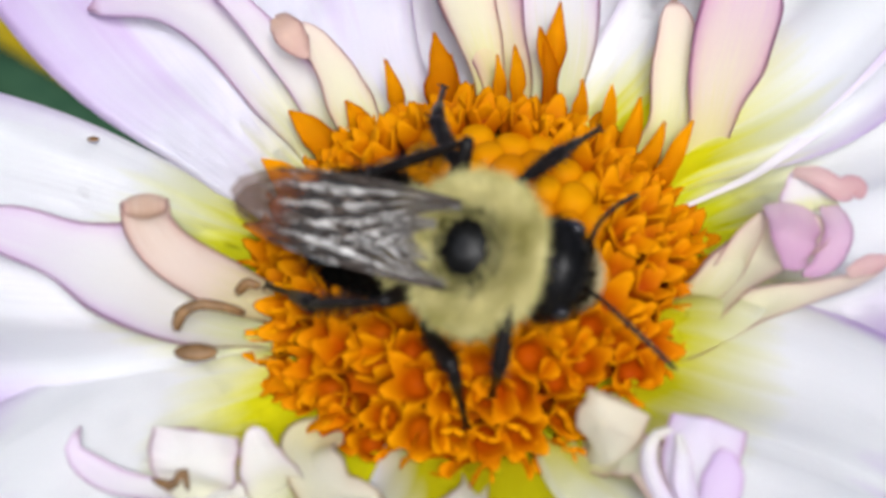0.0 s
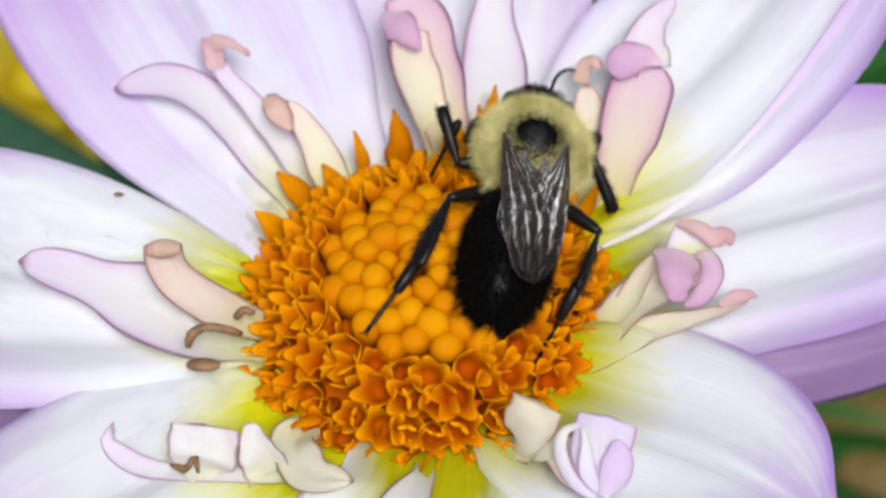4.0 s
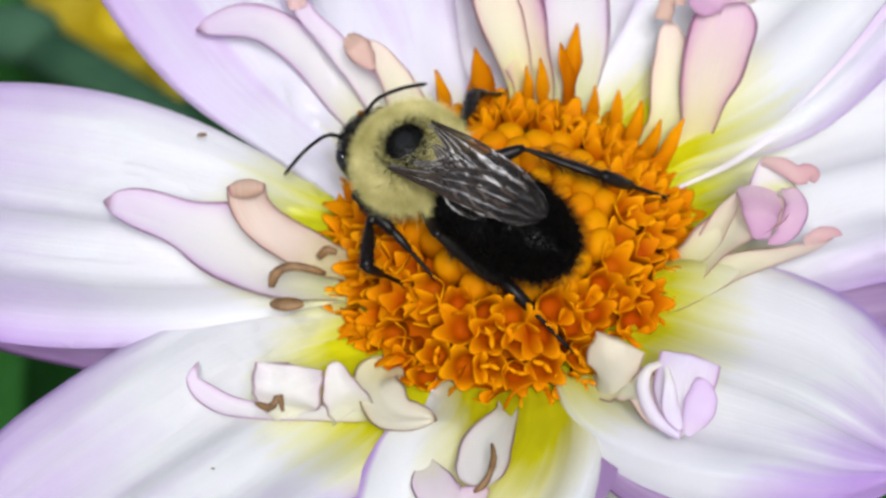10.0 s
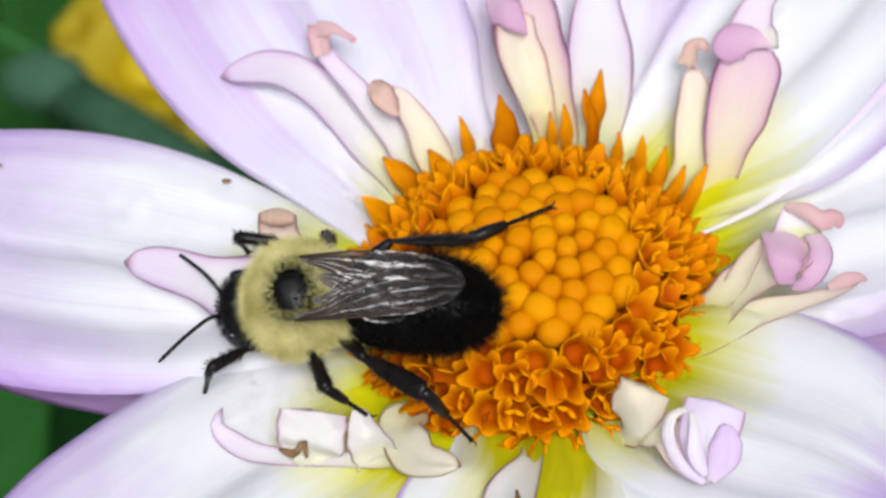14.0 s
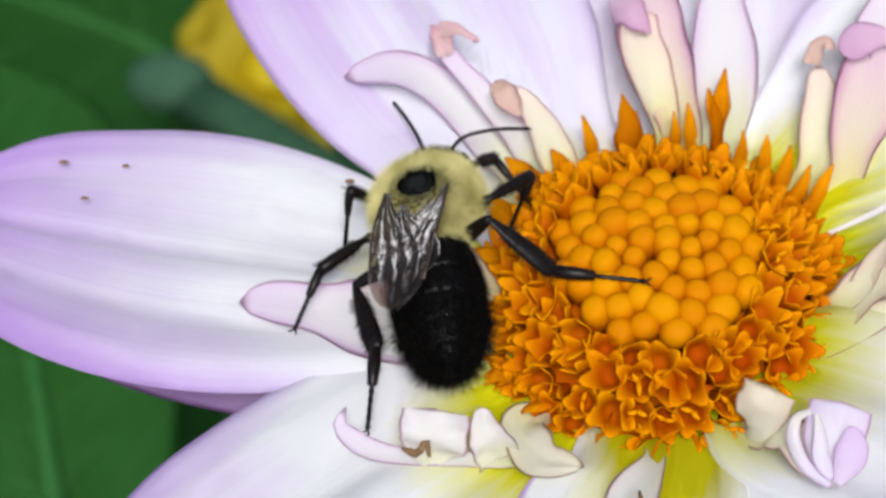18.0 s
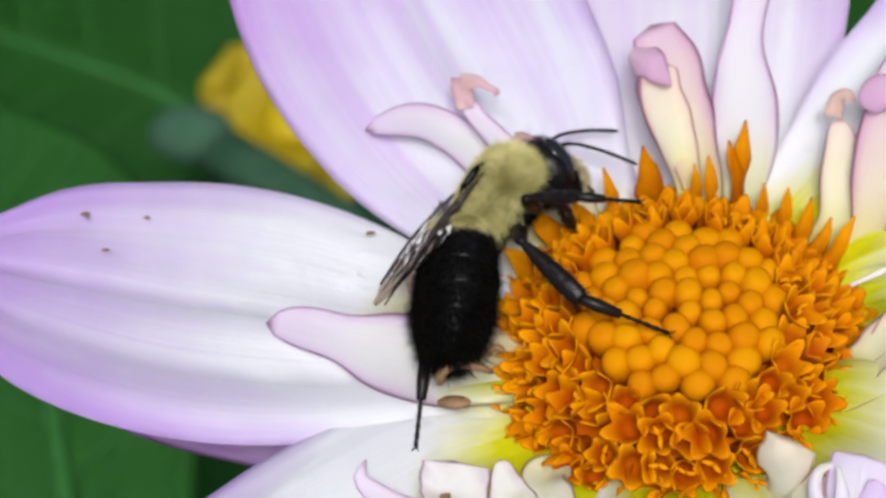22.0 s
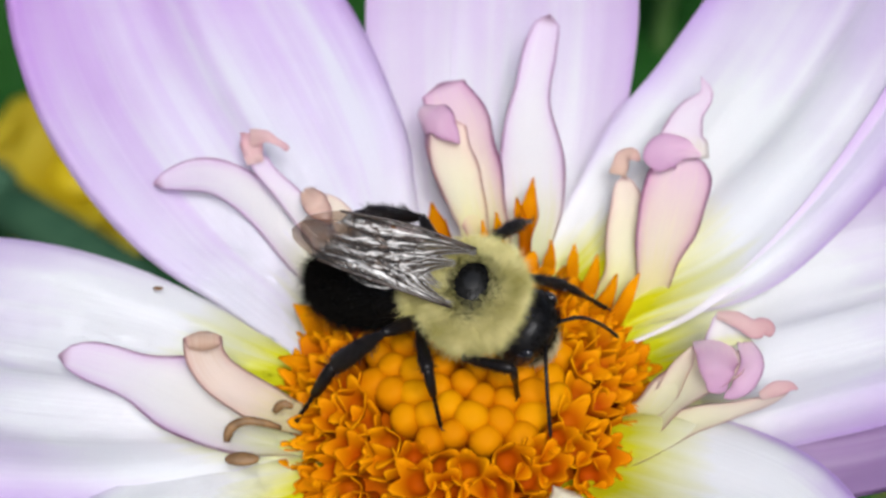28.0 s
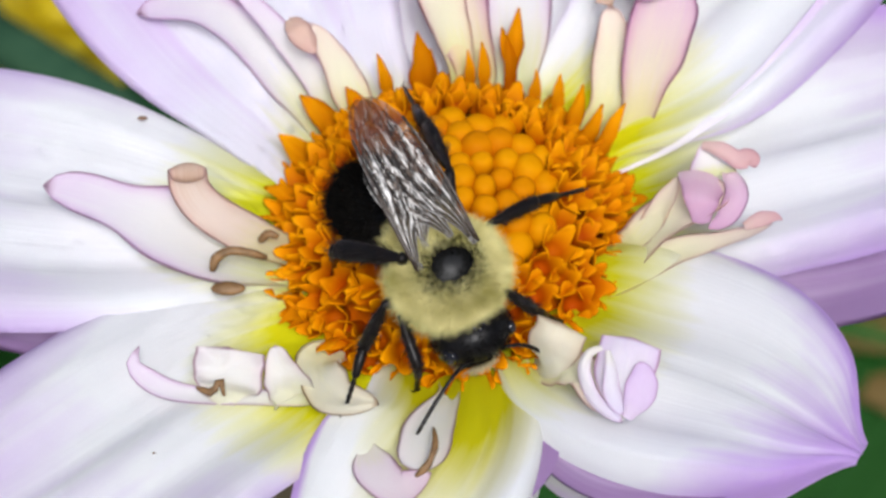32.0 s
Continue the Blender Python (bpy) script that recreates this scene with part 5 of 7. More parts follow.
    walk(BEE["abdomen"], [
        (0, mm(-2.00, 0.00, -0.25, 4.8, -45.2, -6.8)),
        (1, mm(-2.00, 0.00, -0.25, 11.2, -31.2, -21.0)),
        (2, mm(-2.00, 0.00, -0.25, -0.0, 2.7, -0.8)),
        (2.5, mm(-2.00, 0.00, -0.25, 0.1, -1.1, -5.3)),
        (4.5, mm(-2.00, 0.00, -0.25, 1.2, -10.0, -6.7)),
        (5, mm(-2.00, 0.00, -0.25, 1.9, -11.5, -9.6)),
        (6, mm(-2.00, 0.00, -0.25, 1.9, -15.2, -7.3)),
        (7, mm(-2.00, 0.00, -0.25, 0.1, -1.4, -5.8)),
        (8, mm(-2.00, 0.00, -0.25, -3.9, -30.5, 7.6)),
        (9, mm(-2.00, 0.00, -0.25, -0.0, 2.6, -0.9)),
        (10, mm(-2.00, 0.00, -0.25, 0.0, -1.2, -0.7)),
        (11, mm(-2.00, 0.00, -0.25, -0.3, 1.9, -10.1)),
        (12, mm(-2.00, 0.00, -0.25, 1.1, -5.3, -11.8)),
        (13, mm(-2.00, 0.00, -0.25, -1.4, -18.2, 4.6)),
        (14, mm(-2.00, 0.00, -0.25, -0.2, 2.0, -6.4)),
        (14.5, mm(-2.00, 0.00, -0.25, 0.2, 2.2, 5.6)),
        (16.5, mm(-2.00, 0.00, -0.25, -1.4, -7.7, 10.4)),
        (17, mm(-2.00, 0.00, -0.25, -0.4, -3.6, 6.3)),
        (18, mm(-2.00, 0.00, -0.25, -1.7, -15.0, 6.7)),
        (19, mm(-2.00, 0.00, -0.25, -0.8, -15.0, 3.2)),
        (20, mm(-2.34, 0.77, 0.63, -0.2, -19.1, 0.6)),
        (21, mm(-2.46, 0.40, 0.81, 1.7, -31.8, -3.2)),
        (22, mm(-2.45, 0.50, 0.94, -0.2, -22.7, 0.7)),
        (23, mm(-2.75, 0.36, 0.40, -2.8, -31.6, 5.7)),
        (24, mm(-2.75, 0.30, -0.25, -4.5, -41.5, 8.0)),
        (24.5, mm(-2.70, 0.30, -0.30, -4.5, -40.7, 7.5)),
        (26.5, mm(-2.00, 0.00, -0.25, 0.8, -28.4, -1.7)),
        (27, mm(-2.00, 0.00, -0.25, 0.2, -14.4, -0.7)),
        (28, mm(-2.00, 0.00, -0.25, -1.5, -35.7, 2.6)),
        (29, mm(-2.00, 0.00, -0.25, 1.4, -29.0, -2.9)),
        (30, mm(-2.00, 0.00, -0.25, 4.7, -43.3, -6.8)),
        (31, mm(-2.00, 0.00, -0.25, -5.6, -47.4, 7.6)),
        (32, mm(-2.00, 0.00, -0.25, -5.9, -48.0, 8.0))])
    walk(BEE["LA"], [
        (0, mm(2.30, 0.50, 0.35, -53.5, 32.0, 56.3)), (1, mm(2.30, 0.50, 0.35, 15.1, 13.1, -34.9)),
        (2, mm(2.30, 0.50, 0.35, -20.3, -5.3, 79.3)), (2.5, mm(2.30, 0.50, 0.35, 4.7, 8.7, 116.6)),
        (4.5, mm(2.30, 0.50, 0.35, 68.3, 51.7, 122.2)), (5, mm(2.30, 0.50, 0.35, 38.5, 23.8, 96.1)),
        (6, mm(2.30, 0.50, 0.35, 61.2, 36.7, 93.6)), (7, mm(2.30, 0.50, 0.35, 91.7, 21.3, 125.8)),
        (8, mm(2.30, 0.50, 0.35, 19.2, 28.7, 116.2)), (9, mm(2.30, 0.50, 0.35, -16.0, 11.0, 60.9)),
        (10, mm(2.30, 0.50, 0.35, 45.3, 10.7, 32.8)), (11, mm(2.30, 0.50, 0.35, -22.2, 12.7, 90.3)),
        (12, mm(2.30, 0.50, 0.35, -33.5, -2.1, 82.3)), (13, mm(2.30, 0.50, 0.35, -16.8, -19.1, 60.5)),
        (14, mm(2.30, 0.50, 0.35, -31.0, -50.2, 75.8)), (14.5, mm(2.30, 0.50, 0.35, -11.7, -50.8, 63.6)),
        (16.5, mm(2.30, 0.50, 0.35, 1.9, -13.4, 41.0)), (17, mm(2.30, 0.50, 0.35, 0.6, -22.1, 37.2)),
        (18, mm(2.30, 0.50, 0.35, -0.0, -32.3, 27.8)), (19, mm(2.30, 0.50, 0.35, 0.7, -33.7, 11.8)),
        (20, mm(2.30, 0.50, 0.35, -13.9, -3.5, -27.2)), (21, mm(2.30, 0.50, 0.35, -30.1, 35.1, -29.0)),
        (22, mm(2.30, 0.50, 0.35, -13.3, 11.8, -8.4)), (23, mm(2.30, 0.50, 0.35, -3.5, 21.3, 25.9)),
        (24, mm(2.30, 0.50, 0.35, -9.5, -32.2, 61.0)), (24.5, mm(2.30, 0.50, 0.35, 4.6, -39.5, 57.8)),
        (26.5, mm(2.30, 0.50, 0.35, -6.1, 16.1, 11.6)), (27, mm(2.30, 0.50, 0.35, 4.3, -9.5, 25.2)),
        (28, mm(2.30, 0.50, 0.35, -35.4, 19.0, 26.2)), (29, mm(2.30, 0.50, 0.35, -2.3, 30.9, -8.9)),
        (30, mm(2.30, 0.50, 0.35, 1.7, -1.7, 44.6)), (31, mm(2.30, 0.50, 0.35, -9.7, 10.2, 24.7)),
        (32, mm(2.30, 0.50, 0.35, -45.2, 24.6, 50.0))])
    walk(BEE["RA"], [
        (0, mm(2.30, -0.50, 0.35, 4.8, -28.2, -35.6)), (1, mm(2.30, -0.50, 0.35, 0.0, 25.0, -28.0)),
        (2, mm(2.30, -0.50, 0.35, -41.1, -1.6, -13.0)), (2.5, mm(2.30, -0.50, 0.35, -49.9, 33.9, 10.2)),
        (4.5, mm(2.30, -0.50, 0.35, -0.3, 2.8, -29.2)), (5, mm(2.30, -0.50, 0.35, -1.8, 3.7, -34.3)),
        (6, mm(2.30, -0.50, 0.35, -0.7, 16.3, -29.9)), (7, mm(2.30, -0.50, 0.35, 0.0, 25.0, -28.0)),
        (8, mm(2.30, -0.50, 0.35, 56.0, 48.9, -34.4)), (9, mm(2.30, -0.50, 0.35, 0.6, -10.4, -40.7)),
        (10, mm(2.30, -0.50, 0.35, -5.4, 17.6, -83.3)), (11, mm(2.30, -0.50, 0.35, 19.9, 22.6, -32.6)),
        (12, mm(2.30, -0.50, 0.35, -40.7, -71.7, 72.5)), (13, mm(2.30, -0.50, 0.35, 7.1, -5.7, -30.8)),
        (14, mm(2.30, -0.50, 0.35, 31.6, -6.9, -42.0)), (14.5, mm(2.30, -0.50, 0.35, 24.0, 23.1, -63.8)),
        (16.5, mm(2.30, -0.50, 0.35, -20.2, 27.0, -122.8)), (17, mm(2.30, -0.50, 0.35, -44.5, 30.7, -105.7)),
        (18, mm(2.30, -0.50, 0.35, -13.5, -5.2, -74.3)), (19, mm(2.30, -0.50, 0.35, 21.5, 25.5, -32.5)),
        (20, mm(2.30, -0.50, 0.35, -53.0, 48.2, -23.9)), (21, mm(2.30, -0.50, 0.35, -42.0, 1.6, -5.8)),
        (22, mm(2.30, -0.50, 0.35, -35.8, 41.0, -18.0)), (23, mm(2.30, -0.50, 0.35, 29.2, 59.3, -25.0)),
        (24, mm(2.30, -0.50, 0.35, 45.6, 54.1, -27.9)), (24.5, mm(2.30, -0.50, 0.35, 20.3, 55.8, -31.1)),
        (26.5, mm(2.30, -0.50, 0.35, 30.0, 7.8, -68.0)), (27, mm(2.30, -0.50, 0.35, 25.4, 5.6, -70.0)),
        (28, mm(2.30, -0.50, 0.35, 28.6, 4.4, -61.6)), (29, mm(2.30, -0.50, 0.35, 30.2, 1.8, -59.8)),
        (30, mm(2.30, -0.50, 0.35, 26.5, -7.2, -58.3)), (31, mm(2.30, -0.50, 0.35, 26.7, -3.5, -67.6)),
        (32, mm(2.30, -0.50, 0.35, 45.8, -12.6, -69.7))])
    walk(BEE["LW"], [
        (0, mm(-0.60, 1.70, 1.90, 7.0, 3.6, 0.0)), (1, mm(-0.60, 1.70, 1.90, 7.0, 5.1, 5.5)),
        (2, mm(-0.60, 1.70, 1.90, 7.0, 3.4, 7.5)), (2.5, mm(-0.60, 1.70, 1.90, 7.0, 4.4, 8.3)),
        (4.5, mm(-0.60, 1.70, 1.90, 7.0, 4.4, 6.9)), (5, mm(-0.60, 1.70, 1.90, 7.0, 4.0, 7.9)),
        (6, mm(-0.60, 1.70, 1.90, 7.0, 4.1, 7.1)), (7, mm(-0.60, 1.70, 1.90, 7.0, 4.6, 6.0)),
        (8, mm(-0.60, 1.70, 1.90, 7.0, 21.8, -4.8)), (9, mm(-0.60, 1.70, 1.90, 7.0, 4.9, 2.3)),
        (10, mm(-0.60, 1.70, 1.90, 7.0, 4.9, 3.4)), (11, mm(-0.60, 1.70, 1.90, 7.0, 9.0, 0.2)),
        (12, mm(-0.60, 1.70, 1.90, 7.0, 4.4, -0.1)), (13, mm(-0.60, 1.70, 1.90, 7.0, 13.8, 6.6)),
        (14, mm(-0.60, 1.70, 1.90, 7.0, 5.5, 0.6)), (14.5, mm(-0.60, 1.70, 1.90, 7.0, 6.7, -0.1)),
        (16.5, mm(-0.60, 1.70, 1.90, 7.0, 4.4, -2.1)), (17, mm(-0.60, 1.70, 1.90, 7.0, 4.4, 0.1)),
        (18, mm(-0.60, 1.70, 1.90, 7.0, 5.8, -0.3)), (19, mm(-0.60, 1.70, 1.90, 7.0, 8.0, 2.1)),
        (20, mm(-0.60, 1.70, 1.90, 20.0, 11.2, 5.0)), (21, mm(-0.60, 1.70, 1.90, 7.0, 3.8, 1.2)),
        (22, mm(-0.60, 1.70, 1.90, 7.0, 4.5, -0.7)), (23, mm(-0.60, 1.70, 1.90, 7.0, 3.5, 0.7)),
        (24, mm(-0.60, 1.70, 1.90, 7.0, 3.2, 3.9)), (24.5, mm(-0.60, 1.70, 1.90, 7.0, 3.2, 4.3)),
        (26.5, mm(-0.60, 1.70, 1.90, 7.0, 8.8, 4.2)), (27, mm(-0.60, 1.70, 1.90, 7.0, 10.1, 2.4)),
        (28, mm(-0.60, 1.70, 1.90, 7.0, 5.1, 9.0)), (29, mm(-0.60, 1.70, 1.90, 7.0, 5.0, 7.0)),
        (30, mm(-0.60, 1.70, 1.90, 7.0, 5.0, 3.7)), (31, mm(-0.60, 1.70, 1.90, 7.0, 4.7, 6.5)),
        (32, mm(-0.60, 1.70, 1.90, 7.0, 4.9, 5.1))])
    walk(BEE["RW"], [
        (0, mm(-0.60, -1.70, 1.75, -7.0, 2.5, -6.0)), (1, mm(-0.60, -1.70, 1.75, -7.0, 4.0, -0.5)),
        (2, mm(-0.60, -1.70, 1.75, -7.0, 2.2, 1.5)), (2.5, mm(-0.60, -1.70, 1.75, -7.0, 3.3, 2.3)),
        (4.5, mm(-0.60, -1.70, 1.75, -7.0, 3.3, 0.9)), (5, mm(-0.60, -1.70, 1.75, -7.0, 2.8, 1.9)),
        (6, mm(-0.60, -1.70, 1.75, -7.0, 2.9, 1.1)), (7, mm(-0.60, -1.70, 1.75, -7.0, 3.4, -0.0)),
        (8, mm(-0.60, -1.70, 1.75, -7.0, 20.7, -10.8)), (9, mm(-0.60, -1.70, 1.75, -7.0, 3.8, -3.7)),
        (10, mm(-0.60, -1.70, 1.75, -7.0, 3.7, -2.6)), (11, mm(-0.60, -1.70, 1.75, -7.0, 7.8, -5.8)),
        (12, mm(-0.60, -1.70, 1.75, -7.0, 3.3, -6.1)), (13, mm(-0.60, -1.70, 1.75, -7.0, 12.6, 0.6)),
        (14, mm(-0.60, -1.70, 1.75, -7.0, 4.4, -5.4)), (14.5, mm(-0.60, -1.70, 1.75, -7.0, 5.5, -6.1)),
        (16.5, mm(-0.60, -1.70, 1.75, -7.0, 3.2, -8.1)), (17, mm(-0.60, -1.70, 1.75, -7.0, 3.3, -5.9)),
        (18, mm(-0.60, -1.70, 1.75, -7.0, 4.6, -6.3)), (19, mm(-0.60, -1.70, 1.75, 2.0, 6.8, -3.9)),
        (20, mm(-0.60, -1.70, 1.75, 27.0, 10.0, -1.0)), (21, mm(-0.60, -1.70, 1.75, -7.0, 2.7, -4.8)),
        (22, mm(-0.60, -1.70, 1.75, -7.0, 3.3, -6.7)), (23, mm(-0.60, -1.70, 1.75, -7.0, 2.3, -5.3)),
        (24, mm(-0.60, -1.70, 1.75, -7.0, 2.1, -2.1)), (24.5, mm(-0.60, -1.70, 1.75, -7.0, 2.0, -1.7)),
        (26.5, mm(-0.60, -1.70, 1.75, -7.0, 7.6, -1.8)), (27, mm(-0.60, -1.70, 1.75, -7.0, 9.0, -3.6)),
        (28, mm(-0.60, -1.70, 1.75, -7.0, 3.9, 3.0)), (29, mm(-0.60, -1.70, 1.75, -7.0, 3.9, 1.0)),
        (30, mm(-0.60, -1.70, 1.75, -7.0, 3.8, -2.3)), (31, mm(-0.60, -1.70, 1.75, -7.0, 3.6, 0.5)),
        (32, mm(-0.60, -1.70, 1.75, -7.0, 3.8, -0.9))])
    walk(BEE["LF_femur"], [
        (0, mm(1.40, 1.10, -1.60, 17.6, 18.5, 100.4)), (1, mm(1.40, 1.10, -1.60, 20.0, -11.7, 100.0)),
        (2, mm(1.40, 1.10, -1.60, 19.8, -25.4, 103.1)), (2.5, mm(1.40, 1.10, -1.60, 29.3, -24.3, 76.6)),
        (4.5, mm(1.40, 1.10, -1.60, 22.8, -29.6, 90.6)), (5, mm(1.40, 1.10, -1.60, 20.1, -31.7, 95.9)),
        (6, mm(1.40, 1.10, -1.60, 27.8, -19.0, 80.4)), (7, mm(1.40, 1.10, -1.60, 6.5, -7.5, 127.9)),
        (8, mm(1.40, 1.10, -1.60, 6.0, 9.0, 133.3)), (9, mm(1.40, 1.10, -1.60, -4.8, -28.7, 79.0)),
        (10, mm(1.40, 1.10, -1.60, -11.1, -28.0, 92.5)), (11, mm(1.40, 1.10, -1.60, -10.5, -28.7, 91.3)),
        (12, mm(1.40, 1.10, -1.60, -13.5, -21.8, 97.4)), (13, mm(1.40, 1.10, -1.60, -16.1, -62.7, 94.6)),
        (14, mm(1.40, 1.10, -1.60, 23.9, -39.6, 51.5)), (14.5, mm(1.40, 1.10, -1.60, 3.7, -32.7, 81.3)),
        (16.5, mm(1.40, 1.10, -1.60, -2.0, -34.4, 91.7)), (17, mm(1.40, 1.10, -1.60, 23.0, -37.0, 45.1)),
        (18, mm(1.40, 1.10, -1.60, -2.6, -26.8, 84.0)), (19, mm(1.40, 1.10, -1.60, -2.8, -29.1, 84.4)),
        (20, mm(1.40, 1.10, -1.60, -8.8, -21.4, 97.0)), (21, mm(1.40, 1.10, -1.60, -6.7, -22.8, 91.3)),
        (22, mm(1.40, 1.10, -1.60, -9.8, -20.2, 99.3)), (23, mm(1.40, 1.10, -1.60, 35.1, 52.6, 36.9)),
        (24, mm(1.40, 1.10, -1.60, 66.1, -34.0, 82.1)), (24.5, mm(1.40, 1.10, -1.60, 66.7, -33.5, 80.9)),
        (26.5, mm(1.40, 1.10, -1.60, 56.4, -33.6, 98.0)), (27, mm(1.40, 1.10, -1.60, 54.7, -37.3, 101.1)),
        (28, mm(1.40, 1.10, -1.60, 62.2, 24.5, 70.7)), (29, mm(1.40, 1.10, -1.60, 65.9, -18.9, 83.7)),
        (30, mm(1.40, 1.10, -1.60, 59.1, -2.4, 117.2)), (31, mm(1.40, 1.10, -1.60, 154.3, -50.1, 36.0)),
        (32, mm(1.40, 1.10, -1.60, 141.4, -62.1, 51.6))])
    walk(BEE["LF_tibia"], [
        (0, mm(2.60, 0.00, -0.00, 15.6, 10.2, -43.9)), (1, mm(2.60, -0.00, -0.00, -14.8, 27.8, -73.2)),
        (2, mm(2.60, 0.00, -0.00, -60.0, -43.3, -90.3)), (2.5, mm(2.60, -0.00, 0.00, 73.2, 7.5, 117.1)),
        (4.5, mm(2.60, 0.00, -0.00, -97.5, 28.8, -122.7)), (5, mm(2.60, 0.00, 0.00, -98.3, 9.7, -133.3)),
        (6, mm(2.60, -0.00, 0.00, -92.3, 35.7, -113.6)), (7, mm(2.60, 0.00, 0.00, 83.9, -10.4, 7.3)),
        (8, mm(2.60, 0.00, 0.00, 82.8, -54.8, 5.0)), (9, mm(2.60, 0.00, -0.00, 119.8, -9.9, 99.3)),
        (10, mm(2.60, -0.00, 0.00, 119.9, 9.5, 92.8)), (11, mm(2.60, 0.00, 0.00, 119.8, -2.4, 89.5)),
        (12, mm(2.60, -0.00, 0.00, -118.3, -37.0, -80.2)), (13, mm(2.60, 0.00, 0.00, -168.0, 57.9, -148.9)),
        (14, mm(2.60, 0.00, -0.00, -116.9, -2.9, -1.3)), (14.5, mm(2.60, 0.00, 0.00, -112.0, 4.9, 2.9)),
        (16.5, mm(2.60, -0.00, 0.00, -118.2, 3.4, 44.8)), (17, mm(2.60, 0.00, 0.00, -108.4, -13.7, 84.5)),
        (18, mm(2.60, -0.00, -0.00, -111.9, -44.5, 44.5)), (19, mm(2.60, -0.00, 0.00, -116.1, -36.6, 53.0)),
        (20, mm(2.60, 0.00, 0.00, 75.9, -41.9, -110.5)), (21, mm(2.60, 0.00, -0.00, 37.9, -73.8, -63.5)),
        (22, mm(2.60, -0.00, 0.00, 76.1, -38.3, -114.0)), (23, mm(2.60, 0.00, 0.00, -80.9, 23.6, -115.6)),
        (24, mm(2.60, 0.00, -0.00, -49.8, 41.7, -172.6)), (24.5, mm(2.60, -0.00, 0.00, -52.0, 48.9, -174.3)),
        (26.5, mm(2.60, 0.00, 0.00, 55.3, -12.4, -118.7)), (27, mm(2.60, 0.00, 0.00, 54.1, -11.9, -118.0)),
        (28, mm(2.60, 0.00, -0.00, 52.5, -16.6, -34.3)), (29, mm(2.60, 0.00, 0.00, 45.3, -4.4, -116.7)),
        (30, mm(2.60, 0.00, 0.00, 71.5, -3.6, -70.5)), (31, mm(2.60, 0.00, -0.00, 23.1, -56.2, -128.0)),
        (32, mm(2.60, 0.00, 0.00, 20.4, -53.4, -115.0))])
    walk(BEE["LF_tarsus"], [
        (0, mm(4.59, -1.91, -0.50, 19.0, 30.0, -41.4)), (1, mm(3.32, -2.37, -1.30, -27.6, 42.0, -92.9)),
        (2, mm(2.59, -2.04, 1.92, -78.1, 65.3, -149.7)), (2.5, mm(1.33, 2.47, -0.36, -72.4, 32.1, -105.5)),
        (4.5, mm(1.28, -2.07, -1.35, -74.4, 37.4, -123.2)), (5, mm(0.71, -2.01, -0.47, -77.8, 27.9, -134.7)),
        (6, mm(1.69, -2.08, -1.63, -67.0, 41.4, -106.0)), (7, mm(5.33, 0.35, 0.51, -31.0, 37.2, -113.1)),
        (8, mm(4.21, 0.14, 2.29, -30.2, 78.7, -124.1)), (9, mm(2.15, 2.72, 0.48, 162.1, 46.1, 122.7)),
        (10, mm(2.47, 2.76, -0.46, 151.0, 21.9, 95.7)), (11, mm(2.62, 2.80, 0.12, 149.9, 12.6, 93.1)),
        (12, mm(2.98, -2.21, 1.68, -164.8, 74.3, 178.7)), (13, mm(1.33, -0.77, -2.37, 177.0, 3.2, 169.0)),
        (14, mm(5.40, -0.06, 0.14, -158.0, 49.7, -116.0)), (14.5, mm(5.39, 0.14, -0.24, -103.3, 60.5, -78.0)),
        (16.5, mm(4.58, 1.97, -0.17, 105.2, 67.9, 118.1)), (17, mm(2.86, 2.71, 0.66, 177.1, 63.3, -131.3)),
        (18, mm(4.02, 1.40, 1.96, 90.4, 64.1, 103.8)), (19, mm(3.95, 1.79, 1.67, 83.3, 44.0, 91.2)),
        (20, mm(1.87, -1.95, 1.87, -151.4, 62.5, -163.1)), (21, mm(2.95, -0.70, 2.69, -148.3, 67.5, -154.3)),
        (22, mm(1.70, -2.01, 1.73, 124.3, 66.0, 104.7)), (23, mm(1.49, -2.31, -1.12, -51.0, 5.8, 53.4)),
        (24, mm(0.53, -0.27, -1.86, -74.5, 21.1, -128.0)), (24.5, mm(0.77, -0.18, -2.11, -75.4, 15.1, -128.3)),
        (26.5, mm(1.29, -2.40, 0.60, -65.5, 4.0, -121.8)), (27, mm(1.31, -2.42, 0.58, -75.7, 35.7, -139.9)),
        (28, mm(4.82, -1.51, 0.80, -85.1, -22.3, -47.5)), (29, mm(1.35, -2.49, 0.22, -92.8, -0.5, -111.7)),
        (30, mm(3.53, -2.63, 0.18, -47.6, 17.2, -80.9)), (31, mm(1.64, -1.23, 2.33, -76.4, -56.6, -152.4)),
        (32, mm(1.90, -1.51, 2.25, -88.5, -40.8, -124.4))])
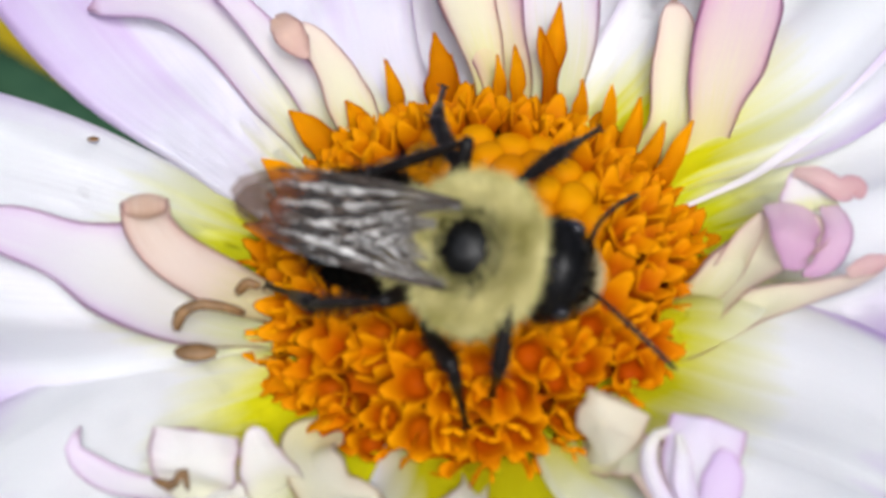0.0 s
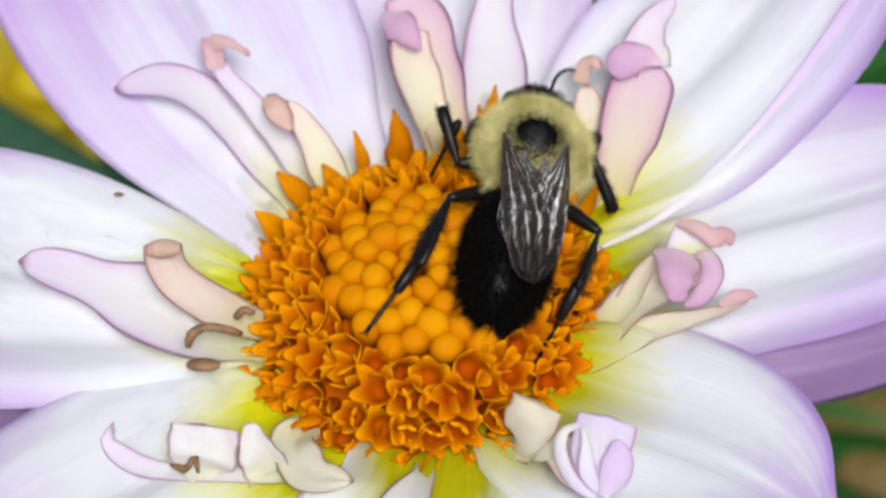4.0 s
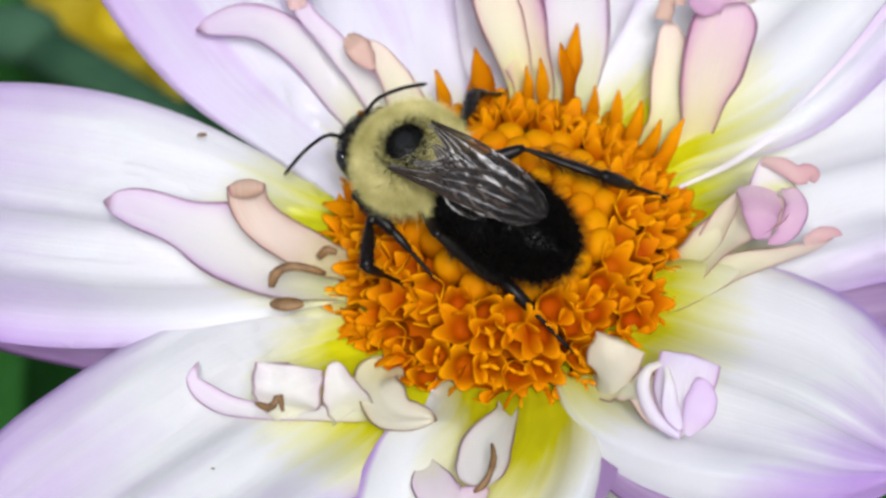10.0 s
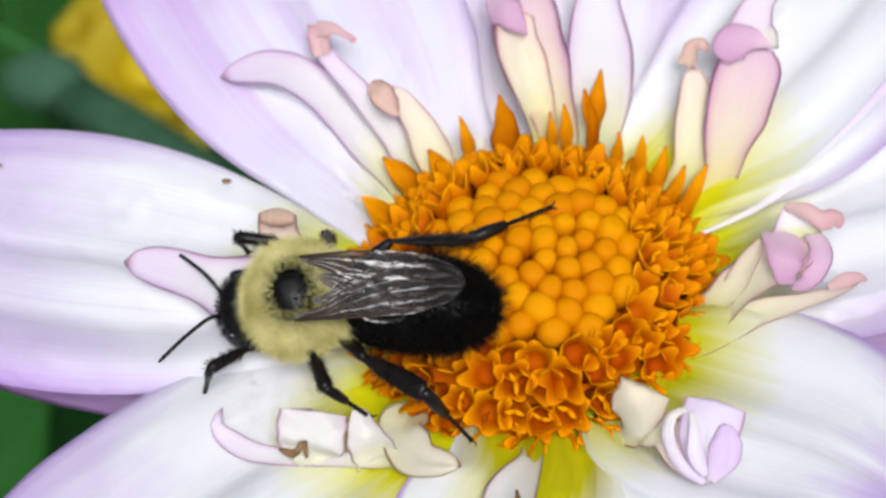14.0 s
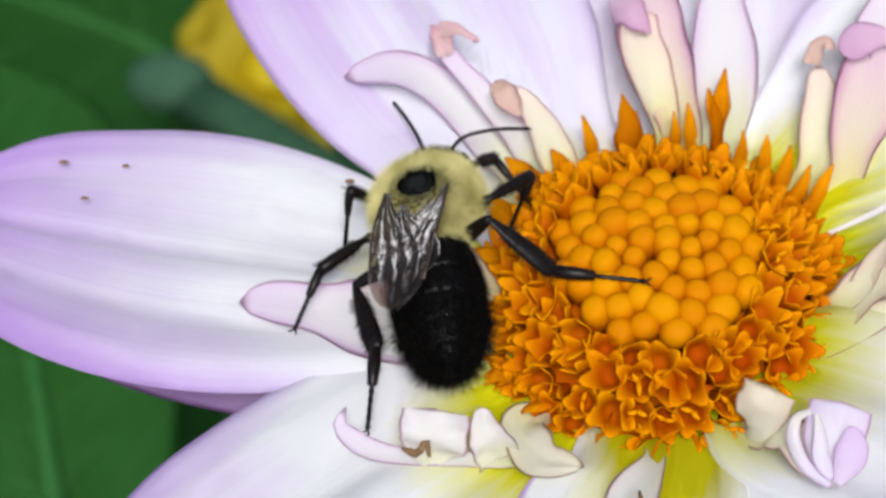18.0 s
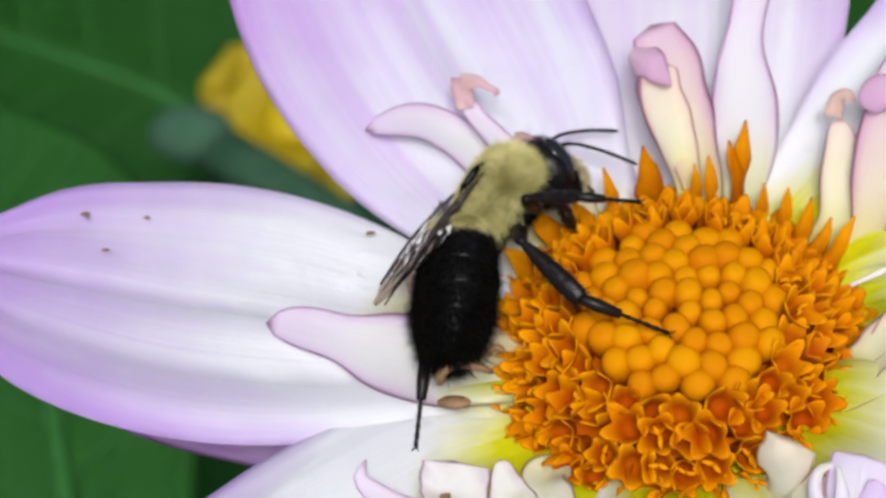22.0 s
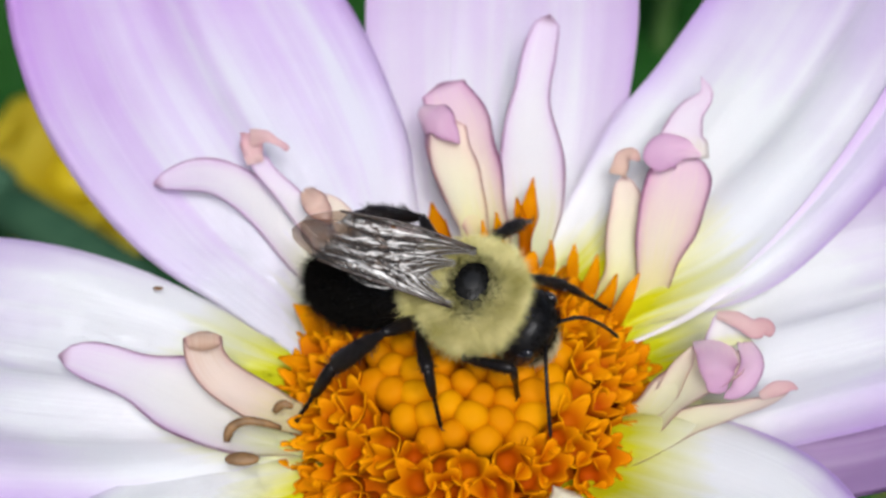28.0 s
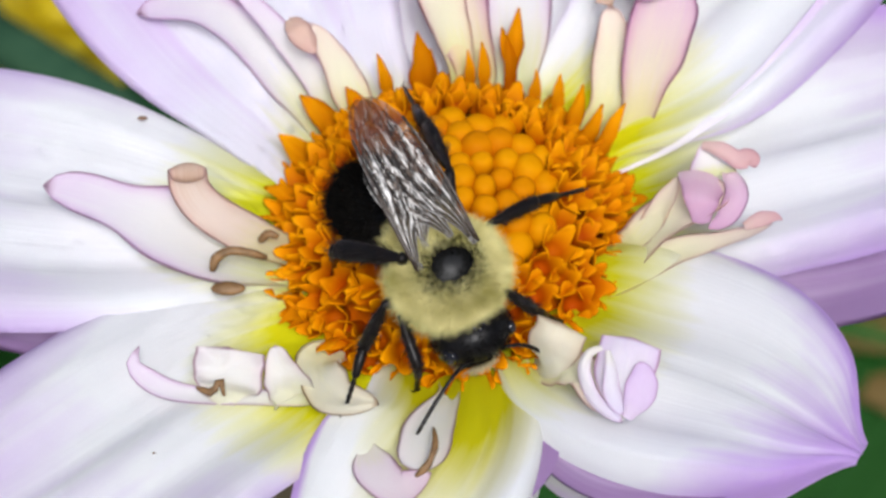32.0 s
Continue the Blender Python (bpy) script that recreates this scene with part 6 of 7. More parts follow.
    walk(BEE["LM_femur"], [
        (0, mm(0.10, 1.35, -1.85, 13.0, 0.7, 129.6)), (1, mm(0.10, 1.35, -1.85, 13.5, -13.8, 128.0)),
        (2, mm(0.10, 1.35, -1.85, 22.1, -30.1, 79.0)), (2.5, mm(0.10, 1.35, -1.85, 22.2, -30.6, 78.8)),
        (4.5, mm(0.10, 1.35, -1.85, 2.8, -4.8, 113.7)), (5, mm(0.10, 1.35, -1.85, 3.0, -15.6, 111.8)),
        (6, mm(0.10, 1.35, -1.85, 13.7, 20.2, 73.9)), (7, mm(0.10, 1.35, -1.85, 22.8, -29.1, 153.7)),
        (8, mm(0.10, 1.35, -1.85, 41.8, -27.2, 80.9)), (9, mm(0.10, 1.35, -1.85, 21.4, -23.0, 116.6)),
        (10, mm(0.10, 1.35, -1.85, 28.2, -19.1, 95.9)), (11, mm(0.10, 1.35, -1.85, 24.6, -47.5, 109.6)),
        (12, mm(0.10, 1.35, -1.85, 29.3, -21.7, 106.4)), (13, mm(0.10, 1.35, -1.85, -1.8, -30.8, 166.1)),
        (14, mm(0.10, 1.35, -1.85, 20.2, -42.8, 122.5)), (14.5, mm(0.10, 1.35, -1.85, 28.5, -24.1, 111.0)),
        (16.5, mm(0.10, 1.35, -1.85, 28.9, -4.2, 114.2)), (17, mm(0.10, 1.35, -1.85, 33.2, -33.9, 110.7)),
        (18, mm(0.10, 1.35, -1.85, 34.0, -17.9, 111.2)), (19, mm(0.10, 1.35, -1.85, 29.0, -20.2, 124.9)),
        (20, mm(0.10, 1.35, -1.85, 36.9, -18.9, 86.8)), (21, mm(0.10, 1.35, -1.85, 37.1, -19.8, 86.1)),
        (22, mm(0.10, 1.35, -1.85, 37.5, -19.7, 84.9)), (23, mm(0.10, 1.35, -1.85, 38.6, -28.6, 82.9)),
        (24, mm(0.10, 1.35, -1.85, 26.0, -26.5, 106.1)), (24.5, mm(0.10, 1.35, -1.85, 26.6, -23.8, 104.7)),
        (26.5, mm(0.10, 1.35, -1.85, 3.4, -29.6, 150.0)), (27, mm(0.10, 1.35, -1.85, -0.2, -27.2, 157.3)),
        (28, mm(0.10, 1.35, -1.85, 21.8, 1.8, 106.7)), (29, mm(0.10, 1.35, -1.85, 21.8, 18.5, 97.9)),
        (30, mm(0.10, 1.35, -1.85, 28.3, -1.0, 134.4)), (31, mm(0.10, 1.35, -1.85, 27.5, -0.9, 116.7)),
        (32, mm(0.10, 1.35, -1.85, 26.9, -11.7, 126.9))])
    walk(BEE["LM_tibia"], [
        (0, mm(2.90, -0.00, -0.00, 3.1, 32.4, -11.4)), (1, mm(2.90, 0.00, 0.00, -3.4, 26.2, -18.3)),
        (2, mm(2.90, 0.00, 0.00, 30.8, 13.8, 48.0)), (2.5, mm(2.90, 0.00, 0.00, 33.9, 18.9, 59.7)),
        (4.5, mm(2.90, 0.00, 0.00, -5.6, -35.3, -95.9)), (5, mm(2.90, 0.00, 0.00, -25.7, -5.7, 30.0)),
        (6, mm(2.90, -0.00, 0.00, -8.4, 0.8, 3.3)), (7, mm(2.90, 0.00, 0.00, -2.7, 27.9, -7.3)),
        (8, mm(2.90, 0.00, 0.00, 59.8, 22.9, 124.6)), (9, mm(2.90, 0.00, -0.00, -24.0, 7.1, -2.5)),
        (10, mm(2.90, 0.00, 0.00, -19.6, 19.3, 29.6)), (11, mm(2.90, 0.00, 0.00, -27.4, 17.3, -7.9)),
        (12, mm(2.90, 0.00, 0.00, -24.3, -1.1, -24.5)), (13, mm(2.90, -0.00, 0.00, -21.5, -25.8, -71.9)),
        (14, mm(2.90, 0.00, 0.00, -33.7, 8.9, -5.7)), (14.5, mm(2.90, -0.00, 0.00, -37.3, 12.7, 12.1)),
        (16.5, mm(2.90, 0.00, 0.00, -47.8, 21.8, 6.5)), (17, mm(2.90, 0.00, 0.00, -49.2, 4.3, 15.3)),
        (18, mm(2.90, -0.00, 0.00, -59.2, 18.8, 14.4)), (19, mm(2.90, -0.00, 0.00, -59.0, 7.7, 5.6)),
        (20, mm(2.90, 0.00, 0.00, -84.0, -38.7, 102.1)), (21, mm(2.90, 0.00, -0.00, -68.8, -34.2, 78.2)),
        (22, mm(2.90, 0.00, -0.00, -74.5, -27.6, 92.7)), (23, mm(2.90, 0.00, -0.00, -58.8, 31.0, 120.4)),
        (24, mm(2.90, 0.00, 0.00, 70.8, -42.6, -79.3)), (24.5, mm(2.90, -0.00, 0.00, 72.2, -52.3, -76.9)),
        (26.5, mm(2.90, -0.00, 0.00, 105.8, 47.0, -103.9)), (27, mm(2.90, -0.00, -0.00, 135.5, 53.0, -76.5)),
        (28, mm(2.90, 0.00, 0.00, 131.6, 17.9, -46.4)), (29, mm(2.90, 0.00, 0.00, 137.0, 32.1, -25.9)),
        (30, mm(2.90, 0.00, -0.00, -172.1, 30.6, 2.8)), (31, mm(2.90, -0.00, 0.00, 141.9, 0.8, -69.4)),
        (32, mm(2.90, 0.00, 0.00, 146.7, 7.3, -43.5))])
    walk(BEE["LM_tarsus"], [
        (0, mm(5.63, -0.55, -1.77, 13.0, 49.1, -38.5)), (1, mm(5.71, -0.93, -1.46, -26.3, 44.6, -79.5)),
        (2, mm(5.04, 2.38, -0.79, -31.7, 75.2, -36.0)), (2.5, mm(4.48, 2.70, -1.07, 70.4, 74.8, 69.3)),
        (4.5, mm(2.62, -2.68, 1.91, 58.1, 68.2, 32.6)), (5, mm(5.74, 1.64, 0.33, -128.8, 34.1, -172.0)),
        (6, mm(6.19, 0.19, -0.04, 20.5, 13.8, -7.2)), (7, mm(5.79, -0.37, -1.54, -4.4, 44.2, -139.4)),
        (8, mm(1.18, 2.50, -1.29, -106.3, 52.2, 174.2)), (9, mm(6.17, -0.14, -0.41, -44.9, 55.8, -136.4)),
        (10, mm(5.61, 1.54, -1.09, -76.3, 46.2, -157.6)), (11, mm(6.02, -0.44, -0.98, -82.7, 34.8, 167.6)),
        (12, mm(5.90, -1.37, 0.06, 41.5, 46.2, -59.3)), (13, mm(3.82, -2.82, 1.44, -4.5, 50.7, -169.3)),
        (14, mm(6.14, -0.33, -0.51, -34.8, 73.9, -161.3)), (14.5, mm(6.05, 0.68, -0.73, 139.4, 63.3, 33.9)),
        (16.5, mm(5.94, 0.35, -1.22, 104.7, 40.6, -0.3)), (17, mm(6.07, 0.87, -0.25, 43.3, 37.7, -85.1)),
        (18, mm(5.93, 0.78, -1.07, 137.5, 51.5, 17.9)), (19, mm(6.16, 0.32, -0.44, 142.1, 32.2, 14.3)),
        (20, mm(2.36, 2.52, 2.06, 1.7, 48.8, -96.1)), (21, mm(3.46, 2.67, 1.86, -16.9, 65.2, -119.1)),
        (22, mm(2.76, 2.92, 1.53, -33.6, 68.2, -136.2)), (23, mm(1.47, 2.44, -1.70, -91.0, 52.0, 150.3)),
        (24, mm(3.35, -2.39, 2.23, -79.5, 71.1, 150.0)), (24.5, mm(3.36, -1.96, 2.61, -61.6, 76.5, 170.9)),
        (26.5, mm(2.36, -2.18, -2.41, 30.1, 21.1, -154.9)), (27, mm(3.36, -1.93, -2.64, 28.2, 24.7, -167.6)),
        (28, mm(5.07, -2.27, -1.01, 83.6, 46.0, -46.1)), (29, mm(5.42, -1.22, -1.75, 103.4, 45.2, -10.1)),
        (30, mm(5.74, 0.14, -1.68, 108.3, 52.9, -43.7)), (31, mm(4.06, -3.09, -0.05, 78.1, 28.5, -76.5)),
        (32, mm(5.27, -2.25, -0.42, 80.6, 15.0, -56.5))])
    walk(BEE["LH_femur"], [
        (0, mm(-1.80, 1.25, -1.75, 19.2, -29.2, 78.5)), (1, mm(-1.80, 1.25, -1.75, 20.9, -30.3, 74.9)),
        (2, mm(-1.80, 1.25, -1.75, 1.0, -33.4, 110.5)), (2.5, mm(-1.80, 1.25, -1.75, -8.3, -13.1, 126.6)),
        (4.5, mm(-1.80, 1.25, -1.75, -8.5, -28.2, 126.0)), (5, mm(-1.80, 1.25, -1.75, -10.5, -34.8, 130.1)),
        (6, mm(-1.80, 1.25, -1.75, -12.2, -30.1, 133.1)), (7, mm(-1.80, 1.25, -1.75, 17.7, -28.6, 75.2)),
        (8, mm(-1.80, 1.25, -1.75, -8.7, -50.0, 124.0)), (9, mm(-1.80, 1.25, -1.75, -21.5, -25.3, 139.1)),
        (10, mm(-1.80, 1.25, -1.75, -25.3, -30.8, 148.0)), (11, mm(-1.80, 1.25, -1.75, -18.1, -27.2, 134.5)),
        (12, mm(-1.80, 1.25, -1.75, -28.5, 3.2, 156.4)), (13, mm(-1.80, 1.25, -1.75, -30.9, -21.3, 157.3)),
        (14, mm(-1.80, 1.25, -1.75, -20.0, -34.8, 133.3)), (14.5, mm(-1.80, 1.25, -1.75, -26.3, -25.4, 144.7)),
        (16.5, mm(-1.80, 1.25, -1.75, -15.5, -38.0, 122.7)), (17, mm(-1.80, 1.25, -1.75, -26.3, -15.6, 139.4)),
        (18, mm(-1.80, 1.25, -1.75, -18.0, 8.4, 108.7)), (19, mm(-1.80, 1.25, -1.75, -17.5, -22.2, 127.8)),
        (20, mm(-1.80, 1.25, -1.75, -20.5, -19.7, 136.2)), (21, mm(-1.80, 1.25, -1.75, -26.7, 6.9, 153.4)),
        (22, mm(-1.80, 1.25, -1.75, -25.8, -6.8, 166.4)), (23, mm(-1.80, 1.25, -1.75, 3.0, -19.6, 83.6)),
        (24, mm(-1.80, 1.25, -1.75, 5.0, -25.6, 77.6)), (24.5, mm(-1.80, 1.25, -1.75, 4.1, -23.4, 79.6)),
        (26.5, mm(-1.80, 1.25, -1.75, -22.4, 0.7, 158.9)), (27, mm(-1.80, 1.25, -1.75, -22.5, -7.1, 165.2)),
        (28, mm(-1.80, 1.25, -1.75, -16.8, 0.4, 135.7)), (29, mm(-1.80, 1.25, -1.75, -9.3, -29.0, 77.5)),
        (30, mm(-1.80, 1.25, -1.75, -81.2, -63.7, -164.9)), (31, mm(-1.80, 1.25, -1.75, -35.6, -43.8, 141.0)),
        (32, mm(-1.80, 1.25, -1.75, -45.6, -12.3, 152.3))])
    walk(BEE["LH_tibia"], [
        (0, mm(3.90, -0.00, -0.00, 27.2, 13.5, 131.8)), (1, mm(3.90, 0.00, 0.00, 14.8, 21.2, 95.1)),
        (2, mm(3.90, 0.00, 0.00, -3.7, 54.8, 24.2)), (2.5, mm(3.90, 0.00, 0.00, -21.2, -36.9, 6.0)),
        (4.5, mm(3.90, -0.00, 0.00, -31.6, 25.1, 51.3)), (5, mm(3.90, 0.00, -0.00, -33.5, 7.1, 35.1)),
        (6, mm(3.90, -0.00, 0.00, -35.6, 4.0, 31.3)), (7, mm(3.90, 0.00, -0.00, -35.0, 7.8, 76.9)),
        (8, mm(3.90, 0.00, -0.00, -6.9, 44.6, 77.7)), (9, mm(3.90, -0.00, 0.00, -31.4, 9.2, 43.1)),
        (10, mm(3.90, 0.00, -0.00, -3.5, 35.1, 93.4)), (11, mm(3.90, -0.00, 0.00, -32.4, 33.9, 60.5)),
        (12, mm(3.90, -0.00, -0.00, -44.4, 2.6, 0.4)), (13, mm(3.90, -0.00, 0.00, -47.7, -16.4, 5.4)),
        (14, mm(3.90, -0.00, 0.00, -48.3, 11.0, 19.1)), (14.5, mm(3.90, -0.00, 0.00, -49.3, -6.4, 15.7)),
        (16.5, mm(3.90, 0.00, -0.00, -34.0, 37.9, 79.3)), (17, mm(3.90, 0.00, 0.00, -50.9, 7.8, 48.3)),
        (18, mm(3.90, 0.00, 0.00, -85.0, -9.5, 86.7)), (19, mm(3.90, -0.00, 0.00, -51.3, 9.6, 76.7)),
        (20, mm(3.90, -0.00, -0.00, -53.9, 14.7, 50.4)), (21, mm(3.90, 0.00, 0.00, -62.3, 9.6, 13.3)),
        (22, mm(3.90, -0.00, 0.00, -59.3, 6.7, 16.7)), (23, mm(3.90, 0.00, 0.00, -98.0, -54.0, 121.6)),
        (24, mm(3.90, 0.00, 0.00, -87.1, -15.5, 112.4)), (24.5, mm(3.90, 0.00, 0.00, -95.1, -26.7, 123.7)),
        (26.5, mm(3.90, -0.00, 0.00, -137.3, -44.4, 91.5)), (27, mm(3.90, 0.00, 0.00, -114.0, -45.1, 64.7)),
        (28, mm(3.90, 0.00, 0.00, -129.0, 29.4, 47.8)), (29, mm(3.90, -0.00, 0.00, -111.5, -10.2, 125.8)),
        (30, mm(3.90, 0.00, -0.00, -29.0, 25.8, 119.5)), (31, mm(3.90, 0.00, -0.00, -73.7, 40.8, 91.5)),
        (32, mm(3.90, 0.00, 0.00, -92.7, 24.8, 51.0))])
    walk(BEE["LH_tarsus"], [
        (0, mm(0.92, 3.33, -1.08, -73.8, 60.0, -136.4)), (1, mm(3.52, 4.27, -1.67, -67.3, 60.3, -125.7)),
        (2, mm(6.32, 1.09, -3.76, 29.0, 38.3, -62.7)), (2.5, mm(7.56, 0.38, 2.76, -90.5, 42.2, 93.5)),
        (4.5, mm(6.51, 3.25, -1.95, -135.5, 24.2, 16.4)), (5, mm(7.64, 2.62, -0.57, -105.4, 80.1, 32.5)),
        (6, mm(7.82, 2.38, -0.32, 17.4, 80.5, 151.0)), (7, mm(4.93, 4.44, -0.63, 36.4, 40.7, -145.8)),
        (8, mm(4.60, 3.20, -3.23, 11.7, 51.3, 129.4)), (9, mm(7.21, 3.10, -0.74, 10.8, 47.6, 123.5)),
        (10, mm(3.67, 3.76, -2.64, -24.4, 37.7, 62.3)), (11, mm(5.78, 3.32, -2.57, -43.1, 48.6, 52.3)),
        (12, mm(8.50, 0.04, -0.21, -47.9, 42.0, 20.8)), (13, mm(8.29, 0.41, 1.30, -16.0, 54.3, 60.9)),
        (14, mm(8.17, 1.48, -0.88, 12.5, 67.1, 118.2)), (14.5, mm(8.30, 1.24, 0.51, -12.6, 54.5, 80.4)),
        (16.5, mm(4.57, 3.57, -2.83, -43.5, 53.7, 57.8)), (17, mm(6.93, 3.40, -0.62, -53.5, 29.6, 31.3)),
        (18, mm(4.16, 4.53, 0.76, -84.4, -12.8, 66.4)), (19, mm(4.94, 4.41, -0.77, -48.2, 23.7, 77.1)),
        (20, mm(6.73, 3.43, -1.17, -50.5, 14.0, 61.5)), (21, mm(8.31, 1.04, -0.77, -64.6, 19.8, 22.8)),
        (22, mm(8.28, 1.32, -0.53, -56.3, 21.0, 26.4)), (23, mm(2.49, 2.30, 3.72, -17.9, 74.8, 164.2)),
        (24, mm(2.21, 4.10, 1.23, -17.6, 44.3, 170.8)), (24.5, mm(1.62, 3.42, 2.07, -33.3, 58.8, 149.0)),
        (26.5, mm(3.81, 3.29, 3.22, -45.2, 79.7, 62.2)), (27, mm(5.29, 2.94, 3.26, -9.0, 75.8, 94.6)),
        (28, mm(6.59, 2.97, -2.26, -77.4, 42.2, 56.4)), (29, mm(1.25, 3.67, 0.81, -35.2, 73.3, 163.1)),
        (30, mm(1.86, 3.61, -2.00, 13.3, 18.3, 137.7)), (31, mm(3.81, 3.48, -3.01, -32.8, 49.0, 100.4)),
        (32, mm(6.53, 3.24, -1.93, -55.3, 32.5, 56.8))])
    walk(BEE["RF_femur"], [
        (0, mm(1.40, -1.10, -1.60, -47.5, -67.8, -60.2)), (1, mm(1.40, -1.10, -1.60, -57.1, -50.1, -50.3)),
        (2, mm(1.40, -1.10, -1.60, -26.9, -33.5, -89.5)), (2.5, mm(1.40, -1.10, -1.60, -26.1, -27.2, -91.3)),
        (4.5, mm(1.40, -1.10, -1.60, -20.8, -34.4, -102.2)), (5, mm(1.40, -1.10, -1.60, -21.4, -39.2, -101.3)),
        (6, mm(1.40, -1.10, -1.60, -28.1, -29.4, -90.4)), (7, mm(1.40, -1.10, -1.60, -27.8, -29.8, -91.0)),
        (8, mm(1.40, -1.10, -1.60, -29.8, -24.3, -87.0)), (9, mm(1.40, -1.10, -1.60, -24.2, -25.7, -99.2)),
        (10, mm(1.40, -1.10, -1.60, -25.0, -33.2, -97.9)), (11, mm(1.40, -1.10, -1.60, -34.4, -37.3, -80.0)),
        (12, mm(1.40, -1.10, -1.60, -24.9, -21.5, -97.2)), (13, mm(1.40, -1.10, -1.60, -23.0, -31.8, -102.5)),
        (14, mm(1.40, -1.10, -1.60, -23.3, -26.5, -102.1)), (14.5, mm(1.40, -1.10, -1.60, -23.5, -32.8, -101.8)),
        (16.5, mm(1.40, -1.10, -1.60, -23.0, -29.5, -103.0)), (17, mm(1.40, -1.10, -1.60, -24.2, -26.8, -100.5)),
        (18, mm(1.40, -1.10, -1.60, -42.3, -44.7, -63.1)), (19, mm(1.40, -1.10, -1.60, 8.4, -21.2, -123.2)),
        (20, mm(1.40, -1.10, -1.60, -3.3, -30.5, -92.6)), (21, mm(1.40, -1.10, -1.60, -8.0, -24.5, -83.3)),
        (22, mm(1.40, -1.10, -1.60, 12.4, 24.2, -121.3)), (23, mm(1.40, -1.10, -1.60, 12.1, 19.4, -122.1)),
        (24, mm(1.40, -1.10, -1.60, 12.0, 27.9, -122.6)), (24.5, mm(1.40, -1.10, -1.60, 12.4, 27.8, -121.8)),
        (26.5, mm(1.40, -1.10, -1.60, 35.2, -30.6, -88.0)), (27, mm(1.40, -1.10, -1.60, 35.4, -24.6, -88.1)),
        (28, mm(1.40, -1.10, -1.60, 40.8, -26.1, -102.2)), (29, mm(1.40, -1.10, -1.60, 33.3, -36.7, -87.7)),
        (30, mm(1.40, -1.10, -1.60, 20.9, -68.1, -66.4)), (31, mm(1.40, -1.10, -1.60, 53.5, -35.8, -101.1)),
        (32, mm(1.40, -1.10, -1.60, 54.6, -31.0, -102.9))])
    walk(BEE["RF_tibia"], [
        (0, mm(2.60, 0.00, 0.00, 80.0, 71.1, 86.4)), (1, mm(2.60, -0.00, -0.00, 82.2, 6.6, 131.9)),
        (2, mm(2.60, -0.00, 0.00, 70.1, 56.2, 144.8)), (2.5, mm(2.60, 0.00, 0.00, 179.3, 80.2, -109.3)),
        (4.5, mm(2.60, -0.00, 0.00, 117.8, 0.2, 103.0)), (5, mm(2.60, -0.00, 0.00, 119.8, 21.4, 101.6)),
        (6, mm(2.60, -0.00, 0.00, 129.5, 25.3, 116.9)), (7, mm(2.60, -0.00, 0.00, 130.7, 17.4, 121.3)),
        (8, mm(2.60, 0.00, 0.00, 130.8, 25.6, 122.3)), (9, mm(2.60, 0.00, 0.00, 106.2, -34.9, 139.3)),
        (10, mm(2.60, 0.00, 0.00, 106.5, 5.4, 118.2)), (11, mm(2.60, 0.00, -0.00, -74.0, 70.0, -45.8)),
        (12, mm(2.60, 0.00, 0.00, 160.2, -75.1, 54.6)), (13, mm(2.60, 0.00, 0.00, 116.8, -15.4, 108.6)),
        (14, mm(2.60, -0.00, 0.00, 122.8, -41.4, 87.5)), (14.5, mm(2.60, -0.00, 0.00, 119.1, -8.9, 113.1)),
        (16.5, mm(2.60, 0.00, 0.00, 122.6, -26.3, 95.3)), (17, mm(2.60, 0.00, 0.00, 104.5, -33.6, 127.5)),
        (18, mm(2.60, 0.00, 0.00, 127.9, 12.7, 94.2)), (19, mm(2.60, -0.00, 0.00, 109.8, 51.2, 140.0)),
        (20, mm(2.60, -0.00, 0.00, 127.4, 24.6, 135.4)), (21, mm(2.60, 0.00, 0.00, 126.9, 21.4, 134.5)),
        (22, mm(2.60, -0.00, 0.00, 158.0, 52.5, -146.5)), (23, mm(2.60, -0.00, -0.00, -119.1, 24.7, -3.0)),
        (24, mm(2.60, -0.00, 0.00, 154.3, 53.1, -111.1)), (24.5, mm(2.60, 0.00, -0.00, 132.3, 41.4, -142.2)),
        (26.5, mm(2.60, 0.00, 0.00, -151.2, -2.1, 18.0)), (27, mm(2.60, -0.00, -0.00, -150.4, 20.3, 15.3)),
        (28, mm(2.60, 0.00, -0.00, -135.6, 17.3, 94.8)), (29, mm(2.60, -0.00, -0.00, -146.2, -6.7, 37.7)),
        (30, mm(2.60, 0.00, -0.00, 127.2, 48.3, -151.3)), (31, mm(2.60, 0.00, 0.00, 76.2, 68.0, -178.1)),
        (32, mm(2.60, 0.00, 0.00, -5.0, 57.4, 105.1))])
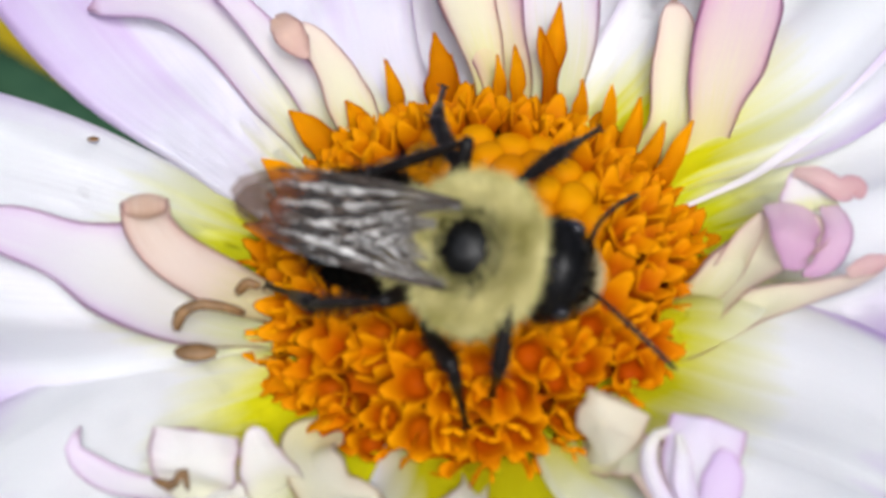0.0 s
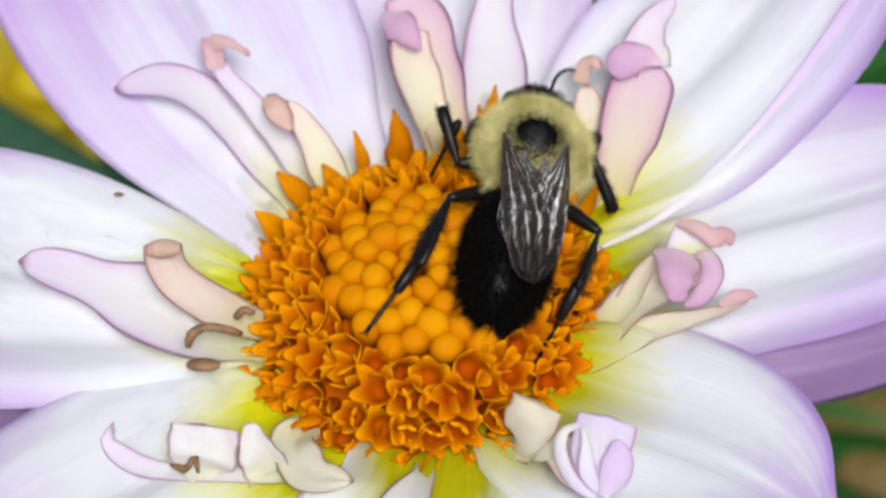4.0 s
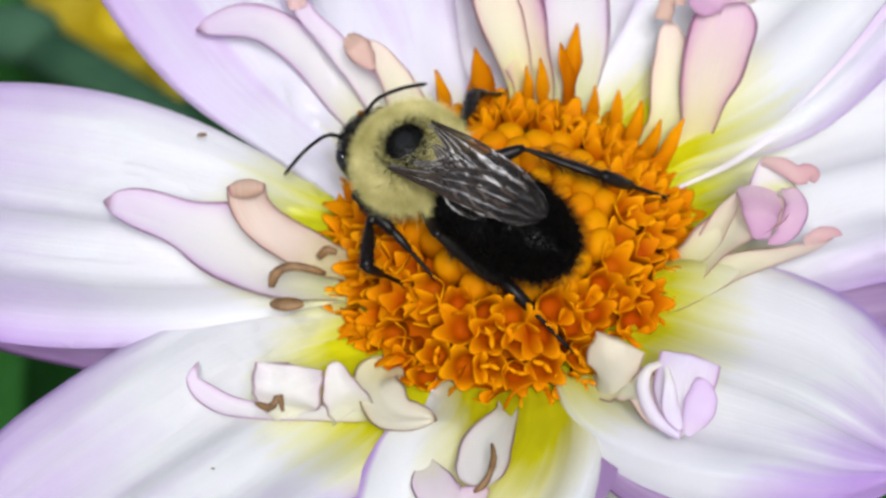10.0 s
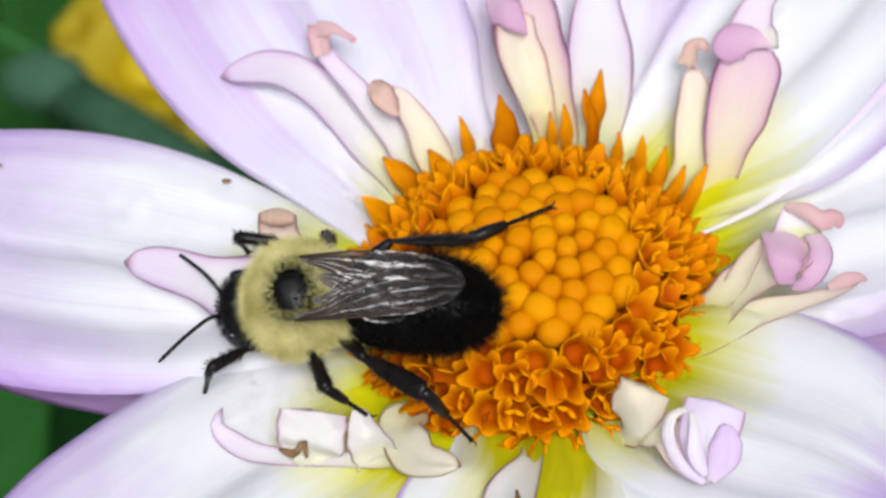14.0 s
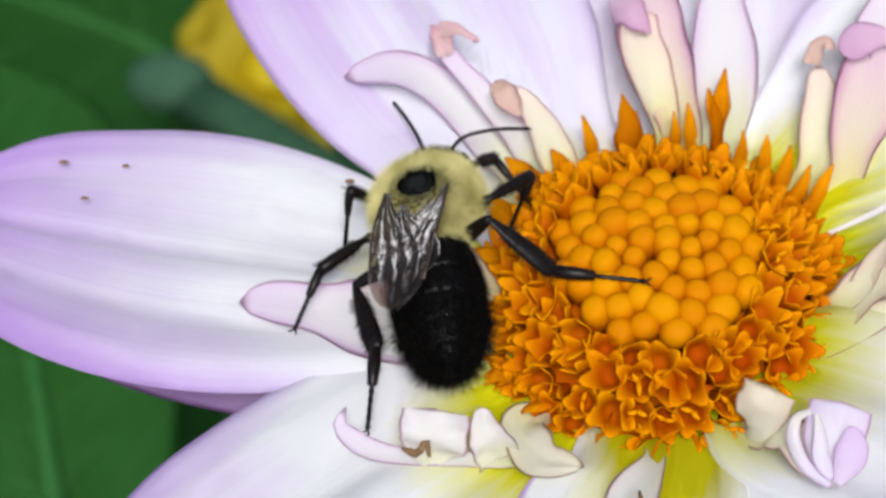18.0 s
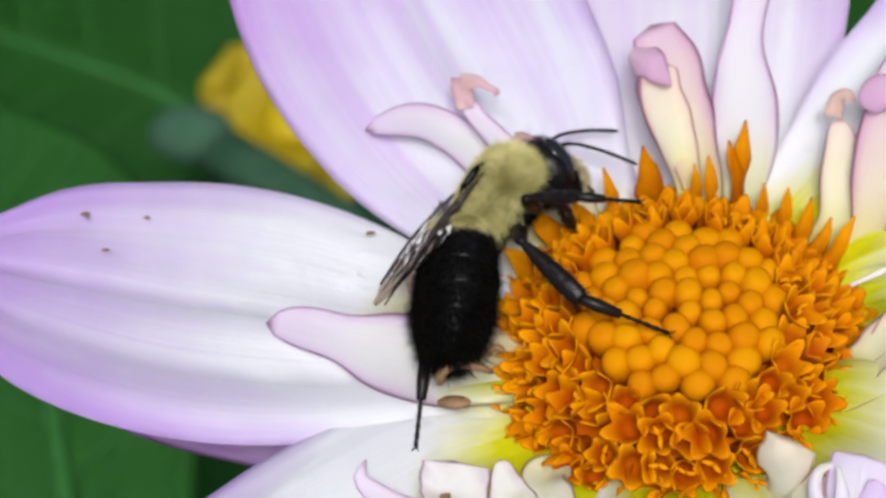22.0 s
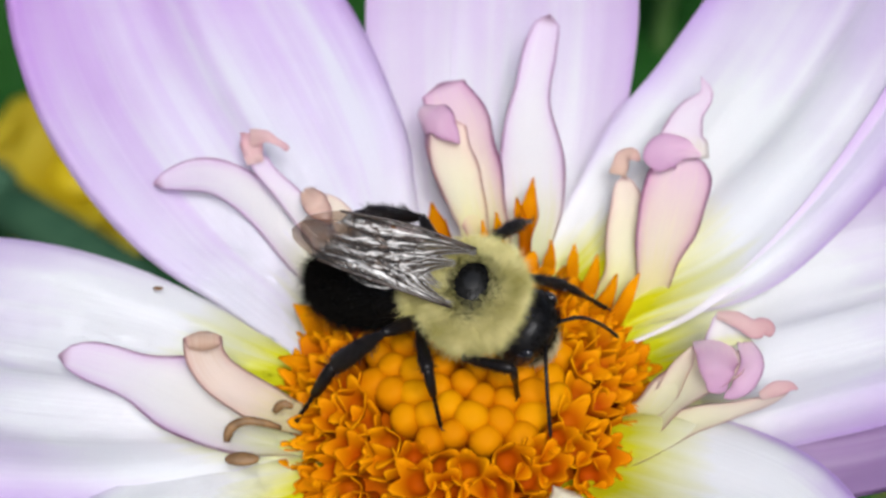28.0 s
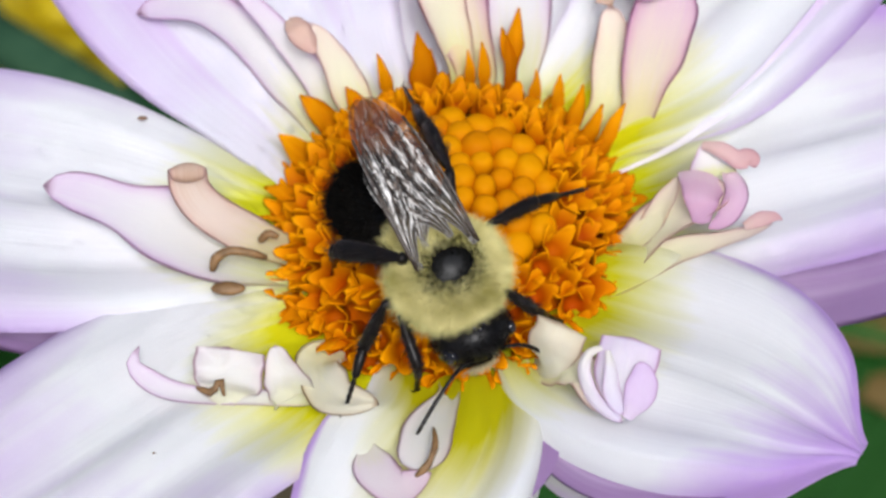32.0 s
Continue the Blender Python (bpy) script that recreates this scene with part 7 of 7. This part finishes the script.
    walk(BEE["RF_tarsus"], [
        (0, mm(2.66, 0.90, -2.65, 138.3, 34.3, 167.0)), (1, mm(0.74, 2.07, -0.32, 120.8, 11.0, 109.9)),
        (2, mm(1.33, 0.90, -2.33, 115.0, 55.8, 139.9)), (2.5, mm(2.44, -0.45, -2.76, 173.2, 84.5, -160.0)),
        (4.5, mm(1.97, 2.73, -0.01, 104.9, 40.5, 142.4)), (5, mm(2.07, 2.55, -1.02, 95.9, 44.7, 127.4)),
        (6, mm(1.45, 2.26, -1.20, 93.0, 33.5, 117.5)), (7, mm(1.21, 2.28, -0.84, 94.6, 27.9, 121.2)),
        (8, mm(1.25, 2.13, -1.21, 94.3, 31.8, 119.3)), (9, mm(0.86, 1.50, 1.60, 87.1, 48.5, 123.1)),
        (10, mm(1.28, 2.46, -0.26, 93.4, 34.3, 127.7)), (11, mm(3.27, -0.69, -2.63, 64.3, 82.6, 88.4)),
        (12, mm(3.02, 0.59, 2.71, 73.2, 47.2, 118.7)), (13, mm(1.74, 2.56, 0.75, 83.5, 43.5, 136.3)),
        (14, mm(2.69, 2.10, 1.85, 78.4, 50.3, 130.1)), (14.5, mm(1.51, 2.54, 0.43, 84.4, 41.9, 136.7)),
        (16.5, mm(2.37, 2.50, 1.24, 84.4, 45.1, 138.8)), (17, mm(1.18, 1.85, 1.55, 76.1, 44.9, 125.0)),
        (18, mm(2.40, 2.72, -0.62, -159.3, 63.7, -128.8)), (19, mm(1.26, 1.13, -2.18, 103.4, 44.0, 160.7)),
        (20, mm(0.79, 1.79, -1.17, 112.7, 39.0, 140.6)), (21, mm(0.77, 1.86, -1.02, 109.4, 30.2, 132.6)),
        (22, mm(1.18, -0.94, -2.22, 118.1, 44.7, -165.3)), (23, mm(5.14, -0.13, -1.17, 176.8, 80.4, -97.7)),
        (24, mm(2.00, -1.57, -2.24, 130.0, 38.7, -137.3)), (24.5, mm(0.94, -1.29, -1.85, 124.6, 37.8, -146.9)),
        (26.5, mm(5.26, 0.86, 0.10, 147.5, 40.1, -164.8)), (27, mm(5.13, 0.69, -0.97, -16.4, 77.0, 46.8)),
        (28, mm(2.38, 2.66, -0.83, 146.6, 52.0, -132.9)), (29, mm(4.80, 1.70, 0.33, 144.4, 39.0, -150.9)),
        (30, mm(0.97, -0.89, -2.09, 141.0, 23.4, 176.1)), (31, mm(1.55, -0.03, -2.60, 144.8, 53.6, -147.8)),
        (32, mm(2.21, 1.46, -2.36, 150.6, 38.2, -135.0))])
    walk(BEE["RM_femur"], [
        (0, mm(0.10, -1.35, -1.85, -12.1, 12.9, -138.5)), (1, mm(0.10, -1.35, -1.85, -12.6, -17.7, -132.8)),
        (2, mm(0.10, -1.35, -1.85, -20.2, -11.2, -99.7)), (2.5, mm(0.10, -1.35, -1.85, -16.2, -36.5, -119.4)),
        (4.5, mm(0.10, -1.35, -1.85, -36.1, -41.7, -82.9)), (5, mm(0.10, -1.35, -1.85, -39.3, 1.5, -93.6)),
        (6, mm(0.10, -1.35, -1.85, -43.4, -27.0, -91.3)), (7, mm(0.10, -1.35, -1.85, -44.7, 11.6, -112.9)),
        (8, mm(0.10, -1.35, -1.85, -46.2, -8.8, -105.5)), (9, mm(0.10, -1.35, -1.85, -47.4, -14.9, -99.4)),
        (10, mm(0.10, -1.35, -1.85, -48.0, -14.6, -97.1)), (11, mm(0.10, -1.35, -1.85, -37.1, -15.7, -125.5)),
        (12, mm(0.10, -1.35, -1.85, -32.5, -9.9, -141.0)), (13, mm(0.10, -1.35, -1.85, -35.1, -14.4, -116.2)),
        (14, mm(0.10, -1.35, -1.85, -27.2, -37.2, -138.9)), (14.5, mm(0.10, -1.35, -1.85, -29.4, -51.4, -136.7)),
        (16.5, mm(0.10, -1.35, -1.85, -53.6, -33.7, -99.9)), (17, mm(0.10, -1.35, -1.85, -50.1, -30.6, -106.2)),
        (18, mm(0.10, -1.35, -1.85, -51.7, -37.6, -103.8)), (19, mm(0.10, -1.35, -1.85, -64.2, -28.7, -76.7)),
        (20, mm(0.10, -1.35, -1.85, -47.1, -38.6, -103.0)), (21, mm(0.10, -1.35, -1.85, 121.6, -46.6, 39.9)),
        (22, mm(0.10, -1.35, -1.85, -106.6, -24.8, -123.5)), (23, mm(0.10, -1.35, -1.85, -125.6, -31.0, -91.5)),
        (24, mm(0.10, -1.35, -1.85, -120.2, -0.4, -120.3)), (24.5, mm(0.10, -1.35, -1.85, -107.0, 40.1, -107.4)),
        (26.5, mm(0.10, -1.35, -1.85, -67.2, -41.9, -141.0)), (27, mm(0.10, -1.35, -1.85, -61.5, -31.3, -151.5)),
        (28, mm(0.10, -1.35, -1.85, -65.2, -25.2, -142.9)), (29, mm(0.10, -1.35, -1.85, -78.9, -27.0, -107.6)),
        (30, mm(0.10, -1.35, -1.85, -62.2, -34.4, -134.9)), (31, mm(0.10, -1.35, -1.85, -88.4, -44.0, -95.0)),
        (32, mm(0.10, -1.35, -1.85, -88.4, -35.3, -95.0))])
    walk(BEE["RM_tibia"], [
        (0, mm(2.90, 0.00, 0.00, -40.3, -49.5, 114.5)), (1, mm(2.90, -0.00, -0.00, -136.3, 55.2, 107.2)),
        (2, mm(2.90, 0.00, 0.00, -128.6, 19.6, 73.1)), (2.5, mm(2.90, -0.00, 0.00, -154.7, 67.6, 46.6)),
        (4.5, mm(2.90, 0.00, 0.00, 75.7, 76.1, -109.0)), (5, mm(2.90, -0.00, -0.00, 134.4, 18.9, -84.7)),
        (6, mm(2.90, 0.00, -0.00, -135.6, 74.1, 51.0)), (7, mm(2.90, 0.00, -0.00, -171.2, 20.4, 4.7)),
        (8, mm(2.90, -0.00, -0.00, -144.7, 16.3, 54.2)), (9, mm(2.90, 0.00, -0.00, -137.1, 0.2, 49.4)),
        (10, mm(2.90, 0.00, 0.00, -136.8, 1.1, 62.7)), (11, mm(2.90, 0.00, 0.00, -174.3, 11.5, 5.0)),
        (12, mm(2.90, -0.00, -0.00, -177.2, 8.2, -1.9)), (13, mm(2.90, -0.00, 0.00, -153.4, 25.6, 73.2)),
        (14, mm(2.90, -0.00, 0.00, -140.1, 22.2, 117.6)), (14.5, mm(2.90, -0.00, 0.00, -128.2, 24.0, 127.0)),
        (16.5, mm(2.90, -0.00, -0.00, -125.9, -21.0, 36.4)), (17, mm(2.90, 0.00, 0.00, -155.7, -47.9, 78.4)),
        (18, mm(2.90, 0.00, -0.00, -144.2, -18.5, 77.1)), (19, mm(2.90, -0.00, 0.00, 116.4, 44.2, -145.4)),
        (20, mm(2.90, -0.00, 0.00, -148.0, -10.8, 97.9)), (21, mm(2.90, 0.00, -0.00, 58.6, -56.8, -13.8)),
        (22, mm(2.90, 0.00, 0.00, 136.9, -43.5, 152.4)), (23, mm(2.90, 0.00, -0.00, 152.6, -46.1, 153.8)),
        (24, mm(2.90, -0.00, -0.00, -147.9, -21.2, 34.8)), (24.5, mm(2.90, 0.00, -0.00, -144.3, -19.6, 9.6)),
        (26.5, mm(2.90, 0.00, 0.00, 179.9, -62.6, 77.6)), (27, mm(2.90, -0.00, 0.00, -135.9, -56.8, 17.1)),
        (28, mm(2.90, 0.00, -0.00, -117.8, -72.5, -9.5)), (29, mm(2.90, 0.00, -0.00, -133.0, -38.5, -2.4)),
        (30, mm(2.90, -0.00, 0.00, 160.8, -41.3, 81.9)), (31, mm(2.90, 0.00, -0.00, 156.9, -18.4, 135.4)),
        (32, mm(2.90, 0.00, 0.00, 168.3, -22.0, 96.9))])
    walk(BEE["RM_tarsus"], [
        (0, mm(2.01, 1.95, 2.51, -29.5, 33.3, 57.2)), (1, mm(2.34, 1.80, -2.71, -2.4, 44.2, 67.2)),
        (2, mm(3.80, 2.97, -1.11, 9.9, 22.5, 48.8)), (2.5, mm(3.76, 0.91, -3.05, 61.8, 45.7, 158.7)),
        (4.5, mm(2.64, -0.75, -3.20, 67.5, 11.9, 115.0)), (5, mm(3.19, -3.11, -1.07, 23.6, 22.8, 78.0)),
        (6, mm(3.47, 0.70, -3.17, 33.6, 70.9, 71.1)), (7, mm(5.98, 0.26, -1.15, -11.0, 30.9, 23.1)),
        (8, mm(4.75, 2.57, -0.93, 12.5, 29.5, 53.0)), (9, mm(5.05, 2.51, -0.01, 22.8, 21.2, 60.5)),
        (10, mm(4.41, 2.93, -0.06, 28.2, 27.1, 70.3)), (11, mm(6.12, 0.28, -0.66, -25.5, 28.1, -1.0)),
        (12, mm(6.16, -0.11, -0.47, -29.6, 13.2, -2.9)), (13, mm(3.76, 2.85, -1.42, 35.8, 34.2, 88.4)),
        (14, mm(1.49, 2.71, -1.25, 45.4, 22.6, 123.3)), (14.5, mm(1.09, 2.41, -1.34, 57.0, 19.3, 135.0)),
        (16.5, mm(5.38, 1.83, 1.18, 95.3, 40.6, 156.9)), (17, mm(3.34, 2.17, 2.45, 82.6, 64.1, 145.2)),
        (18, mm(3.60, 3.05, 1.05, 106.6, 34.5, -175.4)), (19, mm(0.95, -1.34, -2.30, 127.7, -5.0, 102.5)),
        (20, mm(2.45, 3.21, 0.62, 140.6, 48.0, 166.9)), (21, mm(4.66, -0.43, 2.76, 149.4, -84.1, 161.3)),
        (22, mm(0.78, 1.11, 2.27, 85.4, -48.6, 111.4)), (23, mm(0.85, 1.01, 2.38, 91.4, -44.4, 141.8)),
        (24, mm(5.43, 1.76, 1.19, 74.4, -21.1, 126.7)), (24.5, mm(5.97, 0.52, 1.11, 154.2, -30.1, 17.6)),
        (26.5, mm(3.23, 1.48, 2.93, 95.8, -53.4, 136.4)), (27, mm(4.63, 0.53, 2.76, 85.8, -28.2, 134.6)),
        (28, mm(3.88, -0.16, 3.15, 92.2, -14.7, 113.8)), (29, mm(5.48, -0.11, 2.05, 121.6, -3.7, 105.6)),
        (30, mm(3.25, 2.45, 2.18, 105.1, -4.6, 110.7)), (31, mm(0.67, 2.20, 1.04, 98.6, -44.0, -175.7)),
        (32, mm(2.53, 3.04, 1.23, -137.9, -48.9, 54.3))])
    walk(BEE["RH_femur"], [
        (0, mm(-1.80, -1.25, -1.75, -18.5, -59.6, -131.1)), (1, mm(-1.80, -1.25, -1.75, -45.6, -69.6, -100.5)),
        (2, mm(-1.80, -1.25, -1.75, -7.8, -36.9, -141.6)), (2.5, mm(-1.80, -1.25, -1.75, -4.3, -12.1, -148.1)),
        (4.5, mm(-1.80, -1.25, -1.75, -9.4, -8.9, -120.7)), (5, mm(-1.80, -1.25, -1.75, -7.8, 0.9, -131.1)),
        (6, mm(-1.80, -1.25, -1.75, -6.6, -15.5, -99.8)), (7, mm(-1.80, -1.25, -1.75, -0.8, -1.3, -120.4)),
        (8, mm(-1.80, -1.25, -1.75, -0.5, -8.4, -132.5)), (9, mm(-1.80, -1.25, -1.75, -0.1, 2.1, -135.1)),
        (10, mm(-1.80, -1.25, -1.75, 0.3, -0.1, -124.3)), (11, mm(-1.80, -1.25, -1.75, 0.3, -6.8, -137.6)),
        (12, mm(-1.80, -1.25, -1.75, 2.8, -3.8, -159.9)), (13, mm(-1.80, -1.25, -1.75, 2.4, -14.3, -153.7)),
        (14, mm(-1.80, -1.25, -1.75, 1.2, -17.6, -148.5)), (14.5, mm(-1.80, -1.25, -1.75, -0.8, -34.1, -142.1)),
        (16.5, mm(-1.80, -1.25, -1.75, -13.8, -57.4, -120.8)), (17, mm(-1.80, -1.25, -1.75, -26.9, -37.7, -106.2)),
        (18, mm(-1.80, -1.25, -1.75, -22.8, -41.3, -112.7)), (19, mm(-1.80, -1.25, -1.75, -21.6, -33.2, -114.9)),
        (20, mm(-1.80, -1.25, -1.75, -17.6, -18.6, -123.3)), (21, mm(-1.80, -1.25, -1.75, -15.3, 9.1, -135.8)),
        (22, mm(-1.80, -1.25, -1.75, -14.4, -3.1, -128.2)), (23, mm(-1.80, -1.25, -1.75, -15.5, 17.6, -122.0)),
        (24, mm(-1.80, -1.25, -1.75, -20.9, -2.4, -140.9)), (24.5, mm(-1.80, -1.25, -1.75, -20.4, 4.6, -151.2)),
        (26.5, mm(-1.80, -1.25, -1.75, -18.7, -8.5, -131.2)), (27, mm(-1.80, -1.25, -1.75, -17.1, -9.0, -140.1)),
        (28, mm(-1.80, -1.25, -1.75, -21.7, -33.1, -122.5)), (29, mm(-1.80, -1.25, -1.75, -20.1, -43.5, -125.9)),
        (30, mm(-1.80, -1.25, -1.75, -18.3, -53.7, -128.7)), (31, mm(-1.80, -1.25, -1.75, -49.4, -72.2, -93.7)),
        (32, mm(-1.80, -1.25, -1.75, -64.2, -74.7, -78.2))])
    walk(BEE["RH_tibia"], [
        (0, mm(3.90, -0.00, -0.00, -127.3, 69.0, -145.3)), (1, mm(3.90, -0.00, -0.00, -134.2, 71.4, -157.4)),
        (2, mm(3.90, -0.00, -0.00, 4.6, 67.9, -12.4)), (2.5, mm(3.90, -0.00, 0.00, 14.2, 0.9, -3.5)),
        (4.5, mm(3.90, -0.00, 0.00, 9.4, 1.4, -75.5)), (5, mm(3.90, 0.00, 0.00, 20.0, 7.0, -64.9)),
        (6, mm(3.90, -0.00, -0.00, 0.9, 15.7, -83.8)), (7, mm(3.90, 0.00, 0.00, 27.4, 66.4, -59.3)),
        (8, mm(3.90, 0.00, -0.00, 25.2, 32.8, -52.3)), (9, mm(3.90, -0.00, -0.00, 41.3, 16.5, -22.1)),
        (10, mm(3.90, 0.00, 0.00, 40.1, 22.3, -33.5)), (11, mm(3.90, 0.00, -0.00, 37.6, -20.9, -52.3)),
        (12, mm(3.90, 0.00, 0.00, 37.8, -7.3, -23.9)), (13, mm(3.90, 0.00, 0.00, 45.8, 44.2, -12.8)),
        (14, mm(3.90, -0.00, -0.00, 38.0, 48.8, -27.3)), (14.5, mm(3.90, -0.00, -0.00, 44.3, 50.9, -18.8)),
        (16.5, mm(3.90, 0.00, -0.00, 54.8, 78.5, -13.6)), (17, mm(3.90, 0.00, 0.00, 51.9, 45.5, -39.6)),
        (18, mm(3.90, -0.00, 0.00, -171.1, 70.1, 93.1)), (19, mm(3.90, 0.00, 0.00, 155.0, 76.3, 58.7)),
        (20, mm(3.90, -0.00, 0.00, -123.9, 79.5, 147.8)), (21, mm(3.90, 0.00, 0.00, 164.9, 80.0, 82.9)),
        (22, mm(3.90, 0.00, -0.00, 113.0, 63.4, 22.1)), (23, mm(3.90, -0.00, 0.00, 129.7, 39.1, 36.8)),
        (24, mm(3.90, -0.00, -0.00, 128.5, 28.9, 41.1)), (24.5, mm(3.90, -0.00, -0.00, 122.1, 9.3, 53.8)),
        (26.5, mm(3.90, 0.00, -0.00, 130.3, -6.7, 19.1)), (27, mm(3.90, 0.00, 0.00, 131.7, -13.1, 17.4)),
        (28, mm(3.90, 0.00, 0.00, 169.6, 82.3, 73.0)), (29, mm(3.90, 0.00, 0.00, -45.6, 83.1, -136.1)),
        (30, mm(3.90, -0.00, 0.00, 23.2, 78.2, -61.4)), (31, mm(3.90, 0.00, 0.00, -112.3, 57.9, 154.8)),
        (32, mm(3.90, 0.00, 0.00, -106.6, 52.3, 160.0))])
    walk(BEE["RH_tarsus"], [
        (0, mm(2.54, -0.94, -4.29, -103.6, 54.6, -146.1)), (1, mm(2.55, -0.56, -4.36, -110.5, 30.3, -155.0)),
        (2, mm(5.59, -0.37, -4.26, -114.9, 53.9, -170.5)), (2.5, mm(8.49, -0.28, -0.07, -4.5, 72.4, -58.3)),
        (4.5, mm(5.05, -4.45, -0.11, -8.8, 43.3, -88.8)), (5, mm(5.84, -4.13, -0.56, -1.5, 37.0, -81.2)),
        (6, mm(4.38, -4.40, -1.24, -62.7, 80.2, -154.7)), (7, mm(4.84, -1.58, -4.22, -0.1, 60.4, -73.9)),
        (8, mm(6.26, -3.06, -2.49, 12.9, 56.0, -44.2)), (9, mm(7.99, -1.66, -1.31, 43.2, 53.5, -6.0)),
        (10, mm(7.45, -2.35, -1.75, 54.6, 54.2, -2.1)), (11, mm(6.53, -3.40, 1.64, 62.0, 52.3, 19.0)),
        (12, mm(8.07, -1.85, 0.59, 64.1, 44.6, 45.6)), (13, mm(7.12, -0.73, -3.21, 26.2, 36.5, -11.0)),
        (14, mm(6.59, -1.39, -3.46, 31.8, 36.9, -5.6)), (14.5, mm(6.64, -0.93, -3.57, 43.9, 53.1, 7.3)),
        (16.5, mm(4.79, -0.22, -4.51, 83.9, 60.2, 40.3)), (17, mm(6.39, -2.06, -3.28, 97.2, 47.8, 46.9)),
        (18, mm(3.82, 1.56, -4.33, 90.3, 40.8, 41.3)), (19, mm(4.47, 0.93, -4.47, 94.2, 44.4, 50.5)),
        (20, mm(3.19, 0.45, -4.52, 102.7, 50.2, 73.2)), (21, mm(4.00, 0.79, -4.53, 76.8, 49.0, 66.5)),
        (22, mm(5.81, 0.78, -4.11, 104.3, 58.9, 86.5)), (23, mm(6.76, 2.14, -2.90, 82.8, 43.8, 61.7)),
        (24, mm(6.93, 2.65, -2.22, 86.8, 70.3, 84.6)), (24.5, mm(6.58, 3.66, -0.75, 99.0, 56.9, 112.8)),
        (26.5, mm(8.22, 1.49, 0.54, 75.2, 58.5, 58.5)), (27, mm(8.18, 1.34, 1.04, 49.6, 45.3, 35.9)),
        (28, mm(4.08, 0.59, -4.56, 101.3, 62.1, 76.8)), (29, mm(3.50, -0.38, -4.57, 18.3, 75.9, -0.7)),
        (30, mm(4.35, -0.82, -4.50, -136.3, 57.6, -156.9)), (31, mm(1.69, 1.04, -3.90, -154.7, 35.9, 178.2)),
        (32, mm(1.26, 0.96, -3.64, -156.4, 2.1, 168.3))])


motions()
